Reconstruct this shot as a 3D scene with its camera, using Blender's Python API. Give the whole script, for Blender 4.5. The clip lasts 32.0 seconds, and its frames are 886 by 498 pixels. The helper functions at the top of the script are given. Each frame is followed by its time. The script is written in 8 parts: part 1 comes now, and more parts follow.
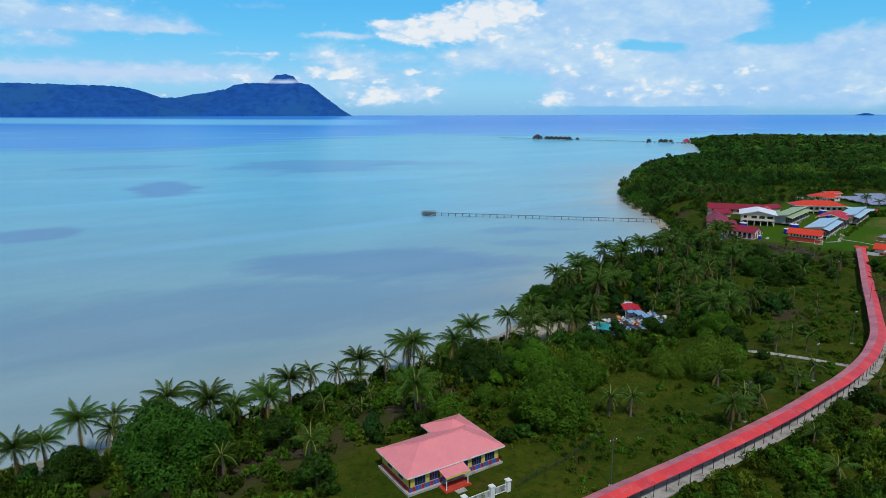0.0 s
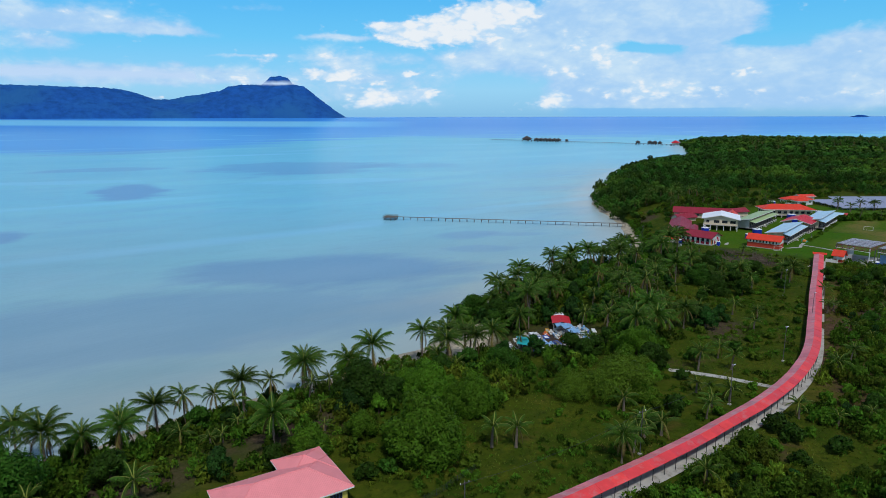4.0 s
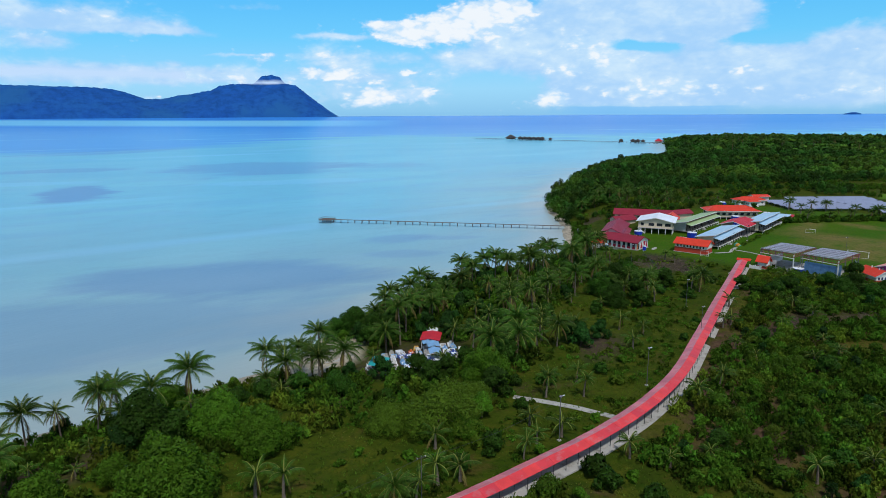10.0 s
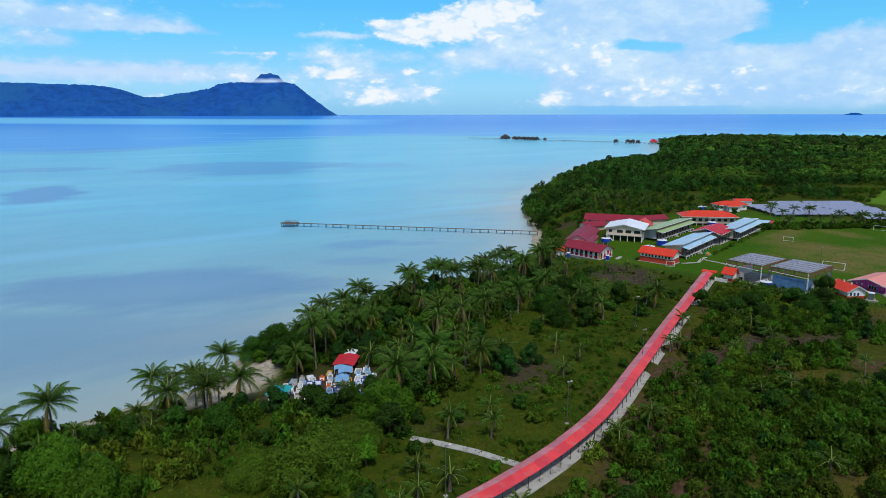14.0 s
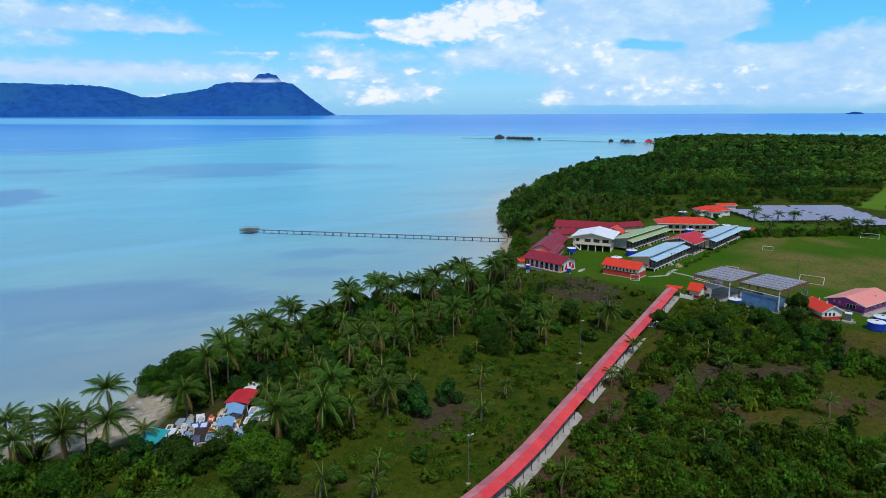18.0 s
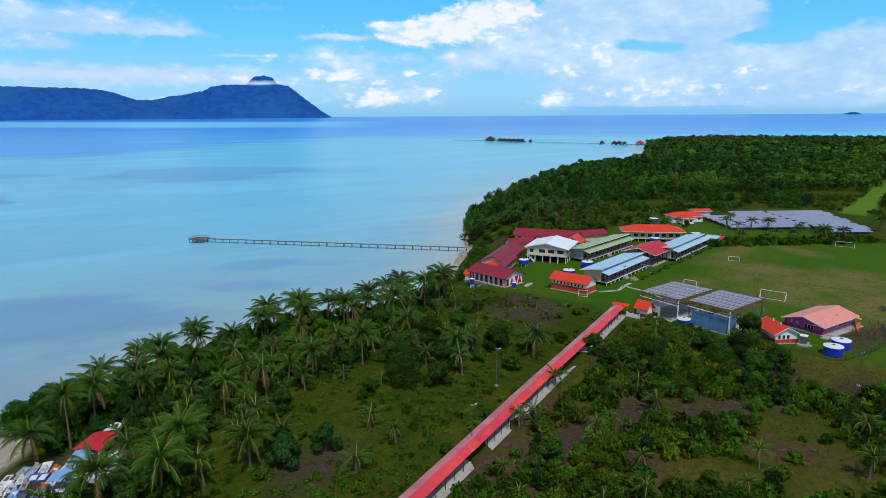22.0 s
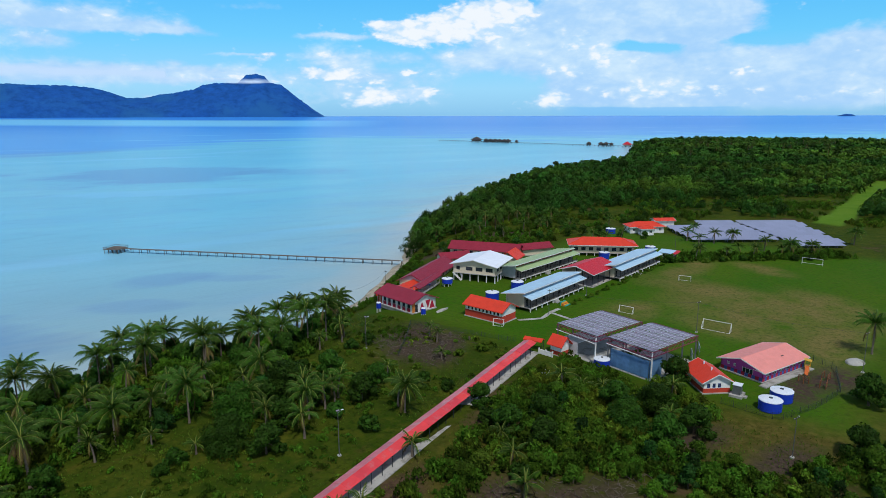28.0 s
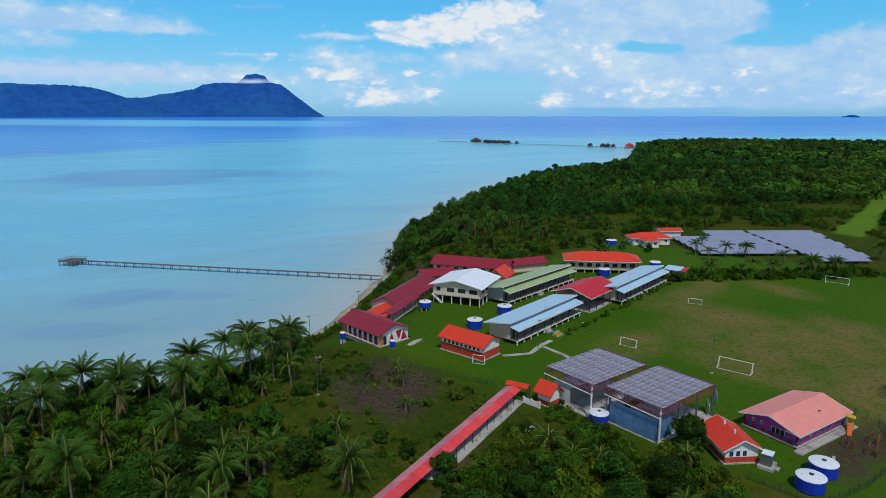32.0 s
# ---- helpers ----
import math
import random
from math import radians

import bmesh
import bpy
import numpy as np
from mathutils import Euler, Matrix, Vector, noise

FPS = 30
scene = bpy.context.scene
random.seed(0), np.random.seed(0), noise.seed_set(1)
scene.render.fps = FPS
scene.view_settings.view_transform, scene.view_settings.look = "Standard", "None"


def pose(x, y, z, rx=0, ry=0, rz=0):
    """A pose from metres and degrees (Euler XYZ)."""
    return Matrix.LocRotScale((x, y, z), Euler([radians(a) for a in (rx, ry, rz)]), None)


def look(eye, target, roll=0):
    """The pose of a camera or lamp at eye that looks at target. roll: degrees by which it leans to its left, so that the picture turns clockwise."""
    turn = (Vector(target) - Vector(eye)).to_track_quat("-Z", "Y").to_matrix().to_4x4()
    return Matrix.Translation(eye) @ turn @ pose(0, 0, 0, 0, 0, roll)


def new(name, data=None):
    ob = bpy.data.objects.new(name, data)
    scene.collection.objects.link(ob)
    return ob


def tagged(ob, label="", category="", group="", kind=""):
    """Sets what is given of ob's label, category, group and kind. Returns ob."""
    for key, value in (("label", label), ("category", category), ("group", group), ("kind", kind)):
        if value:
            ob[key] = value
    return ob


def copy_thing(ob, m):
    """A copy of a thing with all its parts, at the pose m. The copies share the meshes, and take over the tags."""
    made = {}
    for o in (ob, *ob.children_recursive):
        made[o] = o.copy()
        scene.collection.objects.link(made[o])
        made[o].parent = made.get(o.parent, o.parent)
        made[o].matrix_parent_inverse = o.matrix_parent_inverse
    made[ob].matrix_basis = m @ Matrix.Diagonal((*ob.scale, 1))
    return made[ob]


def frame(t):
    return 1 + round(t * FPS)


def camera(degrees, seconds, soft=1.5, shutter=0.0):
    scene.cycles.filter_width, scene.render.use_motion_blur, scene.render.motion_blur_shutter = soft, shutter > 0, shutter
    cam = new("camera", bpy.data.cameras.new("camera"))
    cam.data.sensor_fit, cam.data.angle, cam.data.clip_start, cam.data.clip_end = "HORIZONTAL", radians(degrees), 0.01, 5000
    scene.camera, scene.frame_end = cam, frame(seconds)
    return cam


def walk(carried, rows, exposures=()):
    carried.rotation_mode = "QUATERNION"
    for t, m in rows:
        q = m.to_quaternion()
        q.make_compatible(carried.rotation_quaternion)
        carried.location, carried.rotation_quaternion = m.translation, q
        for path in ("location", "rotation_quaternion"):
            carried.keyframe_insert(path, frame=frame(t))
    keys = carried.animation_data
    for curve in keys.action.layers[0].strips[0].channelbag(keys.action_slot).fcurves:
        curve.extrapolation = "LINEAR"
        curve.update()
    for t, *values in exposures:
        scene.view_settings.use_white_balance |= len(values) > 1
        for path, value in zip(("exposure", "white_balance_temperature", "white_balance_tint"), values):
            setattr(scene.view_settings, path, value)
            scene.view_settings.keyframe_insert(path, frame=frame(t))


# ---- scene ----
cam = camera(69.0, 32.0, soft=0.5)
# seconds, eye, point looked at, roll
PATH = [
    (0, (6.076, 0.054, 58.815), (7.122, 1.708, 58.401), -0.1),
    (1, (12.71, 0.217, 58.742), (13.758, 1.87, 58.331), -0.1),
    (2, (19.388, -0.034, 58.591), (20.438, 1.619, 58.182), -0.1),
    (3, (26.055, -1.073, 58.536), (27.106, 0.579, 58.127), -0.1),
    (3.5, (29.296, -1.724, 58.464), (30.347, -0.072, 58.055), -0.1),
    (5.5, (43.207, -4.007, 57.784), (44.26, -2.356, 57.377), -0.2),
    (6, (46.585, -4.84, 57.674), (47.637, -3.189, 57.266), -0.2),
    (7, (53.172, -6.264, 57.705), (54.226, -4.614, 57.298), -0.3),
    (8, (59.974, -7.607, 57.798), (61.028, -5.958, 57.39), -0.3),
    (9, (66.71, -8.678, 57.876), (67.765, -7.029, 57.466), -0.3),
    (10, (73.022, -8.802, 57.93), (74.077, -7.154, 57.518), -0.3),
    (11, (79.728, -8.542, 57.984), (80.781, -6.893, 57.572), -0.3),
    (12, (86.51, -7.826, 57.985), (87.562, -6.176, 57.572), -0.2),
    (13, (92.94, -6.854, 58.108), (93.991, -5.204, 57.694), -0.2),
    (14, (99.524, -5.7, 58.256), (100.575, -4.049, 57.841), -0.1),
    (14.5, (102.855, -5.096, 58.249), (103.905, -3.445, 57.835), -0.2),
    (16.5, (116.566, -2.073, 58.694), (117.614, -0.422, 58.276), -0.2),
    (17, (120.052, -1.332, 58.76), (121.099, 0.32, 58.342), -0.2),
    (18, (126.845, 0.14, 58.814), (127.891, 1.793, 58.398), -0.2),
    (19, (133.786, 1.397, 58.918), (134.832, 3.05, 58.502), -0.2),
    (20, (140.782, 2.14, 59.112), (141.828, 3.794, 58.697), -0.3),
    (21, (147.816, 2.549, 59.124), (148.863, 4.202, 58.711), -0.3),
    (22, (154.937, 2.969, 59.119), (155.984, 4.623, 58.708), -0.4),
    (23, (161.763, 3.77, 58.939), (162.813, 5.423, 58.529), -0.2),
    (24, (168.389, 4.658, 59.089), (169.44, 6.309, 58.679), -0.2),
    (25, (175.511, 5.779, 59.02), (176.564, 7.429, 58.61), -0.2),
    (25.5, (179.133, 6.395, 59.064), (180.185, 8.046, 58.654), -0.2),
    (27.5, (192.599, 10.672, 59.048), (193.653, 12.321, 58.636), -0.1),
    (28, (195.728, 12.306, 59.108), (196.783, 13.955, 58.696), -0.1),
    (29, (201.463, 16.292, 59.166), (202.517, 17.941, 58.754), -0.0),
    (30, (206.723, 21.083, 59.183), (207.775, 22.733, 58.772), -0.1),
    (31, (211.87, 26.425, 59.14), (212.921, 28.077, 58.73), -0.1),
    (32, (216.962, 31.51, 59.229), (218.012, 33.162, 58.818), -0.0),
]
walk(cam, [(t, look(eye, aim, roll)) for t, eye, aim, roll in PATH], exposures=[(0, -0.14), (4, -0.11), (9, -0.02), (29.5, 0.0), (32, -0.19)])

# ---------------------------------------------------------------- world, sun
AHEAD = radians(58.0)          # the bearing of the open sea, counted from +x


def links(tree, *pairs):
    for a, b in pairs:
        tree.links.new(a, b)


def make_world():
    w = bpy.data.worlds.new("world")
    scene.world = w
    w.use_nodes = True
    nt = w.node_tree
    nt.nodes.clear()
    N, L = nt.nodes.new, nt.links.new

    def math_node(op, a, b=None, c=None):
        n = N("ShaderNodeMath")
        n.operation = op
        for i, v in enumerate((a, b, c)):
            if v is None:
                continue
            if isinstance(v, (int, float)):
                n.inputs[i].default_value = v
            else:
                L(v, n.inputs[i])
        return n.outputs[0]

    def ramp(v, lo, hi, smooth=True):
        n = N("ShaderNodeMapRange")
        n.interpolation_type = "SMOOTHSTEP" if smooth else "LINEAR"
        L(v, n.inputs[0])
        n.inputs[1].default_value, n.inputs[2].default_value = lo, hi
        return n.outputs[0]

    def mix(f, a, b):
        n = N("ShaderNodeMix")
        n.data_type = "RGBA"
        if isinstance(f, (int, float)):
            n.inputs[0].default_value = f
        else:
            L(f, n.inputs[0])
        for i, v in ((6, a), (7, b)):
            if isinstance(v, tuple):
                n.inputs[i].default_value = (*v, 1)
            else:
                L(v, n.inputs[i])
        return n.outputs[2]

    co = N("ShaderNodeTexCoord").outputs["Generated"]
    turn = N("ShaderNodeVectorRotate")
    turn.rotation_type = "Z_AXIS"
    turn.inputs["Angle"].default_value = -(AHEAD - radians(90))
    L(co, turn.inputs["Vector"])
    sep = N("ShaderNodeSeparateXYZ")
    L(turn.outputs[0], sep.inputs[0])
    right, front, up = sep.outputs
    az = math_node("ARCTAN2", right, front)          # radians, right positive
    el = math_node("ARCSINE", up)

    sky = N("ShaderNodeTexSky")
    sky.sky_type, sky.sun_disc = "NISHITA", False
    sky.sun_elevation, sky.sun_rotation = SUN_EL, SUN_ROT
    sky.air_density, sky.dust_density, sky.ozone_density = 1.0, 0.6, 3.0
    dim = N("ShaderNodeMix")
    dim.data_type, dim.blend_type = "RGBA", "MULTIPLY"
    dim.inputs[0].default_value = 1.0
    L(sky.outputs[0], dim.inputs[6])
    dim.inputs[7].default_value = (0.100, 0.125, 0.150, 1)
    # clear air: deep cyan above, paler down to the sea
    grad = N("ShaderNodeValToRGB")
    L(ramp(el, 0.0, 0.30, False), grad.inputs[0])
    e = grad.color_ramp.elements
    e[0].position, e[0].color = 0.0, (0.22, 0.58, 0.94, 1)
    e[1].position, e[1].color = 1.0, (0.020, 0.28, 0.80, 1)
    for p, c in ((0.12, (0.28, 0.67, 1.0, 1)), (0.36, (0.11, 0.60, 1.0, 1)), (0.60, (0.05, 0.50, 0.99, 1))):
        x = e.new(p)
        x.color = c
    clear = mix(0.80, dim.outputs[2], grad.outputs[0])

    # cloud banks as soft lobes (bearing, height, half width, half height, weight), torn by noise
    stretch = N("ShaderNodeMapping")
    stretch.inputs["Scale"].default_value = (5.0, 5.0, 9.5)
    L(turn.outputs[0], stretch.inputs[0])

    def fbm(scale, detail, rough, offset, distort=0.0):
        m = N("ShaderNodeVectorMath")
        m.operation = "ADD"
        L(stretch.outputs[0], m.inputs[0])
        m.inputs[1].default_value = (offset, offset * 0.7, offset * 1.3)
        n = N("ShaderNodeTexNoise")
        L(m.outputs[0], n.inputs["Vector"])
        n.inputs["Scale"].default_value, n.inputs["Detail"].default_value = scale, detail
        n.inputs["Roughness"].default_value, n.inputs["Distortion"].default_value = rough, distort
        return n.outputs[0]

    big, mid, fine, puff = fbm(0.8, 3, 0.5, 3.1), fbm(2.2, 4, 0.5, 9.7, 0.3), fbm(5.5, 6, 0.55, 14.2, 0.6), fbm(12.0, 6, 0.6, 21.3, 0.2)

    def swing(v, k):
        return math_node("MULTIPLY", math_node("SUBTRACT", v, 0.5), k)

    # the banks' outlines are torn twice: widely for the sheets, in knobs for the heaped clouds
    def torn(scale, wide, high, offset):
        return (math_node("ADD", az, swing(fbm(scale, 6, 0.6, offset), wide)), math_node("ADD", el, swing(fbm(scale, 6, 0.6, offset + 6.3), high)))

    def banks(rows, a0, h0):
        total = None
        for a, h, ra, rh, wt in rows:
            da = math_node("DIVIDE", math_node("SUBTRACT", a0, a), ra)
            dh = math_node("DIVIDE", math_node("SUBTRACT", h0, h), rh)
            d = math_node("ADD", math_node("MULTIPLY", da, da), math_node("MULTIPLY", dh, dh))
            v = math_node("MULTIPLY", math_node("EXPONENT", math_node("MULTIPLY", d, -0.9)), wt)
            total = v if total is None else math_node("ADD", total, v)
        return total

    # billows: rounded cells warped by the noise
    warp = N("ShaderNodeVectorMath")
    warp.operation = "MULTIPLY_ADD"
    wob = N("ShaderNodeCombineXYZ")
    for i in range(3):
        L(swing(fbm(6.0, 4, 0.55, 31.0 + 7 * i), 0.16), wob.inputs[i])
    L(stretch.outputs[0], warp.inputs[0])
    warp.inputs[1].default_value = (1, 1, 1)
    L(wob.outputs[0], warp.inputs[2])

    def cells(scale):
        v = N("ShaderNodeTexVoronoi")
        v.feature = "SMOOTH_F1"
        L(warp.outputs[0], v.inputs["Vector"])
        v.inputs["Scale"].default_value, v.inputs["Smoothness"].default_value = scale, 0.35
        return v.outputs["Distance"]
    billow = math_node("ADD", math_node("MULTIPLY", cells(7.0), 0.65), math_node("MULTIPLY", cells(18.0), 0.35))
    billow = math_node("SUBTRACT", 0.95, billow)

    soft = banks(SHEETS, *torn(1.6, 0.10, 0.030, 40.0))
    # beyond the view a broken layer goes on all round
    away = math_node("MAXIMUM", ramp(math_node("ABSOLUTE", az), 0.75, 1.3), ramp(el, 0.20, 0.40))
    soft = math_node("ADD", soft, math_node("MULTIPLY", away, math_node("ADD", math_node("MULTIPLY", big, 0.8), 0.45)))
    veil = math_node("ADD", soft, math_node("ADD", math_node("ADD", swing(mid, 0.8), swing(fine, 0.7)), math_node("ADD", swing(puff, 0.3), swing(billow, 0.3))))
    veil = math_node("MULTIPLY", ramp(veil, 0.05, 0.90), 0.92)
    shade = ramp(math_node("ADD", swing(mid, 1.7), math_node("ADD", math_node("ADD", swing(fine, 0.9), swing(puff, 0.3)), swing(billow, 0.5))), -0.42, 0.70)
    sheet_c = mix(shade, (0.40, 0.655, 0.98), (0.70, 0.87, 1.0))
    heap = math_node("ADD", banks(HEAPS, *torn(4.5, 0.035, 0.016, 70.0)), math_node("ADD", math_node("ADD", swing(billow, 1.0), swing(fine, 0.95)), math_node("ADD", swing(puff, 0.65), swing(mid, 0.7))))
    knobs = math_node("MULTIPLY", ramp(heap, 0.22, 0.80), 0.94)
    lit = ramp(math_node("ADD", math_node("ADD", swing(billow, 1.5), swing(puff, 0.7)), math_node("ADD", swing(fine, 0.6), math_node("MULTIPLY", math_node("SUBTRACT", heap, 0.5), 0.55))), -0.25, 0.60)
    heap_c = mix(lit, (0.54, 0.77, 1.0), (0.95, 0.975, 1.0))
    cloud = mix(knobs, sheet_c, heap_c)
    cover = math_node("MAXIMUM", veil, knobs)
    cover = math_node("MULTIPLY", cover, ramp(el, -0.003, 0.016))
    cloud = mix(ramp(el, 0.22, 0.55), cloud, mix(shade, (0.10, 0.14, 0.20), (0.26, 0.305, 0.38)))
    both = mix(cover, clear, cloud)
    # a far low coast, blue with distance
    coast = math_node("MULTIPLY", ramp(math_node("ADD", math_node("ABSOLUTE", math_node("SUBTRACT", az, 0.31)), swing(fine, 0.05)), 0.15, 0.08), ramp(math_node("ADD", el, swing(mid, 0.006)), 0.0095, 0.0075))
    both = mix(math_node("MULTIPLY", coast, 0.65), both, (0.20, 0.53, 0.95))
    # the sea goes on below the horizon
    both = mix(ramp(el, -0.0062, -0.0048), (0.035, 0.20, 0.74), both)

    bg = N("ShaderNodeBackground")
    L(both, bg.inputs[0])
    bg.inputs[1].default_value = 1.0
    out = N("ShaderNodeOutputWorld")
    L(bg.outputs[0], out.inputs[0])


SUN_EL, SUN_ROT = radians(58), radians(200)
# bearing and height in radians, half width, half height, weight (negative: a blue gap)
SHEETS = [(-0.108, 0.0320, 0.130, 0.0200, 0.60), (0.190, 0.0300, 0.060, 0.0220, 0.60),
          (-0.534, 0.1206, 0.097, 0.0200, 1.10), (-0.451, 0.1158, 0.084, 0.0098, 0.80), (-0.376, 0.1112, 0.059, 0.0058, 0.70), (-0.537, 0.0901, 0.044, 0.0096, 0.90), (-0.246, 0.1493, 0.047, 0.0067, 0.60),
          (-0.504, 0.0512, 0.153, 0.0128, 1.20), (-0.359, 0.0536, 0.099, 0.0107, 0.90), (-0.281, 0.0831, 0.055, 0.0031, 0.70), (-0.372, 0.0699, 0.018, 0.0038, 0.50), (-0.154, 0.0770, 0.050, 0.0159, 0.55),
          (-0.104, 0.0574, 0.118, 0.0113, 0.60), (-0.144, 0.1110, 0.058, 0.0055, 0.90), (-0.045, 0.0819, 0.101, 0.0096, 0.45), (0.195, 0.1273, 0.087, 0.0379, 1.30), (0.304, 0.1350, 0.089, 0.0331, 1.30),
          (0.393, 0.1308, 0.063, 0.0322, 1.30), (0.366, 0.1065, 0.043, 0.0162, 1.00), (0.189, 0.0727, 0.080, 0.0198, 1.00), (0.081, 0.1057, 0.058, 0.0313, 0.80), (0.073, 0.0698, 0.050, 0.0145, 0.50),
          (0.489, 0.0637, 0.100, 0.0187, 1.40), (0.556, 0.0866, 0.053, 0.0238, 1.30), (0.421, 0.0526, 0.133, 0.0224, 1.20), (0.310, 0.0472, 0.112, 0.0272, 1.10), (0.556, 0.0347, 0.088, 0.0245, 1.20),
          (0.388, 0.0150, 0.201, 0.0124, 0.80), (0.238, 0.0561, 0.063, 0.0237, 0.90), (0.502, 0.1241, 0.038, 0.0151, -1.70), (0.445, 0.0972, 0.041, 0.0065, -1.20), (0.545, 0.1344, 0.036, 0.0093, -1.40),
          (0.296, 0.0916, 0.034, 0.0061, -1.30), (0.337, 0.0964, 0.019, 0.0053, -0.90), (0.305, 0.1276, 0.011, 0.0075, -0.60), (0.099, 0.0288, 0.046, 0.0246, -0.60), (-0.377, 0.0943, 0.152, 0.0103, -0.50),
          (-0.176, 0.1350, 0.073, 0.0182, -0.60)]
HEAPS = [(-0.011, 0.1179, 0.059, 0.0156, 1.20), (0.047, 0.1295, 0.058, 0.0247, 1.30), (0.088, 0.1408, 0.049, 0.0169, 1.10), (-0.070, 0.1253, 0.042, 0.0078, 0.80), (-0.045, 0.1106, 0.050, 0.0087, 0.90),
         (0.121, 0.1557, 0.033, 0.0106, 0.80), (0.212, 0.0999, 0.028, 0.0140, 0.90), (0.190, 0.0608, 0.049, 0.0080, 0.56), (0.238, 0.0720, 0.032, 0.0094, 0.48), (0.296, 0.0809, 0.034, 0.0039, 0.72),
         (0.166, 0.0261, 0.027, 0.0151, 0.88), (0.183, 0.0146, 0.026, 0.0076, 0.64), (-0.275, 0.0514, 0.048, 0.0110, 0.90), (-0.179, 0.0567, 0.033, 0.0112, 1.00), (-0.129, 0.0588, 0.025, 0.0097, 0.90),
         (-0.254, 0.0752, 0.017, 0.0062, 0.80), (-0.238, 0.0841, 0.016, 0.0031, 0.80), (-0.149, 0.0834, 0.023, 0.0040, 0.80), (-0.092, 0.0329, 0.025, 0.0147, 0.95), (-0.063, 0.0231, 0.043, 0.0116, 0.90),
         (-0.024, 0.0314, 0.027, 0.0115, 0.95), (-0.114, 0.0164, 0.034, 0.0083, 0.70), (-0.045, 0.0593, 0.051, 0.0049, 0.80), (-0.404, 0.0239, 0.018, 0.0053, 0.80), (-0.536, 0.0969, 0.044, 0.0068, 0.45),
         (-0.477, 0.1281, 0.060, 0.0083, 0.40), (0.327, 0.0273, 0.045, 0.0157, 0.56), (0.416, 0.0301, 0.042, 0.0091, 0.48), (0.435, 0.0559, 0.041, 0.0045, 0.64), (0.371, 0.0384, 0.029, 0.0077, 0.48),
         (0.550, 0.0278, 0.031, 0.0085, 0.48), (0.575, 0.0238, 0.018, 0.0070, 0.48), (0.551, 0.0752, 0.018, 0.0035, 0.56), (0.256, 0.0280, 0.047, 0.0160, 0.44), (0.459, 0.0144, 0.041, 0.0060, 0.48),
         (0.506, 0.0176, 0.032, 0.0073, 0.40)]
make_world()

sun = new("sun", bpy.data.lights.new("sun", "SUN"))
sun.data.energy, sun.data.angle, sun.data.color = 2.55, radians(5), (1.0, 0.98, 0.95)
az_s = radians(90) - SUN_ROT
sun.matrix_world = look((math.cos(az_s) * math.cos(SUN_EL) * 100, math.sin(az_s) * math.cos(SUN_EL) * 100, math.sin(SUN_EL) * 100), (0, 0, 0))

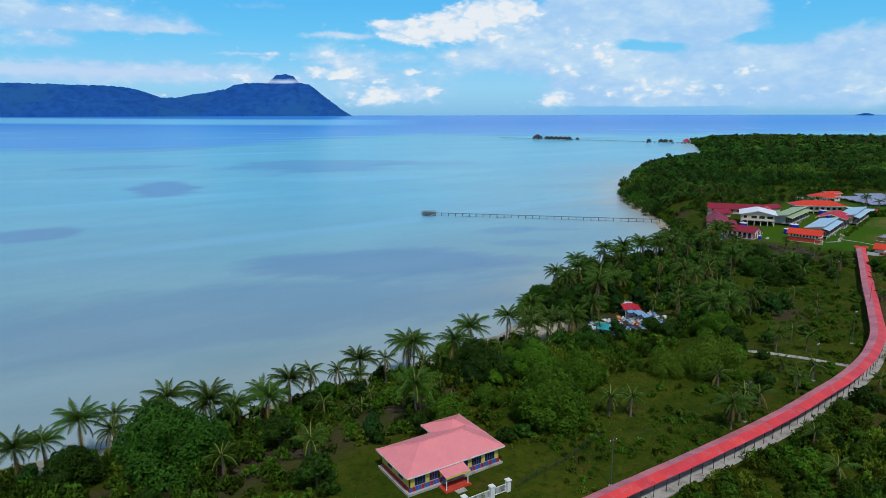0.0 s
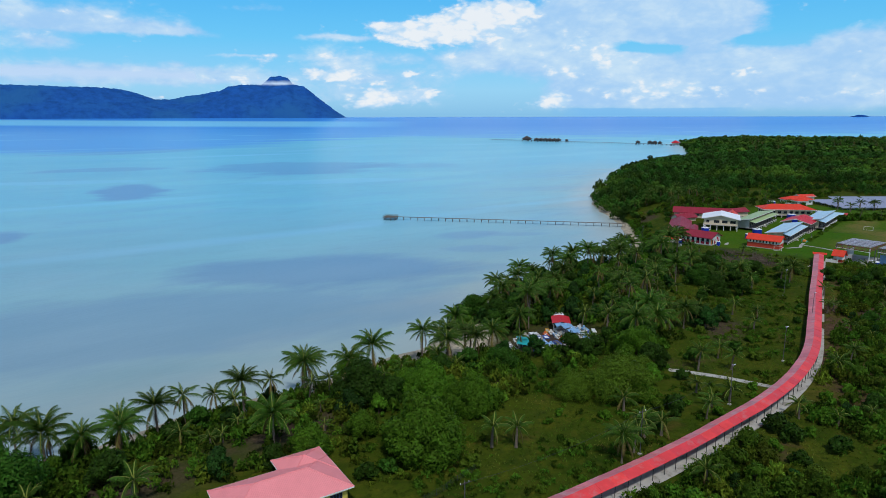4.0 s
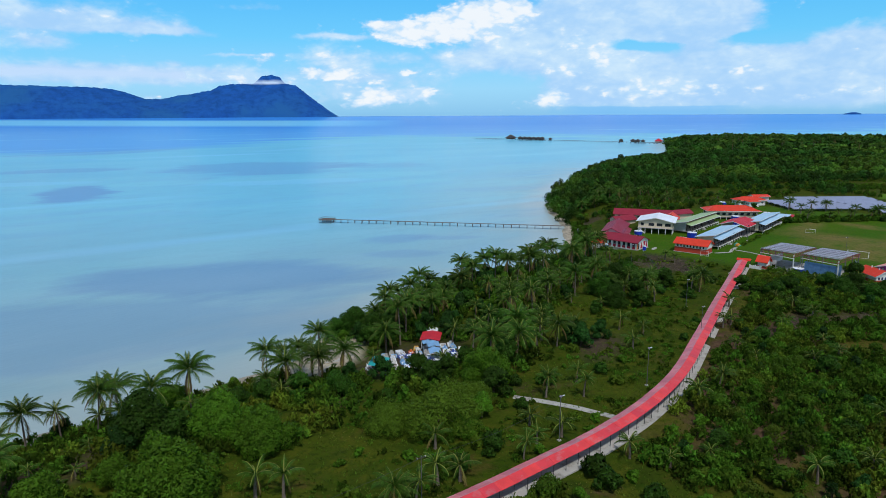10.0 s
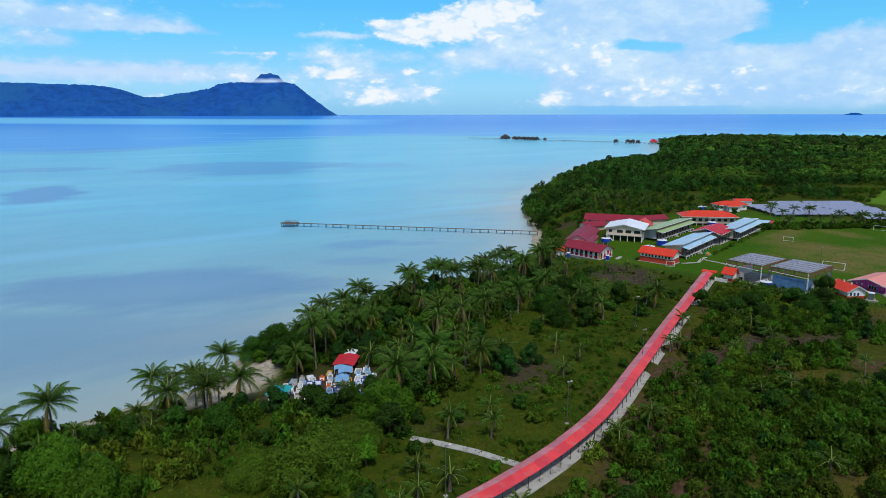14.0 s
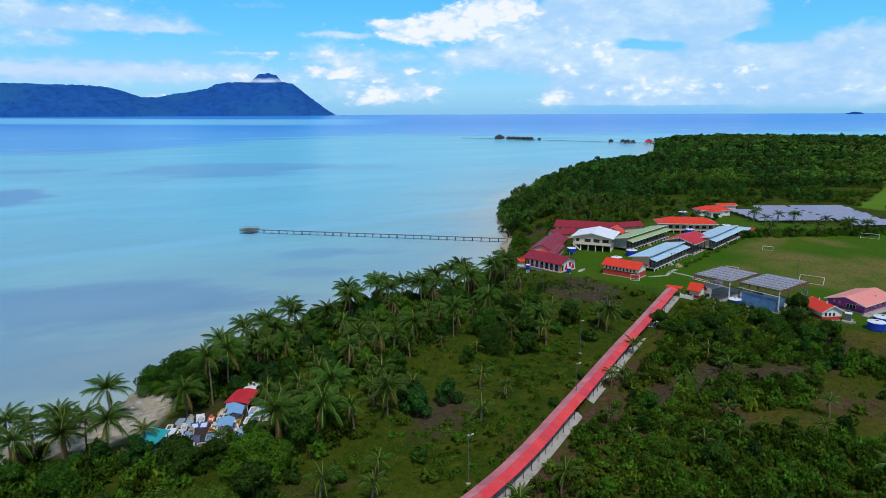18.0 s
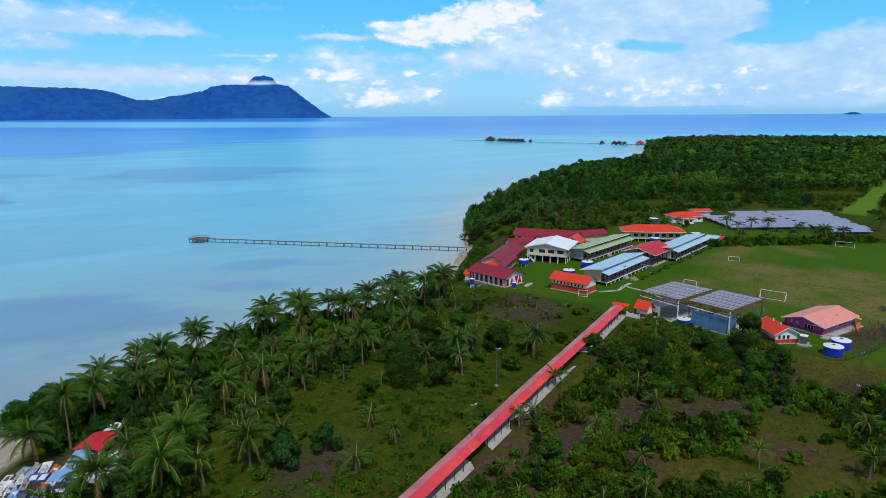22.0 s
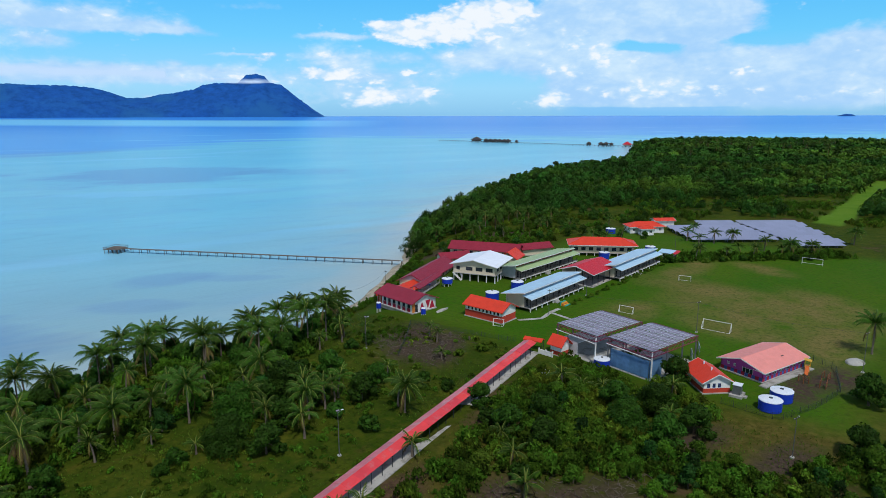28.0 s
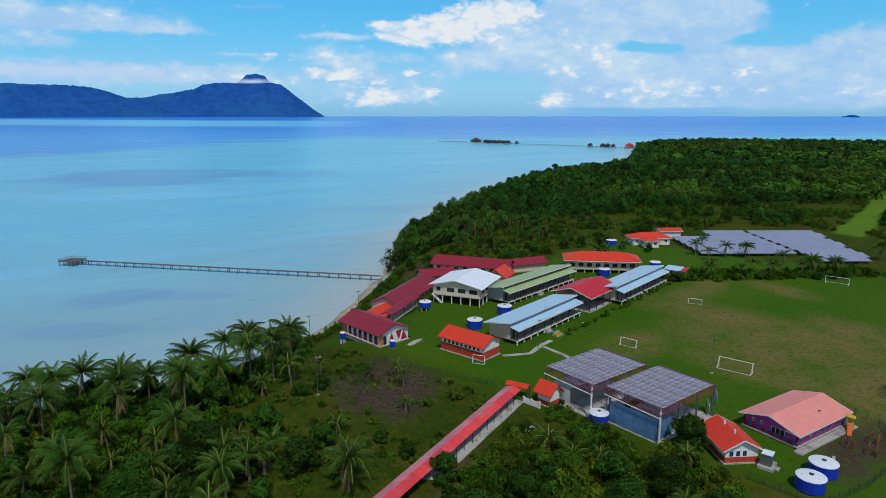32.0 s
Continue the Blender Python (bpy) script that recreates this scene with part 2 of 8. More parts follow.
# ---------------------------------------------------------------- materials
def mat(name, colour, rough=0.7, metal=0.0, vary=0.25, scale=3.0, bump=0.0, bump_scale=40.0, spec=0.3, island=0.0, second=None, second_scale=0.4, second_amount=0.0,
        rib=None, objrand=0.0, translucent=0.0, crown=0.0):
    """A surface with grain at two scales, optional ribs (axis, metres per rib, depth) and variation from piece to piece."""
    m = bpy.data.materials.new(name)
    m.use_nodes = True
    nt = m.node_tree
    N, L = nt.nodes.new, nt.links.new
    b = nt.nodes["Principled BSDF"]
    co = N("ShaderNodeTexCoord").outputs["Object"]

    def noise_at(s, detail=5, rough_=0.6):
        n = N("ShaderNodeTexNoise")
        L(co, n.inputs["Vector"])
        n.inputs["Scale"].default_value, n.inputs["Detail"].default_value, n.inputs["Roughness"].default_value = s, detail, rough_
        return n.outputs[0]

    def mixc(f, a, c, blend="MIX"):
        n = N("ShaderNodeMix")
        n.data_type, n.blend_type = "RGBA", blend
        if isinstance(f, (int, float)):
            n.inputs[0].default_value = f
        else:
            L(f, n.inputs[0])
        for i, v in ((6, a), (7, c)):
            if isinstance(v, tuple):
                n.inputs[i].default_value = (*v, 1)
            else:
                L(v, n.inputs[i])
        return n.outputs[2]

    def rng(v, lo, hi, a=0.0, z=1.0):
        n = N("ShaderNodeMapRange")
        L(v, n.inputs[0])
        for i, x in enumerate((lo, hi, a, z), 1):
            n.inputs[i].default_value = x
        return n.outputs[0]

    dark = tuple(c * (1 - vary) for c in colour)
    light = tuple(min(1, c * (1 + vary)) for c in colour)
    c = mixc(rng(noise_at(scale), 0.3, 0.7), dark, light)
    c = mixc(rng(noise_at(scale * 9), 0.3, 0.75, 0, 0.35), c, dark)
    if second:
        c = mixc(rng(noise_at(second_scale, 6, 0.65), 0.62 - 0.3 * second_amount, 0.74 - 0.3 * second_amount), c, second)
    for amount, socket in ((island, "Random Per Island"), (objrand, "obj"), (crown, "crown")):
        if amount:
            if socket == "obj":
                r = N("ShaderNodeObjectInfo").outputs["Random"]
            elif socket == "crown":
                at = N("ShaderNodeAttribute")
                at.attribute_name = "crown"
                r = at.outputs["Fac"]
            else:
                r = N("ShaderNodeNewGeometry").outputs[socket]
            h = N("ShaderNodeHueSaturation")
            L(rng(r, 0, 1, 1 - amount, 1 + amount), h.inputs["Value"])
            hue = N("ShaderNodeMath")
            hue.operation = "MULTIPLY_ADD"
            L(r, hue.inputs[0])
            hue.inputs[1].default_value, hue.inputs[2].default_value = 0.05 * amount, 0.5 - 0.025 * amount
            L(hue.outputs[0], h.inputs["Hue"])
            L(c, h.inputs["Color"])
            c = h.outputs[0]
    L(c, b.inputs["Base Color"])
    b.inputs["Roughness"].default_value, b.inputs["Metallic"].default_value = rough, metal
    b.inputs["Specular IOR Level"].default_value = spec
    height = None
    if bump:
        height = rng(noise_at(bump_scale, 4), 0, 1, 0, bump)
    if rib:
        axis, pitch, depth = rib
        wv = N("ShaderNodeTexWave")
        wv.bands_direction = axis
        L(co, wv.inputs["Vector"])
        wv.inputs["Scale"].default_value = 0.314 / pitch
        r = rng(wv.outputs[1], 0, 1, 0, depth)
        if height is None:
            height = r
        else:
            a = N("ShaderNodeMath")
            L(height, a.inputs[0])
            L(r, a.inputs[1])
            height = a.outputs[0]
    if height is not None:
        bp = N("ShaderNodeBump")
        bp.inputs["Distance"].default_value = 1.0
        bp.inputs["Strength"].default_value = 0.6
        L(height, bp.inputs["Height"])
        L(bp.outputs[0], b.inputs["Normal"])
    if translucent:
        t = N("ShaderNodeBsdfTranslucent")
        L(c, t.inputs[0])
        mx = N("ShaderNodeMixShader")
        mx.inputs[0].default_value = translucent
        L(b.outputs[0], mx.inputs[1])
        L(t.outputs[0], mx.inputs[2])
        L(mx.outputs[0], nt.nodes["Material Output"].inputs[0])
    return m


M_PINK = mat("pink_roof_sheet", (0.80, 0.26, 0.28), 0.5, vary=0.06, scale=0.6, rib=("X", 0.25, 0.03))
M_DARKRED = mat("dark_red_roof_sheet", (0.27, 0.020, 0.040), 0.5, vary=0.15, scale=0.5, rib=("X", 0.25, 0.03))
M_RED = mat("red_roof_sheet", (0.55, 0.022, 0.035), 0.5, vary=0.12, scale=0.5, rib=("X", 0.25, 0.03))
M_ORANGE = mat("orange_red_roof_sheet", (0.68, 0.050, 0.022), 0.5, vary=0.10, scale=0.5, rib=("X", 0.25, 0.03))
M_SALMON = mat("salmon_roof_sheet", (0.80, 0.28, 0.24), 0.5, vary=0.08, scale=0.5, rib=("X", 0.25, 0.03))
M_BLUEROOF = mat("pale_blue_roof_sheet", (0.42, 0.62, 0.78), 0.42, vary=0.08, scale=0.4, rib=("X", 0.25, 0.03))
M_GREENROOF = mat("pale_green_roof_sheet", (0.36, 0.48, 0.24), 0.45, vary=0.10, scale=0.4, rib=("X", 0.25, 0.03))
M_WHITEROOF = mat("white_roof_sheet", (0.78, 0.82, 0.90), 0.5, vary=0.06, scale=0.5, rib=("X", 0.25, 0.03))
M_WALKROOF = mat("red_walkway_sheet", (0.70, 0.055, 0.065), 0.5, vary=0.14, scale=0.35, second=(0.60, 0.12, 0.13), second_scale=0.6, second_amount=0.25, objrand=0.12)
M_WALKPALE = mat("pale_walkway_sheet", (0.58, 0.17, 0.20), 0.5, vary=0.16, scale=0.35, second=(0.50, 0.26, 0.28), second_scale=0.6, second_amount=0.35, objrand=0.15)
M_WHITE = mat("white_paint", (0.78, 0.78, 0.76), 0.6, vary=0.06, scale=1.2, second=(0.5, 0.48, 0.42), second_amount=0.1)
M_CREAM = mat("cream_paint", (0.66, 0.56, 0.42), 0.7, vary=0.07, scale=1.0)
M_GREYWALL = mat("grey_cladding", (0.46, 0.48, 0.52), 0.7, vary=0.12, scale=0.8, rib=("Z", 0.25, 0.02))
M_REDWALL = mat("brick_red_paint", (0.50, 0.055, 0.030), 0.7, vary=0.12, scale=1.0)
M_CRIMSON = mat("crimson_paint", (0.42, 0.015, 0.045), 0.6, vary=0.1)
M_BLUEPAINT = mat("blue_paint", (0.05, 0.10, 0.36), 0.6, vary=0.12)
M_YELLOW = mat("yellow_paint", (0.62, 0.52, 0.10), 0.65, vary=0.08)
M_PURPLE = mat("magenta_paint", (0.42, 0.06, 0.32), 0.65, vary=0.10)
M_GOLDPAINT = mat("orange_paint", (0.62, 0.20, 0.04), 0.65, vary=0.15)
# veranda front wall: brown-grey, darkened to hold the shade under the roof
M_VERANDA = mat("shaded_brown_grey_wall", (0.24, 0.19, 0.17), 0.75, vary=0.2, scale=1.0)
M_GLASS = mat("dark_window_glass", (0.025, 0.03, 0.045), 0.12, vary=0.2, spec=0.6)
M_TIMBER = mat("weathered_timber", (0.13, 0.105, 0.085), 0.85, vary=0.3, scale=2.0, bump=0.02)
M_DARKTIMBER = mat("dark_timber", (0.055, 0.045, 0.045), 0.8, vary=0.3, scale=2.0)
M_BROWN = mat("brown_clerestory_board", (0.20, 0.075, 0.03), 0.7, vary=0.2, scale=2.0)
M_CONCRETE = mat("concrete", (0.42, 0.41, 0.38), 0.85, vary=0.15, scale=0.8, second=(0.24, 0.23, 0.2), second_amount=0.4, bump=0.01)
M_STEEL = mat("galvanised_steel", (0.20, 0.21, 0.23), 0.45, metal=0.6, vary=0.12)
M_DARKSTEEL = mat("dark_steel", (0.035, 0.04, 0.045), 0.5, vary=0.2)
M_MAROONSTEEL = mat("maroon_steel", (0.22, 0.025, 0.06), 0.5, vary=0.15)
M_PANEL = mat("solar_cell_glass", (0.23, 0.19, 0.25), 0.4, vary=0.10, scale=0.8, spec=0.5, objrand=0.10)
M_FARPANEL = mat("solar_farm_glass", (0.27, 0.28, 0.40), 0.3, vary=0.10, scale=0.5, spec=0.6, objrand=0.08)
M_TANK = mat("blue_tank_plastic", (0.012, 0.045, 0.45), 0.35, vary=0.08)
M_LID = mat("white_tank_lid", (0.72, 0.76, 0.82), 0.45, vary=0.08, second=(0.5, 0.5, 0.48), second_amount=0.15)
M_TRUNK = mat("palm_bark", (0.16, 0.13, 0.10), 0.9, vary=0.35, scale=3.0, rib=("Z", 0.2, 0.02))
M_BARK = mat("tree_bark", (0.11, 0.085, 0.06), 0.9, vary=0.35, scale=3.0)
M_FROND = mat("palm_frond", (0.040, 0.094, 0.0085), 0.6, vary=0.3, scale=0.8, spec=0.12, island=0.30, objrand=0.35, translucent=0.2)
M_FRONDOLD = mat("yellowed_frond", (0.120, 0.085, 0.030), 0.7, vary=0.3, scale=0.8, spec=0.1, island=0.3, objrand=0.2)
M_MIDRIB = mat("pale_midrib", (0.16, 0.185, 0.035), 0.6, vary=0.2, scale=1.0, spec=0.1, objrand=0.25)
M_LEAF = mat("broad_leaf", (0.034, 0.088, 0.0080), 0.65, vary=0.35, scale=0.5, spec=0.10, island=0.40, objrand=0.40, translucent=0.25)
M_LEAFDARK = mat("dark_leaf", (0.0204, 0.0663, 0.0093), 0.65, vary=0.35, scale=0.5, spec=0.10, island=0.35, objrand=0.35, translucent=0.15)
M_LEAFBRIGHT = mat("bright_leaf", (0.070, 0.165, 0.0095), 0.65, vary=0.3, scale=0.5, spec=0.10, island=0.3, objrand=0.25, translucent=0.25)
M_LEAFOLIVE = mat("olive_leaf", (0.078, 0.118, 0.012), 0.7, vary=0.35, scale=0.5, spec=0.06, island=0.35, objrand=0.3, translucent=0.25)
M_SCRUB = mat("scrub_bush_leaf", (0.060, 0.122, 0.0100), 0.7, vary=0.35, scale=0.5, spec=0.06, island=0.35, objrand=0.40, translucent=0.25)
M_LEAFFEATHER = mat("feathery_leaf", (0.085, 0.150, 0.012), 0.7, vary=0.3, scale=0.5, spec=0.08, island=0.3, objrand=0.15, translucent=0.25)
M_BUSH = mat("scrub_leaf", (0.055, 0.118, 0.0095), 0.75, vary=0.4, scale=0.15, spec=0.05, island=0.35, translucent=0.25, second=(0.120, 0.160, 0.014), second_scale=0.05, second_amount=0.35, crown=0.65)
M_FOREST = mat("forest_leaf", (0.026, 0.072, 0.0095), 0.7, vary=0.35, scale=0.02, spec=0.05, island=0.15, second=(0.062, 0.118, 0.012), second_scale=0.008, second_amount=0.45, crown=0.60)
M_GRASS = mat("grass_blades", (0.080, 0.140, 0.013), 0.8, vary=0.35, scale=0.08, spec=0.08, island=0.4, translucent=0.35, second=(0.17, 0.13, 0.035), second_scale=0.04, second_amount=0.3)

M_BLOSSOM = mat("orange_blossom", (0.55, 0.09, 0.02), 0.7, vary=0.2, island=0.2)

# ---------------------------------------------------------------- helpers for meshes
def part(name, bm, material, parent=None, label=""):
    """Links a bmesh as one mesh object under a thing or a part."""
    me = bpy.data.meshes.new(name)
    bm.to_mesh(me)
    bm.free()
    me.materials.append(material)
    ob = new(name, me)
    ob.parent = parent
    if label:
        ob["label"] = label
    return ob


def sheet(name, verts, faces, material, parent=None, smooth=False):
    me = bpy.data.meshes.new(name)
    me.from_pydata(verts, [], faces)
    me.materials.append(material)
    if smooth:
        me.shade_smooth()
    ob = new(name, me)
    ob.parent = parent
    return ob


def thing(name, m, label, category, group="", kind=""):
    ob = new(name)
    ob.empty_display_size = 0.5
    ob.matrix_world = m
    return tagged(ob, label, category, group, kind)


def box(bm, x0, x1, y0, y1, z0, z1, m=None):
    vs = [bm.verts.new((m @ Vector(p)) if m else p) for p in
          ((x0, y0, z0), (x1, y0, z0), (x1, y1, z0), (x0, y1, z0), (x0, y0, z1), (x1, y0, z1), (x1, y1, z1), (x0, y1, z1))]
    for f in ((3, 2, 1, 0), (4, 5, 6, 7), (0, 1, 5, 4), (1, 2, 6, 5), (2, 3, 7, 6), (3, 0, 4, 7)):
        bm.faces.new([vs[i] for i in f])
    return bm


def B(x0, x1, y0, y1, z0, z1):
    return box(bmesh.new(), x0, x1, y0, y1, z0, z1)


def slab(bm, pts, t):
    """A sheet through pts (counter-clockwise from above), t thick downwards."""
    top = [bm.verts.new(p) for p in pts]
    low = [bm.verts.new((p[0], p[1], p[2] - t)) for p in pts]
    bm.faces.new(top)
    bm.faces.new(low[::-1])
    n = len(pts)
    for i in range(n):
        bm.faces.new((top[i], low[i], low[(i + 1) % n], top[(i + 1) % n]))
    return bm


def tube(bm, a, b, r0, r1=None, n=8):
    a, b = Vector(a), Vector(b)
    r1 = r0 if r1 is None else r1
    q = (b - a).to_track_quat("Z", "Y")
    rings = []
    for p, r in ((a, r0), (b, r1)):
        rings.append([bm.verts.new(p + q @ Vector((r * math.cos(k * 2 * math.pi / n), r * math.sin(k * 2 * math.pi / n), 0))) for k in range(n)])
    for k in range(n):
        bm.faces.new((rings[0][k], rings[0][(k + 1) % n], rings[1][(k + 1) % n], rings[1][k]))
    bm.faces.new(rings[0][::-1])
    bm.faces.new(rings[1])
    return bm


# ---------------------------------------------------------------- ground and sea
SEA = -9.2
COAST = [(-900, 190), (-324, 160), (-69, 147), (-10, 142), (33, 140), (69, 145), (106, 150), (125, 153), (137, 160), (144, 168), (153, 175), (164, 183), (179, 189), (195, 194), (206, 203),
         (221, 204), (234, 199), (250, 199), (265, 206), (280, 216), (296, 226), (312, 245), (340, 275), (355, 297), (387, 343), (436, 396), (528, 460), (656, 548),
         (742, 567), (800, 578), (976, 698), (1290, 961), (1413, 941), (1541, 824), (1659, 663), (1808, 214), (1800, -1500), (-900, -1500)]


def shore_distance(x, y):
    """Metres inland (positive) or out at sea (negative), for arrays."""
    P = np.array(COAST, float)
    Q = np.roll(P, -1, axis=0)
    best = np.full(x.shape, 1e9)
    inside = np.zeros(x.shape, bool)
    for (ax, ay), (bx, by) in zip(P, Q):
        dx, dy = bx - ax, by - ay
        k = np.clip(((x - ax) * dx + (y - ay) * dy) / (dx * dx + dy * dy), 0, 1)
        best = np.minimum(best, np.hypot(x - ax - k * dx, y - ay - k * dy))
        cross = (ay > y) != (by > y)
        with np.errstate(divide="ignore", invalid="ignore"):
            inside ^= cross & (x < ax + (y - ay) * dx / (dy if dy else 1e-9))
    return np.where(inside, best, -best)


def wobble(x, y, s, k):
    return (np.sin(x * s + 1.7 * k) * np.cos(y * s * 1.13 + k) + 0.5 * np.sin((x + y) * s * 2.1 + 2.3 * k) * np.cos((x - y) * s * 1.7 + k)) / 1.5


def ground_z(x, y):
    x, y = np.asarray(x, float), np.asarray(y, float)
    d = shore_distance(x, y) + 2.0 * wobble(x, y, 0.11, 1.0) + 5.0 * wobble(x, y, 0.013, 2.0) * np.clip((np.hypot(x - 250, y - 150) - 250) / 200, 0, 1)
    s = np.clip(d / np.interp(x, [100, 130, 168, 190, 230, 270], [36, 58, 58, 46, 46, 36]), 0, 1)
    z = np.where(d < 0, np.maximum(SEA + d * 0.12, SEA - 4.0), SEA - SEA * (0.35 * s + 0.65 * s * s * (3 - 2 * s)))
    inland = np.clip((d - 30) / 40, 0, 1)
    flat = np.clip(np.abs(shelter(x, y)), 0, 1)
    return z + 0.25 * wobble(x, y, 0.09, 4.0) * inland * flat


def shelter(x, y):
    """0 where the ground is levelled (school, field), 1 elsewhere."""
    u = (x - 372) * 0.956 + (y - 150) * 0.292
    v = -(x - 372) * 0.292 + (y - 150) * 0.956
    return np.clip(np.maximum((np.abs(u - 14) - 84) / 10, (np.abs(v) - 62) / 12), 0, 1)


def gz(x, y):
    return float(ground_z(np.array([x]), np.array([y]))[0])


WORN = [(388, 125, 40, 11, 98), (356, 112, 16, 7, 100), (405, 165, 26, 6, 17), (372, 118, 26, 12, 95), (400, 108, 20, 10, 60), (345, 140, 12, 7, 10), (368, 92, 22, 8, 20), (430, 150, 12, 6, 80)]
# bare soil: x, y, half sizes, bearing
BARE = [(279, 158, 10, 6, 40), (273, 149, 8, 6, 60), (283, 148, 8, 5, 60), (276, 141, 6, 5, 60), (337, 82, 9, 5, 8), (329, 79.5, 6, 4, 0), (250, 84, 9, 4, 30), (262, 77, 10, 5, -15), (293, 79, 9, 4, 0), (233, 82, 8, 4, 20), (22, 102, 30, 7, 3), (70, 108, 14, 5, 0),
        (345, 79, 8, 6, 10), (190, 100, 9, 5, 30), (150, 128, 14, 12, 0), (300, 66, 9, 4, 0), (395, 262, 14, 6, -20), (350, 262, 8, 6, 20)]


# dry grass without bushes
DRY = [(314, 70, 26, 11, -14), (333, 74, 12, 8, 0)]
# the covered walkway's course
WALK = [(40, 60.2), (69.5, 60.3), (92.5, 60.3), (112, 60.7), (126, 61.5), (137, 62.7), (148, 63.7), (158, 65.4), (166, 67.2), (172, 68.9), (183, 72.6), (194, 77.6), (206, 83.9), (218, 90.0), (240, 101.6), (262, 112.6), (281, 122.4), (299.5, 131.8)]


def walk_line(x):
    """The covered walkway's course."""
    return np.interp(x, [p[0] for p in WALK], [p[1] for p in WALK])


def ground_sheet():
    xs = np.concatenate([np.arange(-900, -60, 40), np.arange(-60, 480, 3.0), np.arange(480, 840, 8), np.arange(840, 1801, 40)])
    ys = np.concatenate([np.arange(-1500, -100, 70), np.arange(-100, 20, 12), np.arange(20, 300, 3.0), np.arange(300, 560, 10), np.arange(560, 1001, 20)])
    X, Y = np.meshgrid(xs, ys, indexing="ij")
    Z = ground_z(X, Y)
    n, m = X.shape
    idx = np.arange(n * m).reshape(n, m)
    quads = np.stack([idx[:-1, :-1], idx[1:, :-1], idx[1:, 1:], idx[:-1, 1:]], -1).reshape(-1, 4)
    ob = sheet("ground", np.stack([X, Y, Z], -1).reshape(-1, 3).tolist(), quads.tolist(), M_GROUND, smooth=True)
    shore = ob.data.attributes.new("shore", "FLOAT", "POINT")
    shore.data.foreach_set("value", shore_distance(X, Y).ravel().astype(np.float32))
    for key, spots in (("soil", BARE), ("worn", WORN), ("dry", DRY)):
        bare = np.zeros_like(X)
        for x, y, w, d, a in spots:
            c, n = math.cos(radians(a)), math.sin(radians(a))
            u, v = ((X - x) * c + (Y - y) * n) / w, (-(X - x) * n + (Y - y) * c) / d
            bare = np.maximum(bare, np.clip(1.6 - np.hypot(u, v) * 1.1, 0, 1))
        at = ob.data.attributes.new(key, "FLOAT", "POINT")
        at.data.foreach_set("value", bare.ravel().astype(np.float32))
    s = (X - 567) * 0.955 + (Y - 193) * 0.296
    t = -(X - 567) * 0.296 + (Y - 193) * 0.955
    scrub = ob.data.attributes.new("scrub", "FLOAT", "POINT")
    scrub.data.foreach_set("value", (np.clip((walk_line(X) - Y) / 3, 0, 1) * np.clip((285 - X) / 25, 0, 1) * np.clip((X - 150) / 25, 0, 1)).ravel().astype(np.float32))
    mown = ob.data.attributes.new("mown", "FLOAT", "POINT")
    mown.data.foreach_set("value", ((s > -14) & (s < 280) & (np.abs(t) < 7 + 0.02 * s)).ravel().astype(np.float32))
    lawn = ob.data.attributes.new("lawn", "FLOAT", "POINT")
    lawn.data.foreach_set("value", (1 - shelter(X, Y)).ravel().astype(np.float32))
    return tagged(ob, "grassy coastal ground with bare brown soil and a sandy beach", "ground", kind="structure")


def zoned(name):
    m = bpy.data.materials.new(name)
    m.use_nodes = True
    nt = m.node_tree
    N, L = nt.nodes.new, nt.links.new
    b = nt.nodes["Principled BSDF"]
    co = N("ShaderNodeTexCoord").outputs["Object"]

    def noise_at(s, detail=6, rough=0.6):
        n = N("ShaderNodeTexNoise")
        L(co, n.inputs["Vector"])
        n.inputs["Scale"].default_value, n.inputs["Detail"].default_value, n.inputs["Roughness"].default_value = s, detail, rough
        return n.outputs[0]

    def rng(v, lo, hi, a=0.0, z=1.0):
        n = N("ShaderNodeMapRange")
        L(v, n.inputs[0])
        for i, x in enumerate((lo, hi, a, z), 1):
            n.inputs[i].default_value = x
        return n.outputs[0]

    def mixc(f, a, c):
        n = N("ShaderNodeMix")
        n.data_type = "RGBA"
        if isinstance(f, (int, float)):
            n.inputs[0].default_value = f
        else:
            L(f, n.inputs[0])
        for i, v in ((6, a), (7, c)):
            if isinstance(v, tuple):
                n.inputs[i].default_value = (*v, 1)
            else:
                L(v, n.inputs[i])
        return n.outputs[2]

    def mth(op, a, c):
        n = N("ShaderNodeMath")
        n.operation = op
        for i, v in enumerate((a, c)):
            if isinstance(v, (int, float)):
                n.inputs[i].default_value = v
            else:
                L(v, n.inputs[i])
        return n.outputs[0]

    def attr(a):
        n = N("ShaderNodeAttribute")
        n.attribute_name = a
        return n.outputs["Fac"]

    return m, b, co, noise_at, rng, mixc, mth, attr, N, L


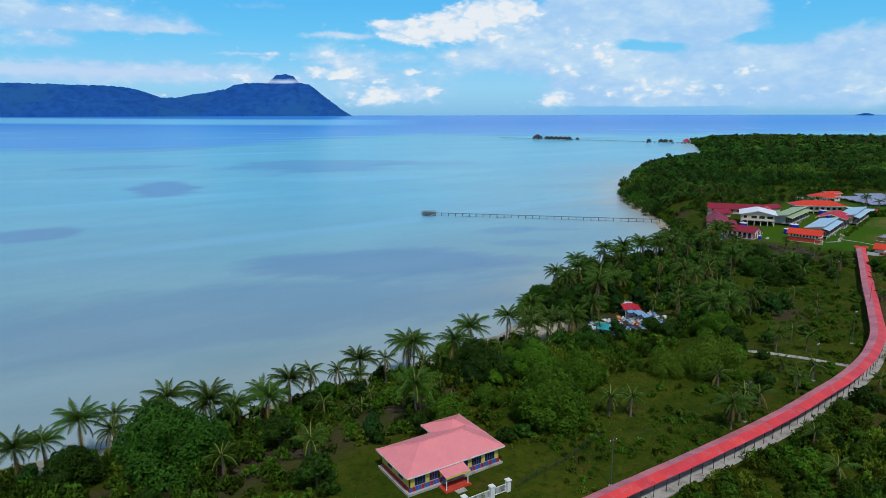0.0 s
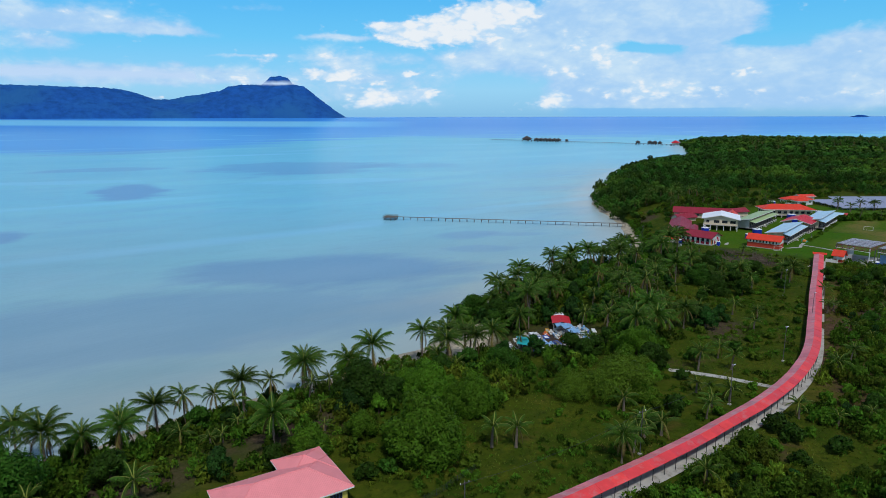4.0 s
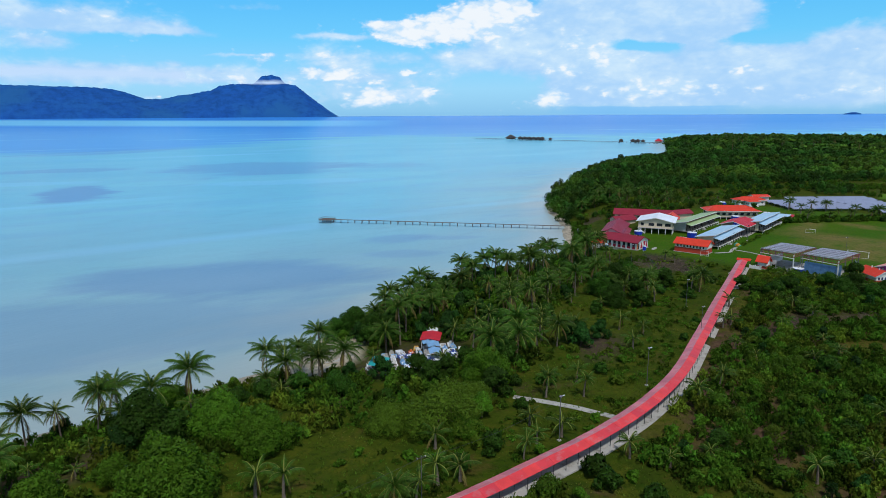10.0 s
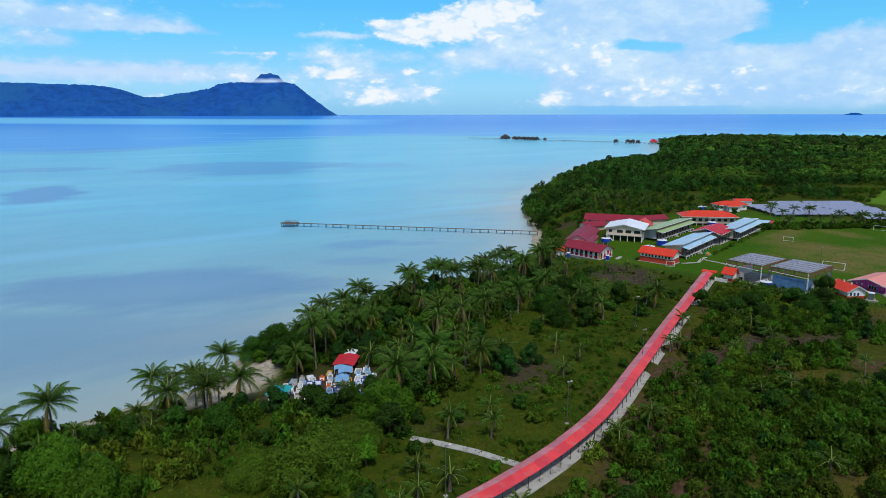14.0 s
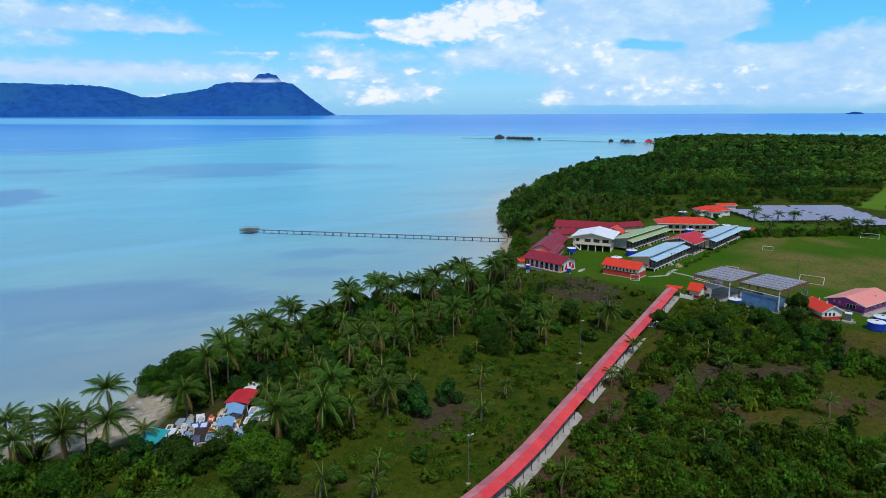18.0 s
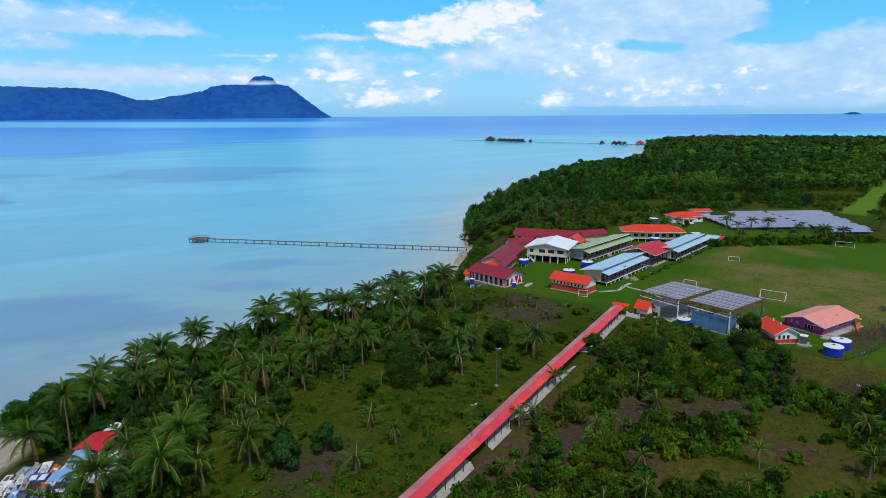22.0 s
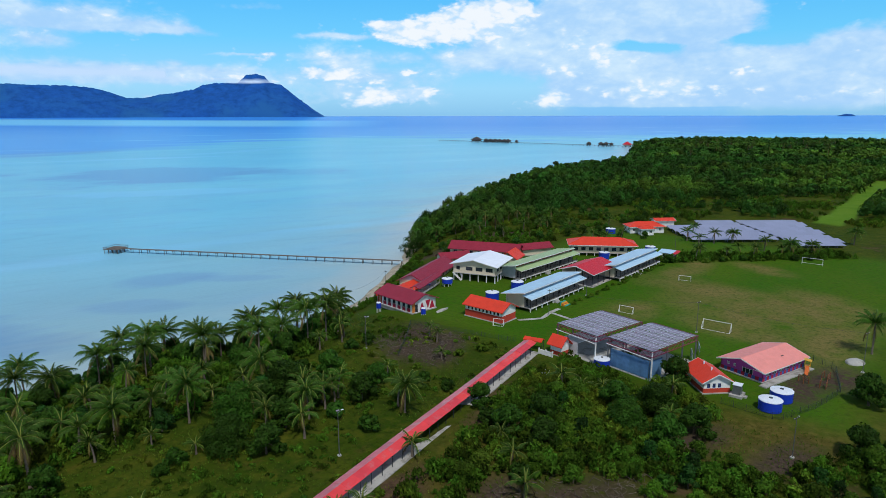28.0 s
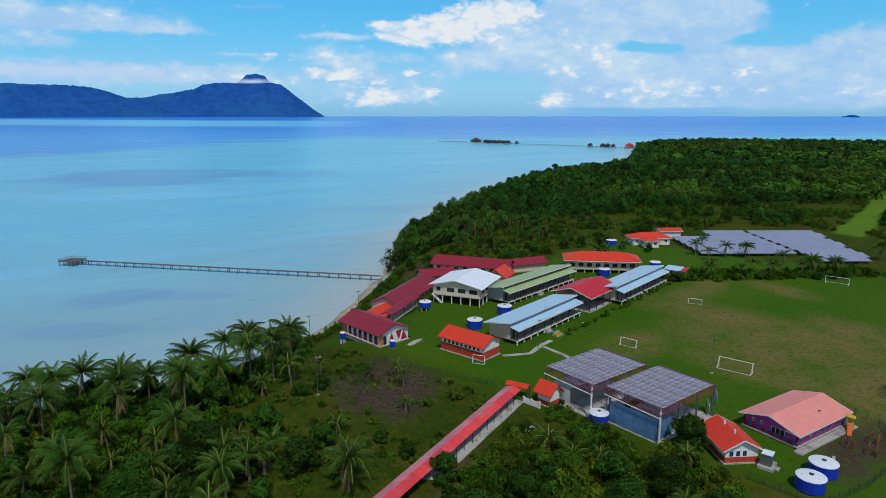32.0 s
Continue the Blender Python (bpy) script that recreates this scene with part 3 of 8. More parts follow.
def ground_material():
    m, b, co, noise_at, rng, mixc, mth, attr, N, L = zoned("ground_soil_grass_sand")
    rough_grass = mixc(rng(noise_at(0.05), 0.35, 0.65), (0.026, 0.056, 0.003), (0.056, 0.078, 0.006))
    rough_grass = mixc(rng(noise_at(0.22, 8, 0.72), 0.48, 0.64, 0, 0.65), rough_grass, (0.098, 0.100, 0.010))
    rough_grass = mixc(rng(noise_at(0.14, 8, 0.72), 0.52, 0.62, 0, 0.75), rough_grass, (0.022, 0.048, 0.004))
    rough_grass = mixc(rng(noise_at(0.09, 8, 0.75), 0.56, 0.66, 0, 0.6), rough_grass, (0.095, 0.058, 0.018))
    rough_grass = mixc(rng(noise_at(1.2), 0.40, 0.72, 0, 0.5), rough_grass, (0.046, 0.048, 0.009))
    rough_grass = mixc(rng(noise_at(0.7, 8, 0.75), 0.50, 0.62, 0, 0.7), rough_grass, (0.016, 0.034, 0.003))
    straw = mixc(rng(noise_at(0.5, 8, 0.75), 0.40, 0.62), (0.060, 0.050, 0.010), (0.135, 0.105, 0.026))
    straw = mixc(rng(noise_at(0.3, 6, 0.65), 0.50, 0.62, 0, 0.6), straw, (0.045, 0.070, 0.006))
    rough_grass = mixc(mth("MULTIPLY", attr("dry"), 0.85), rough_grass, straw)
    rough_grass = mixc(mth("MULTIPLY", attr("scrub"), rng(noise_at(0.07, 6, 0.6), 0.35, 0.55, 0, 0.7)), rough_grass, straw)
    soil = mixc(rng(noise_at(0.8), 0.3, 0.7), (0.045, 0.028, 0.018), (0.120, 0.072, 0.044))
    wild = mixc(rng(mth("ADD", noise_at(0.030, 7, 0.68), rng(attr("scrub"), 0, 1, -0.06, 0.06)), 0.53, 0.63), rough_grass, soil)
    lawn = mixc(rng(noise_at(0.04, 6, 0.6), 0.35, 0.65), (0.034, 0.118, 0.003), (0.060, 0.126, 0.005))
    lawn = mixc(rng(noise_at(0.022, 5, 0.6), 0.60, 0.72, 0, 0.4), lawn, (0.140, 0.122, 0.030))
    lawn = mixc(mth("MULTIPLY", attr("worn"), rng(noise_at(0.09, 7, 0.65), 0.28, 0.56)), lawn, (0.180, 0.145, 0.048))
    lawn = mixc(rng(noise_at(0.35, 8, 0.75), 0.47, 0.64, 0, 0.35), lawn, (0.110, 0.112, 0.016))
    lawn = mixc(rng(noise_at(0.8, 7, 0.7), 0.50, 0.62, 0, 0.6), lawn, (0.024, 0.066, 0.007))
    lawn = mixc(rng(noise_at(2.0), 0.4, 0.75, 0, 0.4), lawn, (0.040, 0.060, 0.015))
    wild = mixc(mth("MULTIPLY", attr("soil"), rng(noise_at(0.25, 7, 0.7), 0.30, 0.50)), wild, mixc(rng(noise_at(1.5), 0.3, 0.7), (0.038, 0.027, 0.021), (0.090, 0.064, 0.046)))
    lawn = mixc(mth("MULTIPLY", attr("soil"), rng(noise_at(0.5, 6, 0.7), 0.30, 0.50)), lawn, mixc(rng(noise_at(1.5), 0.3, 0.7), (0.045, 0.030, 0.024), (0.085, 0.058, 0.044)))
    land = mixc(attr("lawn"), wild, lawn)
    land = mixc(attr("mown"), land, mixc(rng(noise_at(0.06), 0.3, 0.7), (0.070, 0.165, 0.011), (0.115, 0.200, 0.018)))
    sand = mixc(rng(noise_at(0.5), 0.35, 0.7), (0.34, 0.29, 0.21), (0.52, 0.46, 0.36))
    wet = mixc(rng(noise_at(0.3), 0.35, 0.7), (0.22, 0.20, 0.15), (0.36, 0.33, 0.26))
    d = mth("ADD", attr("shore"), rng(noise_at(0.12), 0.2, 0.8, -4, 4))
    sx = N("ShaderNodeSeparateXYZ")
    L(co, sx.inputs[0])
    d = mth("MULTIPLY", d, mth("MULTIPLY", rng(sx.outputs[0], 225, 265, 1.0, 1.9), mth("MAXIMUM", rng(sx.outputs[0], 118, 130, 1.0, 0.60), rng(sx.outputs[0], 143, 158, 0.60, 1.0))))
    sand = mixc(rng(noise_at(0.35, 8, 0.75), 0.50, 0.60, 0, 0.75), sand, (0.23, 0.205, 0.175))
    sand = mixc(rng(noise_at(0.9, 8, 0.75), 0.56, 0.64, 0, 0.7), sand, (0.11, 0.095, 0.075))
    c = mixc(rng(d, 1.5, 5.0), wet, sand)
    c = mixc(rng(d, 8.0, 13.0), c, land)
    L(c, b.inputs["Base Color"])
    b.inputs["Roughness"].default_value = 0.9
    b.inputs["Specular IOR Level"].default_value = 0.03
    bp = N("ShaderNodeBump")
    bp.inputs["Distance"].default_value, bp.inputs["Strength"].default_value = 0.3, 0.7
    L(noise_at(1.5, 8, 0.7), bp.inputs["Height"])
    L(bp.outputs[0], b.inputs["Normal"])
    return m


def sea_material():
    m, b, co, noise_at, rng, mixc, mth, attr, N, L = zoned("shallow_tropical_sea")
    sep = N("ShaderNodeSeparateXYZ")
    L(co, sep.inputs[0])
    ahead = mth("ADD", mth("MULTIPLY", sep.outputs[0], 0.53), mth("MULTIPLY", sep.outputs[1], 0.848))
    d = attr("shore")

    def stretched(sx, sy, detail, turn=32.0, scale=1.0):
        mp = N("ShaderNodeMapping")
        mp.inputs["Rotation"].default_value = (0, 0, radians(turn))
        mp.inputs["Scale"].default_value = (sx, sy, 1)
        L(co, mp.inputs[0])
        n = N("ShaderNodeTexNoise")
        L(mp.outputs[0], n.inputs["Vector"])
        n.inputs["Scale"].default_value, n.inputs["Detail"].default_value = scale, detail
        return n.outputs[0]

    def bed(x, y, rx, ry, turn):
        """A weed bed: 1 in its middle, 0 outside, with a frayed rim."""
        mp = N("ShaderNodeMapping")
        mp.vector_type = "TEXTURE"
        mp.inputs["Location"].default_value = (x, y, 0)
        mp.inputs["Rotation"].default_value = (0, 0, radians(turn))
        mp.inputs["Scale"].default_value = (rx, ry, 1)
        L(co, mp.inputs[0])
        v = N("ShaderNodeVectorMath")
        v.operation = "LENGTH"
        flat = N("ShaderNodeVectorMath")
        flat.operation = "MULTIPLY"
        flat.inputs[1].default_value = (1, 1, 0)
        L(mp.outputs[0], flat.inputs[0])
        L(flat.outputs[0], v.inputs[0])
        fray = mth("ADD", rng(stretched(0.012, 0.022, 6), 0.2, 0.8, -0.45, 0.45), rng(stretched(0.05, 0.12, 5), 0.2, 0.8, -0.15, 0.15))
        return rng(mth("ADD", v.outputs[1], fray), 1.10, 0.72)

    across = mth("SUBTRACT", mth("MULTIPLY", sep.outputs[0], 0.848), mth("MULTIPLY", sep.outputs[1], 0.53))
    ratio = mth("DIVIDE", across, mth("MAXIMUM", ahead, 50.0))
    c = mixc(rng(d, -140, -14), (0.175, 0.500, 0.660), (0.270, 0.475, 0.550))
    c = mixc(rng(d, -24, -2), c, (0.48, 0.52, 0.50))
    c = mixc(rng(stretched(0.004, 0.012, 6), 0.42, 0.70, 0, 0.55), c, (0.245, 0.630, 0.730))
    c = mixc(rng(stretched(0.010, 0.030, 6, 40.0), 0.50, 0.74, 0, 0.40), c, (0.170, 0.410, 0.660))
    c = mixc(rng(stretched(0.05, 0.14, 7, 25.0), 0.52, 0.76, 0, 0.22), c, (0.12, 0.28, 0.44))
    beds = [mth("MULTIPLY", bed(x, y, rx, ry, turn), f) for x, y, rx, ry, turn, f in WEED]
    for k in beds:
        c = mixc(k, c, (0.150, 0.345, 0.640))
    for x, y, rx, ry, turn, f in STREAKS:
        c = mixc(mth("MULTIPLY", bed(x, y, rx, ry, turn), f), c, (0.27, 0.62, 0.93))
    c = mixc(rng(ahead, 700, 1050, 0, 0.45), c, (0.150, 0.550, 0.780))
    # the reef's edge, nearer on one hand than on the other
    edge = mth("SUBTRACT", ahead, rng(ratio, -0.45, -0.05, 0, 800))
    out = mth("ADD", edge, rng(stretched(0.0012, 0.006, 5), 0.2, 0.8, -300, 300))
    c = mixc(rng(out, 1020, 1300, 0, 0.85), c, (0.100, 0.345, 0.800))
    c = mixc(rng(stretched(0.0011, 0.010, 4), 0.60, 0.68, 0, 0.6), c, (0.24, 0.62, 0.90))
    c = mixc(rng(ahead, 1900, 2900), c, (0.045, 0.265, 0.770))
    band = mth("MULTIPLY", rng(mth("ABSOLUTE", mth("SUBTRACT", ahead, 3200), 0), 550, 300), rng(ratio, -0.02, -0.20))
    c = mixc(mth("MULTIPLY", band, 0.8), c, (0.26, 0.70, 0.92))
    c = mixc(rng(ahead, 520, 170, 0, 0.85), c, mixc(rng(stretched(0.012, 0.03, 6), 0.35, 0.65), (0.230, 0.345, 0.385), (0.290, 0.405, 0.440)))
    c = mixc(rng(mth("ADD", d, rng(stretched(0.02, 0.05, 6), 0.2, 0.8, -22, 22)), -42, -4, 0, 0.5), c, (0.38, 0.45, 0.44))
    for k in beds:
        c = mixc(mth("MULTIPLY", k, 0.38), c, (0.120, 0.250, 0.400))
    L(c, b.inputs["Base Color"])
    L(rng(ahead, 700, 1500, 0.10, 0.015), b.inputs["Specular IOR Level"])
    b.inputs["Roughness"].default_value = 0.22
    b.inputs["IOR"].default_value = 1.33
    bp = N("ShaderNodeBump")
    bp.inputs["Distance"].default_value, bp.inputs["Strength"].default_value = 0.3, 0.35
    L(stretched(0.22, 0.75, 7, 15.0), bp.inputs["Height"])
    L(bp.outputs[0], b.inputs["Normal"])
    return m


# weed beds: x, y, half sizes, bearing, strength
WEED = [(136, 264, 58, 30, -25, 0.85), (62, 222, 105, 40, -16, 0.60), (150, 225, 40, 10, -22, 0.35), (106, 636, 70, 31, 82, 0.85), (4, 430, 24, 24, 0, 0.85), (333, 812, 128, 105, 10, 0.70), (110, 915, 90, 40, -10, 0.55), (455, 760, 90, 45, -20, 0.35),
        (200, 1340, 160, 70, 20, 0.5), (243, 297, 22, 13, -10, 0.45), (222, 262, 20, 9, -25, 0.35), (262, 285, 24, 7, -30, 0.30), (195, 225, 26, 9, -20, 0.30)]
# pale streaks over sand
STREAKS = [(455, 1612, 85, 22, -8, 0.85), (170, 1330, 150, 22, 24, 0.55), (560, 1250, 170, 26, 30, 0.35), (60, 760, 110, 20, -20, 0.30), (300, 620, 120, 26, -15, 0.30)]


def sea_level(x, y):
    """The shallow sea, lifted a little far out so that its rim meets the true horizon."""
    s = np.clip((np.hypot(x - 130, y - 10) - 1700) / 2900, 0, 1)
    return SEA + 47.7 * s


def sea_sheet():
    xs = np.concatenate([np.arange(-6000, -200, 200), np.arange(-200, 700, 12), np.arange(700, 1600, 60), np.arange(1600, 6001, 200)])
    ys = np.concatenate([np.arange(-2000, 80, 400), np.arange(80, 700, 12), np.arange(700, 1400, 60), np.arange(1400, 6001, 200)])
    X, Y = np.meshgrid(xs, ys, indexing="ij")
    n, m = X.shape
    idx = np.arange(n * m).reshape(n, m)
    quads = np.stack([idx[:-1, :-1], idx[1:, :-1], idx[1:, 1:], idx[:-1, 1:]], -1).reshape(-1, 4)
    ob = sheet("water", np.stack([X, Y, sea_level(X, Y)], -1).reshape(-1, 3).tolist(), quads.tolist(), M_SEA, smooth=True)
    a = ob.data.attributes.new("shore", "FLOAT", "POINT")
    a.data.foreach_set("value", shore_distance(X, Y).ravel().astype(np.float32))
    return tagged(ob, "calm turquoise shallow sea with darker weed patches", "sea", kind="structure")


M_GROUND, M_SEA = ground_material(), sea_material()
ground_sheet()
sea_sheet()

# ---------------------------------------------------------------- houses
def wall(parent, length, z0, z1, m, openings, material, thick=0.16, frame_mat=None, name="wall", pane_mat=None, bars=1):
    """A wall along local x (0..length) with real openings (x0, x1, z0, z1); m lays it in its house. Each opening gets a framed pane."""
    bm = bmesh.new()
    x = 0.0
    for a, b, lo, hi in sorted(openings):
        if a > x:
            box(bm, x, a, 0, thick, z0, z1, m)
        if lo > z0:
            box(bm, a, b, 0, thick, z0, lo, m)
        if hi < z1:
            box(bm, a, b, 0, thick, hi, z1, m)
        x = b
    if x < length:
        box(bm, x, length, 0, thick, z0, z1, m)
    bmesh.ops.remove_doubles(bm, verts=bm.verts, dist=0.0005)
    w = part(name, bm, material, parent)
    for a, b, lo, hi in openings:
        bm = bmesh.new()
        f = 0.07
        box(bm, a, b, 0.02, 0.12, lo, lo + f, m)
        box(bm, a, b, 0.02, 0.12, hi - f, hi, m)
        step = (b - a - f) / (bars + 1)
        for k in range(bars + 2):
            box(bm, a + k * step, a + k * step + f, 0.022, 0.118, lo + f, hi - f, m)
        win = part("window", bm, frame_mat or M_WHITE, parent)
        part("pane", box(bmesh.new(), a + f, b - f, 0.06, 0.075, lo + f, hi - f, m), pane_mat or M_GLASS, win)
    return w


def frame_of(L, W):
    """Poses that lay a wall's local x along the four sides, outside face outwards: front (-y), right end (+x), back (+y), left end (-x)."""
    h, w = L / 2, W / 2
    return {"front": (pose(-h, -w, 0), L), "right": (pose(h, -w, 0, 0, 0, 90), W), "back": (pose(h, w, 0, 0, 0, 180), L), "left": (pose(-h, w, 0, 0, 0, 270), W)}


def row(n, x0, x1, w, lo, hi):
    step = (x1 - x0) / n
    return [(x0 + (i + 0.5) * step - w / 2, x0 + (i + 0.5) * step + w / 2, lo, hi) for i in range(n)]


def gable_roof(p, L, W, eave, rise, over, material, trim, t=0.07, endover=None):
    h, w = L / 2 + (over if endover is None else endover), W / 2 + over
    drop = rise * over / (W / 2)
    lo, hi = eave - drop, eave + rise
    part("roof_slope", slab(bmesh.new(), [(-h, -w, lo), (h, -w, lo), (h, 0, hi), (-h, 0, hi)], t), material, p)
    part("roof_slope", slab(bmesh.new(), [(-h, 0.004, hi), (h, 0.004, hi), (h, w, lo), (-h, w, lo)], t), material, p)
    part("ridge_cap", slab(slab(bmesh.new(), [(-h, -0.22, hi + 0.02 - 0.22 * rise / (W / 2)), (h, -0.22, hi + 0.02 - 0.22 * rise / (W / 2)), (h, 0, hi + 0.035), (-h, 0, hi + 0.035)], 0.02),
                           [(-h, 0, hi + 0.035), (h, 0, hi + 0.035), (h, 0.22, hi + 0.02 - 0.22 * rise / (W / 2)), (-h, 0.22, hi + 0.02 - 0.22 * rise / (W / 2))], 0.02), material, p)
    for s in (-1, 1):
        part("fascia", B(-h, h, s * w - 0.02, s * w + 0.02, lo - 0.22, lo - 0.01), trim, p)
        x = s * (h - 0.02)
        bm = bmesh.new()
        for y0, z0, y1, z1 in ((-w, lo, 0, hi), (0, hi, w, lo)):
            slab(bm, [(x - 0.03, y0, z0 + 0.03), (x + 0.03, y0, z0 + 0.03), (x + 0.03, y1, z1 + 0.03), (x - 0.03, y1, z1 + 0.03)], 0.24)
        part("barge_board", bm, trim, p)


def hip_roof(p, x0, x1, y0, y1, eave, slope, material, trim, lift=0.0, t=0.07):
    """A hipped roof over a rectangle, with fascia boards under its four eaves."""
    W, L = y1 - y0, x1 - x0
    if L >= W:
        k, r = W / 2, (x0 + W / 2, (y0 + y1) / 2), 
        a, b = (x0 + W / 2, (y0 + y1) / 2), (x1 - W / 2, (y0 + y1) / 2)
    else:
        k = L / 2
        a, b = ((x0 + x1) / 2, y0 + L / 2), ((x0 + x1) / 2, y1 - L / 2)
    hi = eave + slope * k + lift
    lo = eave + lift
    A, C = (*a, hi), (*b, hi)
    c = [(x0, y0, lo), (x1, y0, lo), (x1, y1, lo), (x0, y1, lo)]
    faces = ([c[0], c[1], C, A], [c[1], c[2], C], [c[2], c[3], A, C], [c[3], c[0], A]) if L >= W else ([c[0], c[1], A], [c[1], c[2], C, A], [c[2], c[3], C], [c[3], c[0], A, C])
    for f in faces:
        part("roof_slope", slab(bmesh.new(), f, t), material, p)
    bm = bmesh.new()
    for q in c:
        e = A if (Vector(q) - Vector(A)).length < (Vector(q) - Vector(C)).length else C
        tube(bm, (q[0], q[1], q[2] + 0.02), (e[0], e[1], e[2] + 0.02), 0.09, n=6)
    tube(bm, (A[0], A[1], A[2] + 0.02), (C[0], C[1], C[2] + 0.02), 0.09, n=6)
    part("hip_cap", bm, material, p)
    for q0, q1 in zip(c, c[1:] + c[:1]):
        bm = bmesh.new()
        xa, xb = sorted((q0[0], q1[0]))
        ya, yb = sorted((q0[1], q1[1]))
        box(bm, xa - 0.03, xb + 0.03, ya - 0.03, yb + 0.03, lo - 0.22, lo - 0.005)
        part("fascia", bm, trim, p)


def house(name, cx, cy, ang, L, W, floor, eave, rise, roof, walls, label, category="house", over=0.8, trim=None, opens=None, low=None, low_top=0.0, stilts=False, group="", z=None, frame_mat=None, post=None, deck=M_CONCRETE, gable_mat=None, bars=1):
    trim = trim or M_WHITE
    p = thing(name, pose(cx, cy, gz(cx, cy) if z is None else z, 0, 0, ang), label, category, group)
    part("floor_slab", B(-L / 2 - 0.3, L / 2 + 0.3, -W / 2 - 0.3, W / 2 + 0.3, floor - 0.22, floor), deck, p)
    if stilts:
        nx, ny = max(2, round(L / 3.2)), max(2, round(W / 3.5))
        for i in range(nx + 1):
            for j in range(ny + 1):
                if 0 < i < nx and 0 < j < ny:
                    continue
                x, y = -L / 2 + 0.15 + (L - 0.3) * i / nx, -W / 2 + 0.15 + (W - 0.3) * j / ny
                part("post", B(x - 0.14, x + 0.14, y - 0.14, y + 0.14, -0.5, floor - 0.22), post or M_WHITE, p)
    else:
        part("plinth", B(-L / 2 - 0.1, L / 2 + 0.1, -W / 2 - 0.1, W / 2 + 0.1, -0.6, floor - 0.22), deck, p)
    opens = opens or {}
    for side, (m, n) in frame_of(L, W).items():
        wall(p, n, floor, eave, m, opens.get(side, []), walls, frame_mat=frame_mat, bars=bars)
        if low and low_top > floor:
            bm = bmesh.new()
            x = 0.0
            for a, b, zl, zh in sorted(opens.get(side, [])):
                if zl < low_top:
                    if a > x:
                        box(bm, x, a, -0.012, -0.002, floor, low_top, m)
                    if zl > floor:
                        box(bm, a, b, -0.012, -0.002, floor, zl, m)
                    x = b
            box(bm, x, n, -0.012, -0.002, floor, low_top, m)
            part("wainscot", bm, low, p)
    for s in (-1, 1):
        bm = bmesh.new()
        x = s * L / 2
        a = [bm.verts.new((x, -W / 2, eave)), bm.verts.new((x, W / 2, eave)), bm.verts.new((x, 0, eave + rise - 0.08))]
        b = [bm.verts.new((v.co.x - s * 0.16, v.co.y, v.co.z)) for v in a]
        bm.faces.new(a if s > 0 else a[::-1])
        bm.faces.new(b[::-1] if s > 0 else b)
        for i in range(3):
            bm.faces.new((a[i], b[i], b[(i + 1) % 3], a[(i + 1) % 3]))
        bmesh.ops.recalc_face_normals(bm, faces=bm.faces)
        part("gable", bm, gable_mat or walls, p)
    gable_roof(p, L, W, eave, rise, over, roof, trim)
    return p


def stripes(p, m, n, lo, hi, mats, width=0.9, name="painted_stripe"):
    """Upright painted bands along one wall."""
    k = int(n // width)
    for i in range(k):
        x = i * n / k
        part(name, box(bmesh.new(), x, x + n / k - 0.02, -0.016, -0.004, lo, hi, m), mats[i % len(mats)], p)


def sill_stripes(p, opens, L, W, lo, hi, mats, width):
    for side, (m, n) in frame_of(L, W).items():
        stripes(p, m, n, lo, hi, mats, width)


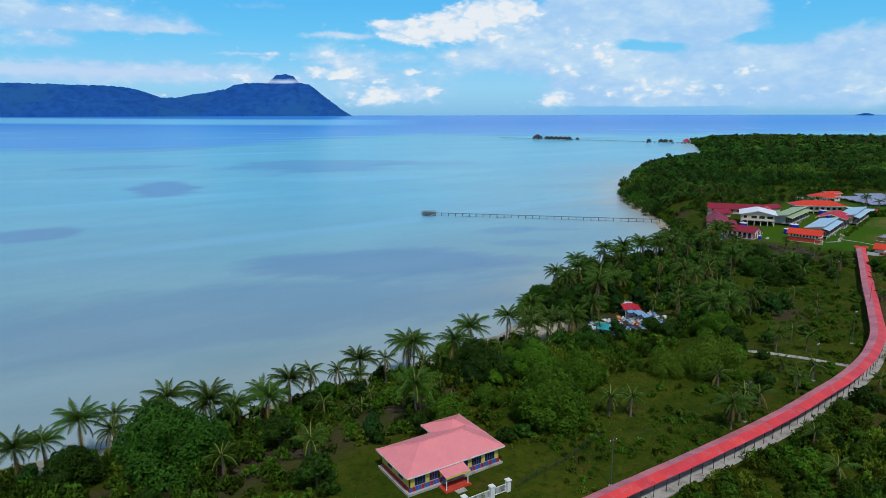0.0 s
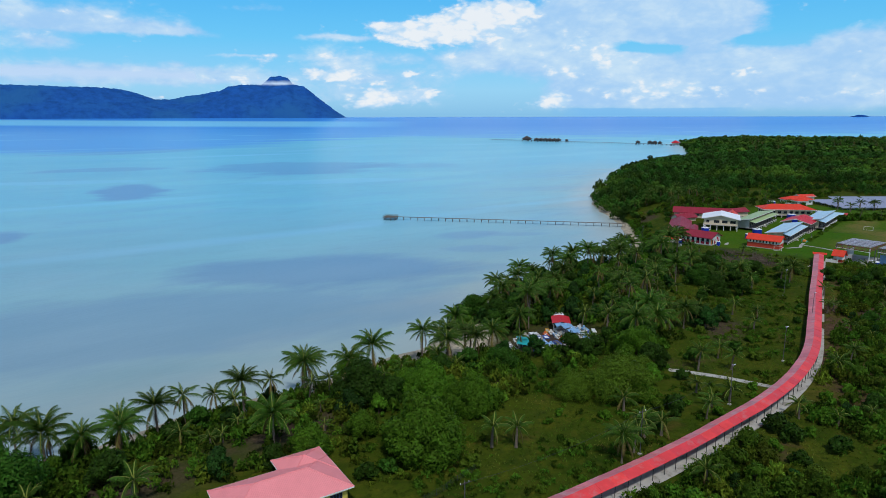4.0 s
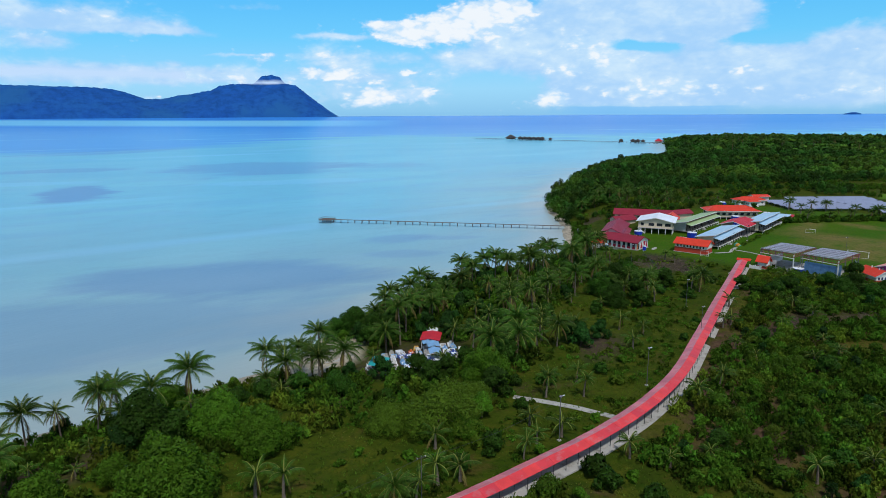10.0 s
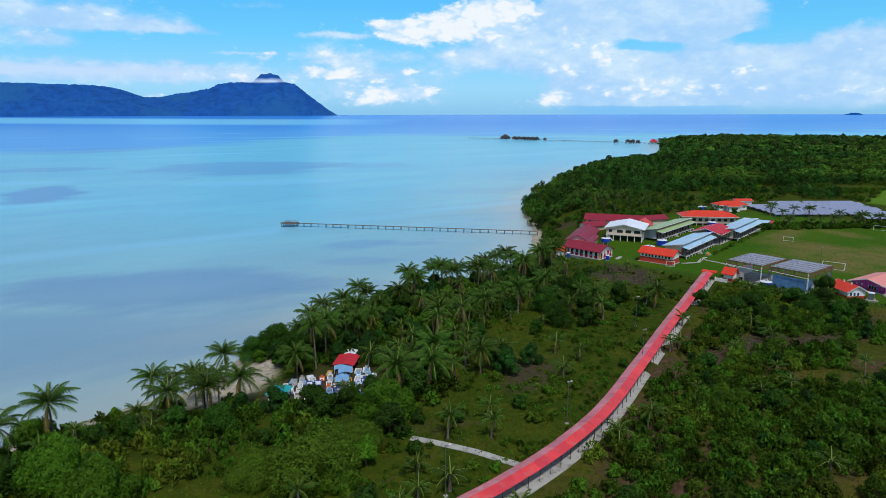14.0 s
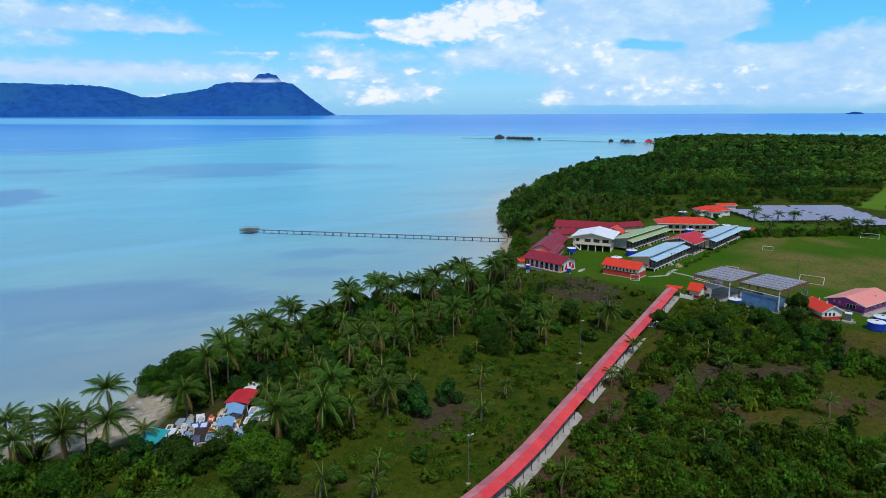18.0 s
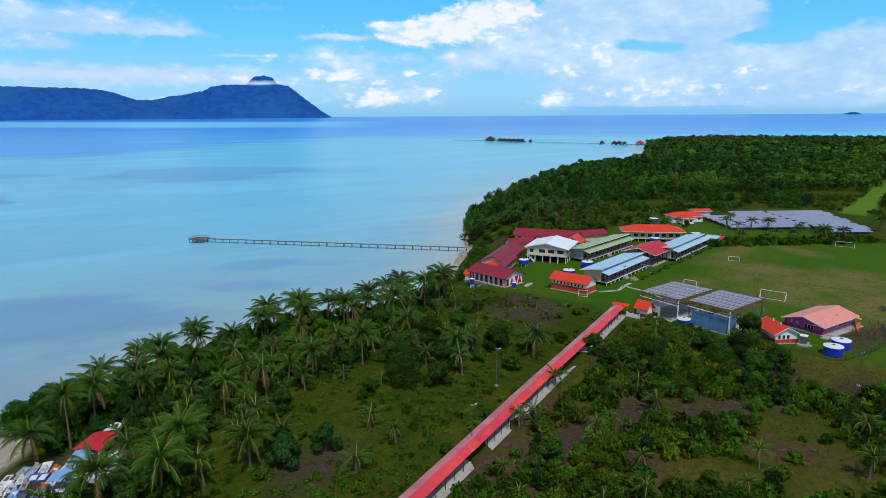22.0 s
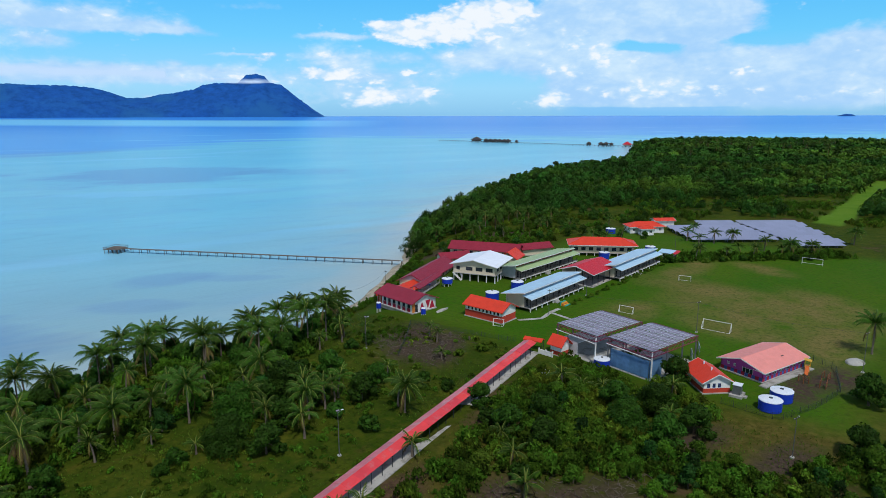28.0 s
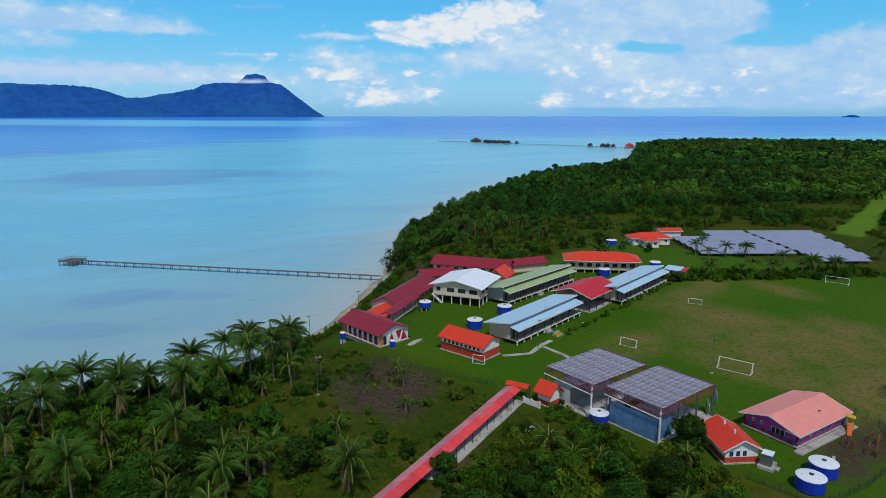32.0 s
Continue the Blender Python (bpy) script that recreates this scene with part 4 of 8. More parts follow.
def kindergarten_by_the_shore():
    """The pink hipped house with a wing, a porch and a striped wall."""
    cx, cy = 59.1, 84.7
    p = thing("hipped_house", pose(cx, cy, 0.0), "yellow house striped red and blue under a pink hipped roof", "house")
    L, W = 17.6, 9.4
    part("plinth", B(-L / 2 - 0.5, L / 2 + 0.5, -W / 2 - 0.5, W / 2 + 0.5, -0.8, 0.3), M_CONCRETE, p)
    win = row(6, 0.6, L - 0.6, 2.0, 1.15, 2.55)
    opens = {"front": [w for i, w in enumerate(win) if i != 2] + [(win[2][0] + 0.4, win[2][1] - 0.4, 0.32, 2.5)], "right": row(3, 0.5, W - 0.5, 1.7, 1.15, 2.55), "back": row(4, 1, L - 1, 1.8, 1.15, 2.55), "left": row(2, 1, W - 1, 1.5, 1.5, 2.5)}
    for side, (m, n) in frame_of(L, W).items():
        wall(p, n, 0.3, 3.1, m, opens[side], M_YELLOW, frame_mat=M_BLUEPAINT, bars=3)
        if side == "left":
            stripes(p, m, n, 0.32, 1.1, [M_CRIMSON], 3.0)
        else:
            stripes(p, m, n, 0.32, 1.1, [M_BLUEPAINT, M_CRIMSON, M_BLUEPAINT], 0.55)
    # wing behind
    for a, b, c, d in ((2.0, L / 2, W / 2 + 0.01, W / 2 + 3.2),):
        part("wing_wall", B(a, b, c, d, -0.5, 3.1), M_YELLOW, p)
    hip_roof(p, -9.55, 9.55, -5.35, 5.4, 3.3, 0.40, M_PINK, M_WHITE)
    hip_roof(p, 1.2, 9.55, 0.5, 8.75, 3.3, 0.40, M_PINK, M_WHITE, lift=0.006)
    porch = part("porch_roof", slab(bmesh.new(), [(-3.7, -7.4, 2.55), (1.0, -7.4, 2.55), (1.0, -5.1, 2.98), (-3.7, -5.1, 2.98)], 0.07), M_PINK, p)
    part("porch_fascia", B(-3.7, 1.0, -7.44, -7.40, 2.25, 2.56), M_YELLOW, porch)
    for x in (-3.4, 0.7):
        part("porch_post", tube(bmesh.new(), (x, -7.1, 0.2), (x, -7.1, 2.5), 0.09), M_WHITE, p)
    part("porch_floor", B(-3.8, 1.1, -7.6, -5.3, -0.3, 0.2), M_REDWALL, p, "brick-red porch floor")
    part("step", B(-2.2, -0.4, -8.6, -7.6, -0.3, 0.05), M_CONCRETE, p)
    # white gate and boundary fence
    g = thing("garden_gate", pose(60.8, 72.5, 0.0), "white rendered gate posts with white railing beside the drive", "gate")
    for x in (0.0, 3.2, -5.2):
        q = part("gate_post", B(x - 0.35, x + 0.35, -0.35, 0.35, -0.3, 1.9), M_WHITE, g)
        part("cap", B(x - 0.45, x + 0.45, -0.45, 0.45, 1.9, 2.05), M_WHITE, q)
    for x0, x1 in ((0.35, 2.85), (-4.85, -0.35)):
        part("rail", B(x0, x1, -0.05, 0.05, 1.35, 1.45), M_WHITE, g)
        part("rail", B(x0, x1, -0.05, 0.05, 0.15, 0.25), M_WHITE, g)
        for i in range(int((x1 - x0) / 0.22)):
            x = x0 + 0.11 + i * 0.22
            part("bar", B(x - 0.03, x + 0.03, -0.03, 0.03, 0.25, 1.35), M_WHITE, g)


def kindergarten_by_the_field():
    cx, cy = 336.5, 92.4
    L, W = 17.0, 10.4
    opens = {"front": row(6, 0.8, L - 0.8, 1.6, 1.3, 2.4), "right": row(2, 1, W - 1, 1.4, 1.3, 2.4), "back": row(4, 1, L - 1, 1.6, 1.3, 2.4),
             "left": [(1.6, 2.2, 1.9, 2.6), (3.2, 3.8, 1.9, 2.6), (5.4, 8.0, 0.7, 2.4)]}
    p = house("gabled_house", cx, cy, 0, L, W, 0.4, 3.0, 1.5, M_SALMON, M_PURPLE, "house with salmon-pink gabled roof and purple walls striped red and blue", over=0.8, opens=opens, z=0.0, bars=2, deck=M_CONCRETE)
    for side, (m, n) in frame_of(L, W).items():
        stripes(p, m, n, 0.42, 1.25, [M_CRIMSON, M_BLUEPAINT], 0.85)
        if side == "front":
            stripes(p, m, n, 2.42, 2.95, [M_PURPLE], 3.0)
    part("gutter_pipe", tube(bmesh.new(), (-9.2, -3.2, 2.9), (-9.2, -6.0, 2.65), 0.06), M_WHITE, p)
    part("terrace", B(-10.4, 9.4, -7.2, -5.6, -0.3, 0.25), M_CONCRETE, p)
    part("roof_patch", B(2.0, 2.9, -3.2, -2.5, 3.60, 3.66), M_DARKTIMBER, p, "dark patch on the roof")


def clerestory_block(name, ex, ey, ang, L, W, roof, walls, label, floor=1.25, skirt=None):
    """A long classroom block on stilts: high monopitch over the rooms, low roof over the veranda. (ex, ey): near end of the veranda eave."""
    p = thing(name, pose(ex, ey, 0.0, 0, 0, ang), label, "school building", "classroom blocks")
    # local: x along the block from its near end, y from the veranda eave inwards
    ver, ins = 0.7, 3.0
    part("floor_slab", B(0.8, L - 0.3, ver, W - 0.6, floor - 0.22, floor), M_CONCRETE, p)
    n = round(L / 3.4)
    for i in range(n + 1):
        x = 1.0 + (L - 1.5) * i / n
        for y in (ver + 0.2, W - 0.9):
            part("post", B(x - 0.13, x + 0.13, y - 0.13, y + 0.13, -0.5, floor - 0.22), M_WHITE, p)
        part("veranda_post", B(x - 0.07, x + 0.07, ver + 0.13, ver + 0.27, floor, 4.15), M_DARKTIMBER, p)
    front = pose(1.0, ins, 0)
    ops = []
    for i in range(n):
        x = 0.3 + (L - 1.8) * i / n
        ops.append((x + 0.3, x + 1.9, floor + 0.95, floor + 2.3) if i % 3 else (x + 0.5, x + 1.5, floor + 0.02, floor + 2.2))
    wall(p, L - 1.5, floor, 4.8, front, ops, M_VERANDA, frame_mat=M_DARKTIMBER, bars=2)
    wall(p, L - 1.5, floor, 4.55, pose(L - 0.5, W - 0.7, 0, 0, 0, 180), row(n, 0.5, L - 2, 1.6, floor + 0.95, floor + 2.3), walls, frame_mat=M_DARKTIMBER, bars=2)
    for x in (1.0, L - 0.66):
        bm = bmesh.new()
        prof = [(ins + 0.16, floor), (W - 0.86, floor), (W - 0.86, 4.7), (ins + 0.16, 5.85)]
        a = [bm.verts.new((x, y, z)) for y, z in prof]
        b = [bm.verts.new((x + 0.16, y, z)) for y, z in prof]
        bm.faces.new(a)
        bm.faces.new(b[::-1])
        for i in range(4):
            bm.faces.new((a[i], b[i], b[(i + 1) % 4], a[(i + 1) % 4]))
        bmesh.ops.recalc_face_normals(bm, faces=bm.faces)
        part("end_wall", bm, skirt or walls, p)
    part("veranda_roof", slab(bmesh.new(), [(0, 0, 4.3), (L, 0, 4.3), (L, ins + 0.3, 5.05), (0, ins + 0.3, 5.05)], 0.06), roof, p)
    part("veranda_fascia", B(0, L, -0.03, 0.01, 4.05, 4.3), M_WHITE, p)
    step = 2.6
    k = int((L - 2) / step)
    for i in range(k):
        x = 1.0 + i * (L - 2) / k
        part("clerestory_board", B(x + 0.08, x + (L - 2) / k - 0.08, ins + 0.05, ins + 0.14, 5.1, 5.85), M_BROWN if skirt else M_GREYWALL, p)
        part("clerestory_post", B(x - 0.07, x + 0.07, ins + 0.02, ins + 0.16, 5.0, 5.9), M_WHITE, p)
    hi, lo = 6.25, 4.85
    part("upper_roof", slab(bmesh.new(), [(-0.9, ins - 0.9, hi), (L - 0.2, ins - 0.9, hi), (L - 0.2, W, lo), (-0.9, W, lo)], 0.07), roof, p)
    part("upper_fascia", B(-0.9, L - 0.2, ins - 0.94, ins - 0.905, hi - 0.28, hi - 0.01), M_WHITE, p)
    for x in (-0.9, L - 0.24):
        part("barge_board", slab(bmesh.new(), [(x, ins - 0.9, hi + 0.03), (x + 0.05, ins - 0.9, hi + 0.03), (x + 0.05, W, lo + 0.03), (x, W, lo + 0.03)], 0.28), M_WHITE, p)
    # veranda railing
    for i in range(n):
        x0, x1 = 1.0 + (L - 1.5) * i / n, 1.0 + (L - 1.5) * (i + 1) / n
        bm = bmesh.new()
        for z in (0.35, 0.65, 0.95):
            box(bm, x0 + 0.07, x1 - 0.07, ver + 0.17, ver + 0.23, floor + z - 0.04, floor + z + 0.04)
        part("railing", bm, M_DARKTIMBER, p)
    part("eave_beam", B(0.3, L - 0.3, ver - 0.05, ver + 0.05, 0.98, 1.22), M_WHITE, p)
    bm = bmesh.new()
    for i in range(5):
        box(bm, L * 0.42, L * 0.42 + 2.2, -0.3 * i + 0.5, -0.3 * i + 0.8, -0.2, floor - 0.25 * (i + 1))
    part("stairs", bm, M_CONCRETE, p)
    return p


def stilt_hall():
    """The white-roofed hall on tall stilts."""
    p = house("stilt_hall", 332.6, 199.6, 34, 16.5, 16.0, 2.9, 6.3, 1.75, M_WHITEROOF, M_CREAM, "cream two-level hall on white stilts under a white gabled roof", "school building", over=1.1,
              opens={"left": [(1.2, 2.6, 3.9, 5.3)] + row(3, 4.2, 15.6, 2.6, 3.9, 5.3), "front": row(4, 0.8, 15.7, 2.2, 3.9, 5.3), "back": row(4, 0.8, 15.7, 2.2, 3.9, 5.3)}, stilts=True, frame_mat=M_DARKTIMBER, bars=2, z=0.0)
    part("ceiling_void", B(-8.2, 8.2, -7.9, 7.9, 6.3, 6.36), M_WHITE, p)
    bm = bmesh.new()
    for i in range(12):
        box(bm, -8.9 - 0.01, -7.6, 6.2 - 0.28 * i, 6.5 - 0.28 * i, 2.75 - 0.24 * i, 2.9 - 0.24 * i, pose(-0.3, 1.6, 0))
    part("outside_stairs", bm, M_WHITE, p)


def school():
    a = house("classroom_house", 290.9, 182.6, -79, 16.8, 9.6, 0.6, 4.0, 1.9, M_DARKRED, M_WHITE, "white and red school house with dark red gabled roof", "school building", over=0.8,
              opens={"front": row(6, 2.6, 16.4, 1.25, 1.9, 3.6), "back": row(6, 0.4, 16.4, 1.4, 1.9, 3.6), "right": [(1.2, 2.3, 0.7, 3.0)]}, z=gz(290, 183), frame_mat=M_DARKTIMBER, bars=1, trim=M_DARKRED)
    fm, fn = frame_of(16.8, 9.6)["front"]
    for x0, x1, _, _ in row(6, 2.6, 16.4, 1.25, 1.9, 3.6):
        part("painted_panel", box(bmesh.new(), x0 - 0.1, x1 + 0.1, -0.016, -0.004, 0.75, 1.86, fm), M_CRIMSON, a, "crimson panel under the window")
    for i in range(3):
        part("painted_panel", box(bmesh.new(), 0.1 + i * 0.8, 0.78 + i * 0.8, -0.016, -0.004, 0.75, 3.7, fm), (M_REDWALL, M_GOLDPAINT, M_REDWALL)[i], a, "orange end panel")
    em, en = frame_of(16.8, 9.6)["right"]
    part("painted_panel", box(bmesh.new(), 0.05, 1.15, -0.016, -0.004, 0.7, 3.9, em), M_GOLDPAINT, a, "orange end panel")
    for k, (y0, y1, z0, z1) in enumerate(((3.0, 5.0, 0.8, 3.6), (5.4, 7.4, 3.6, 0.8), (7.0, 9.2, 0.8, 3.6))):
        bm = bmesh.new()
        tri = [bm.verts.new(em @ Vector(q)) for q in ((y0, -0.016, z0), (y1, -0.016, z0), ((y0 + y1) / 2, -0.016, z1))]
        back = [bm.verts.new(em @ Vector(q)) for q in ((y0, -0.003, z0), (y1, -0.003, z0), ((y0 + y1) / 2, -0.003, z1))]
        bm.faces.new(tri)
        bm.faces.new(back[::-1])
        for i in range(3):
            bm.faces.new((tri[i], back[i], back[(i + 1) % 3], tri[(i + 1) % 3]))
        bmesh.ops.recalc_face_normals(bm, faces=bm.faces)
        part("painted_triangle", bm, M_CRIMSON, a, "crimson painted triangle")
    house("kitchen_house", 301.5, 200.6, 32, 10.5, 7.0, 0.4, 3.1, 1.5, M_ORANGE, M_WHITE, "small white house with bright orange-red roof", "house", opens={"front": row(3, 0.5, 10, 1.4, 1.3, 2.4)}, trim=M_ORANGE, over=0.6)
    house("kitchen_porch", 293.6, 200.8, 122, 5.0, 3.6, 0.4, 2.9, 1.1, M_ORANGE, M_WHITE, "small orange-roofed annexe with white gable", "house", trim=M_ORANGE, over=0.5)
    house("long_house", 317.6, 212.9, 36, 31.0, 9.4, 0.5, 3.6, 2.3, M_DARKRED, M_CREAM, "long low house under a dark red gabled roof", "school building", opens={"front": row(9, 0.5, 30.5, 1.6, 1.4, 2.7)}, trim=M_DARKRED, gable_mat=M_GREYWALL, over=0.9)
    house("far_long_house", 355.4, 228.0, -52, 29.0, 9.0, 0.5, 3.6, 2.2, M_DARKRED, M_CREAM, "long low house under a dark red gabled roof", "school building", opens={"front": row(8, 0.5, 28.5, 1.6, 1.4, 2.7)}, trim=M_DARKRED, over=0.9)
    house("link_house", 337.5, 226.0, -10, 12.0, 6.0, 0.5, 3.4, 1.6, M_DARKRED, M_CREAM, "short link under a dark red roof joining two long houses", "school building", trim=M_DARKRED)
    house("back_house", 374.0, 219.0, -10, 14.0, 6.0, 0.5, 3.5, 1.5, M_DARKRED, M_CREAM, "low house with dark red roof behind the classroom block", "school building", trim=M_DARKRED)
    house("gable_annexe", 351.5, 206.0, 34, 9.0, 6.5, 0.5, 4.6, 2.2, M_ORANGE, M_CREAM, "annexe with steep orange-red gabled roof", "house", trim=M_ORANGE)
    # covered corridor along the long house
    c = thing("covered_corridor", pose(306.6, 196.2, 0.0, 0, 0, 36.5), "open corridor under a narrow dark red roof", "walkway")
    gable_roof(c, 19.5, 2.6, 2.9, 0.55, 0.5, M_DARKRED, M_DARKRED)
    part("floor_slab", B(-9.6, 9.6, -1.3, 1.3, -0.3, 0.15), M_CONCRETE, c)
    for i in range(8):
        for y in (-1.15, 1.15):
            x = -9.3 + i * 18.6 / 7
            part("post", B(x - 0.07, x + 0.07, y - 0.07, y + 0.07, 0.15, 2.88), M_CREAM, c)
    stilt_hall()
    clerestory_block("green_classroom_block", 338.4, 184.0, 15.6, 40.5, 10.4, M_GREENROOF, M_CREAM, "long classroom block on stilts with pale green two-level roof", skirt=M_GREYWALL)
    clerestory_block("blue_classroom_block", 318.2, 154.6, 17, 34.5, 10.6, M_BLUEROOF, M_CREAM, "long classroom block on stilts with pale blue two-level roof")
    clerestory_block("blue_classroom_block", 369.0, 165.4, 17, 37.0, 10.6, M_BLUEROOF, M_CREAM, "long stilted classroom block with pale blue two-level roof beside the field")
    # red-roofed assembly shelter between the two blue blocks
    s = thing("assembly_shelter", pose(361.9, 174.6, 0.0, 0, 0, 17), "open assembly shelter under a red gabled roof", "shelter")
    gable_roof(s, 18.4, 13.0, 4.9, 2.0, 0.6, M_RED, M_WHITE)
    part("floor_slab", B(-9.2, 9.2, -6.6, 6.6, -0.3, 0.2), M_CONCRETE, s)
    part("back_wall", B(-9.0, 9.0, 5.4, 5.6, 0.2, 4.8), M_CREAM, s)
    part("side_wall", B(8.0, 8.2, -5.9, 5.3, 0.2, 1.4), M_CREAM, s)
    for i in range(5):
        for y in (-6.2, 0.0, 6.2):
            x = -8.8 + i * 4.4
            part("post", B(x - 0.1, x + 0.1, y - 0.1, y + 0.1, 0.2, 4.85 if abs(y) > 1 else 6.6), M_DARKSTEEL, s)
    # small two-tone house
    house("two_tone_house", 306.0, 158.8, -73, 13.2, 7.0, 0.25, 4.0, 1.7, M_ORANGE, M_WHITE, "small house, brick-red below and white above, under an orange-red roof", "house", over=0.7, low=M_REDWALL, low_top=2.2,
          opens={"front": row(9, 0.6, 12.6, 0.62, 2.35, 3.75)}, z=0.0, frame_mat=M_DARKTIMBER, bars=0, trim=M_ORANGE)
    k = thing("hipped_school_building", pose(398.5, 203.5, 0.0, 0, 0, -40), "raised cream building with orange-red hipped roof", "school building")
    part("floor_slab", B(-13, 13, -5, 5, 1.2, 1.4), M_CONCRETE, k)
    for side, (m, n) in frame_of(26, 10).items():
        wall(k, n, 1.4, 4.8, m @ Matrix.Identity(4), row(max(3, int(n / 3)), 0.4, n - 0.4, 1.8, 2.4, 3.8), M_CREAM, frame_mat=M_DARKTIMBER, bars=2)
    for i in range(9):
        for y in (-4.8, 4.8):
            x = -12.7 + i * 25.4 / 8
            part("post", B(x - 0.13, x + 0.13, y - 0.13, y + 0.13, -0.4, 1.2), M_WHITE, k)
    hip_roof(k, -14.4, 14.4, -6.6, 6.6, 4.9, 0.36, M_ORANGE, M_WHITE)
    for cx, cy, L, W in ((455, 228.5, 19, 10), (449.5, 222.5, 8, 6)):
        k = thing("hipped_cottage", pose(cx, cy, 0.0, 0, 0, -28), "white cottage with orange-red hipped roof near the solar farm", "house", "cottages")
        for side, (m, n) in frame_of(L - 1.6, W - 1.6).items():
            wall(k, n, 0.2, 3.5, m, row(max(2, int(n / 3)), 0.3, n - 0.3, 1.3, 1.4, 2.6), M_WHITE, bars=1)
        hip_roof(k, -L / 2, L / 2, -W / 2, W / 2, 3.5, 0.40, M_ORANGE, M_WHITE)
    house("power_house", 478.0, 235.5, -28, 10.0, 6.0, 0.2, 3.4, 0.9, M_ORANGE, M_WHITE, "small white power house with orange-red roof", "house")
    n = thing("field_hut", pose(415.0, 181.5, 0.0, 0, 0, -70), "tiny cream hut with a pale blue lean-to roof", "hut")
    for side, (m, l) in frame_of(6.0, 4.0).items():
        wall(n, l, 0.1, 2.7, m, row(2, 0.4, l - 0.4, 0.9, 1.1, 2.1), M_CREAM, frame_mat=M_DARKTIMBER)
    part("roof", slab(bmesh.new(), [(-3.9, -2.7, 2.75), (2.2, -2.7, 2.75), (2.2, 2.7, 3.35), (-3.9, 2.7, 3.35)], 0.07), M_BLUEROOF, n)
    part("roof_end", slab(bmesh.new(), [(2.22, -2.7, 2.75), (4.0, -2.7, 2.75), (4.0, 2.7, 3.35), (2.22, 2.7, 3.35)], 0.07), M_RED, n, "red roof sheet")
    # guard hut at the head of the walkway
    g = house("guard_hut", 302.9, 125.6, 100, 3.2, 3.2, 0.1, 3.3, 1.5, M_ORANGE, M_WHITE, "white guard hut with orange-red gabled roof", "hut", over=0.7, opens={"front": [(0.6, 1.5, 1.5, 2.6)], "right": [(1.0, 2.0, 0.15, 2.3)]}, low=M_REDWALL, low_top=1.1, z=0.0, trim=M_ORANGE)
    r = house("store_house", 317.0, 93.4, 62, 8.6, 6.0, 0.2, 3.0, 1.6, M_ORANGE, M_WHITE, "small store house with orange-red roof and red wainscot", "house", over=0.7, opens={"left": [(0.8, 1.5, 1.3, 2.3), (2.0, 2.7, 1.3, 2.3), (3.2, 3.9, 1.3, 2.3)]}, low=M_REDWALL, low_top=1.2, z=0.0, frame_mat=M_BLUEPAINT)
    for x in (-2.0, 1.5):
        part("roof_vent", tube(bmesh.new(), (x, 0.3, 4.4), (x, 0.3, 5.1), 0.18), M_LID, r)


kindergarten_by_the_shore()
kindergarten_by_the_field()
school()


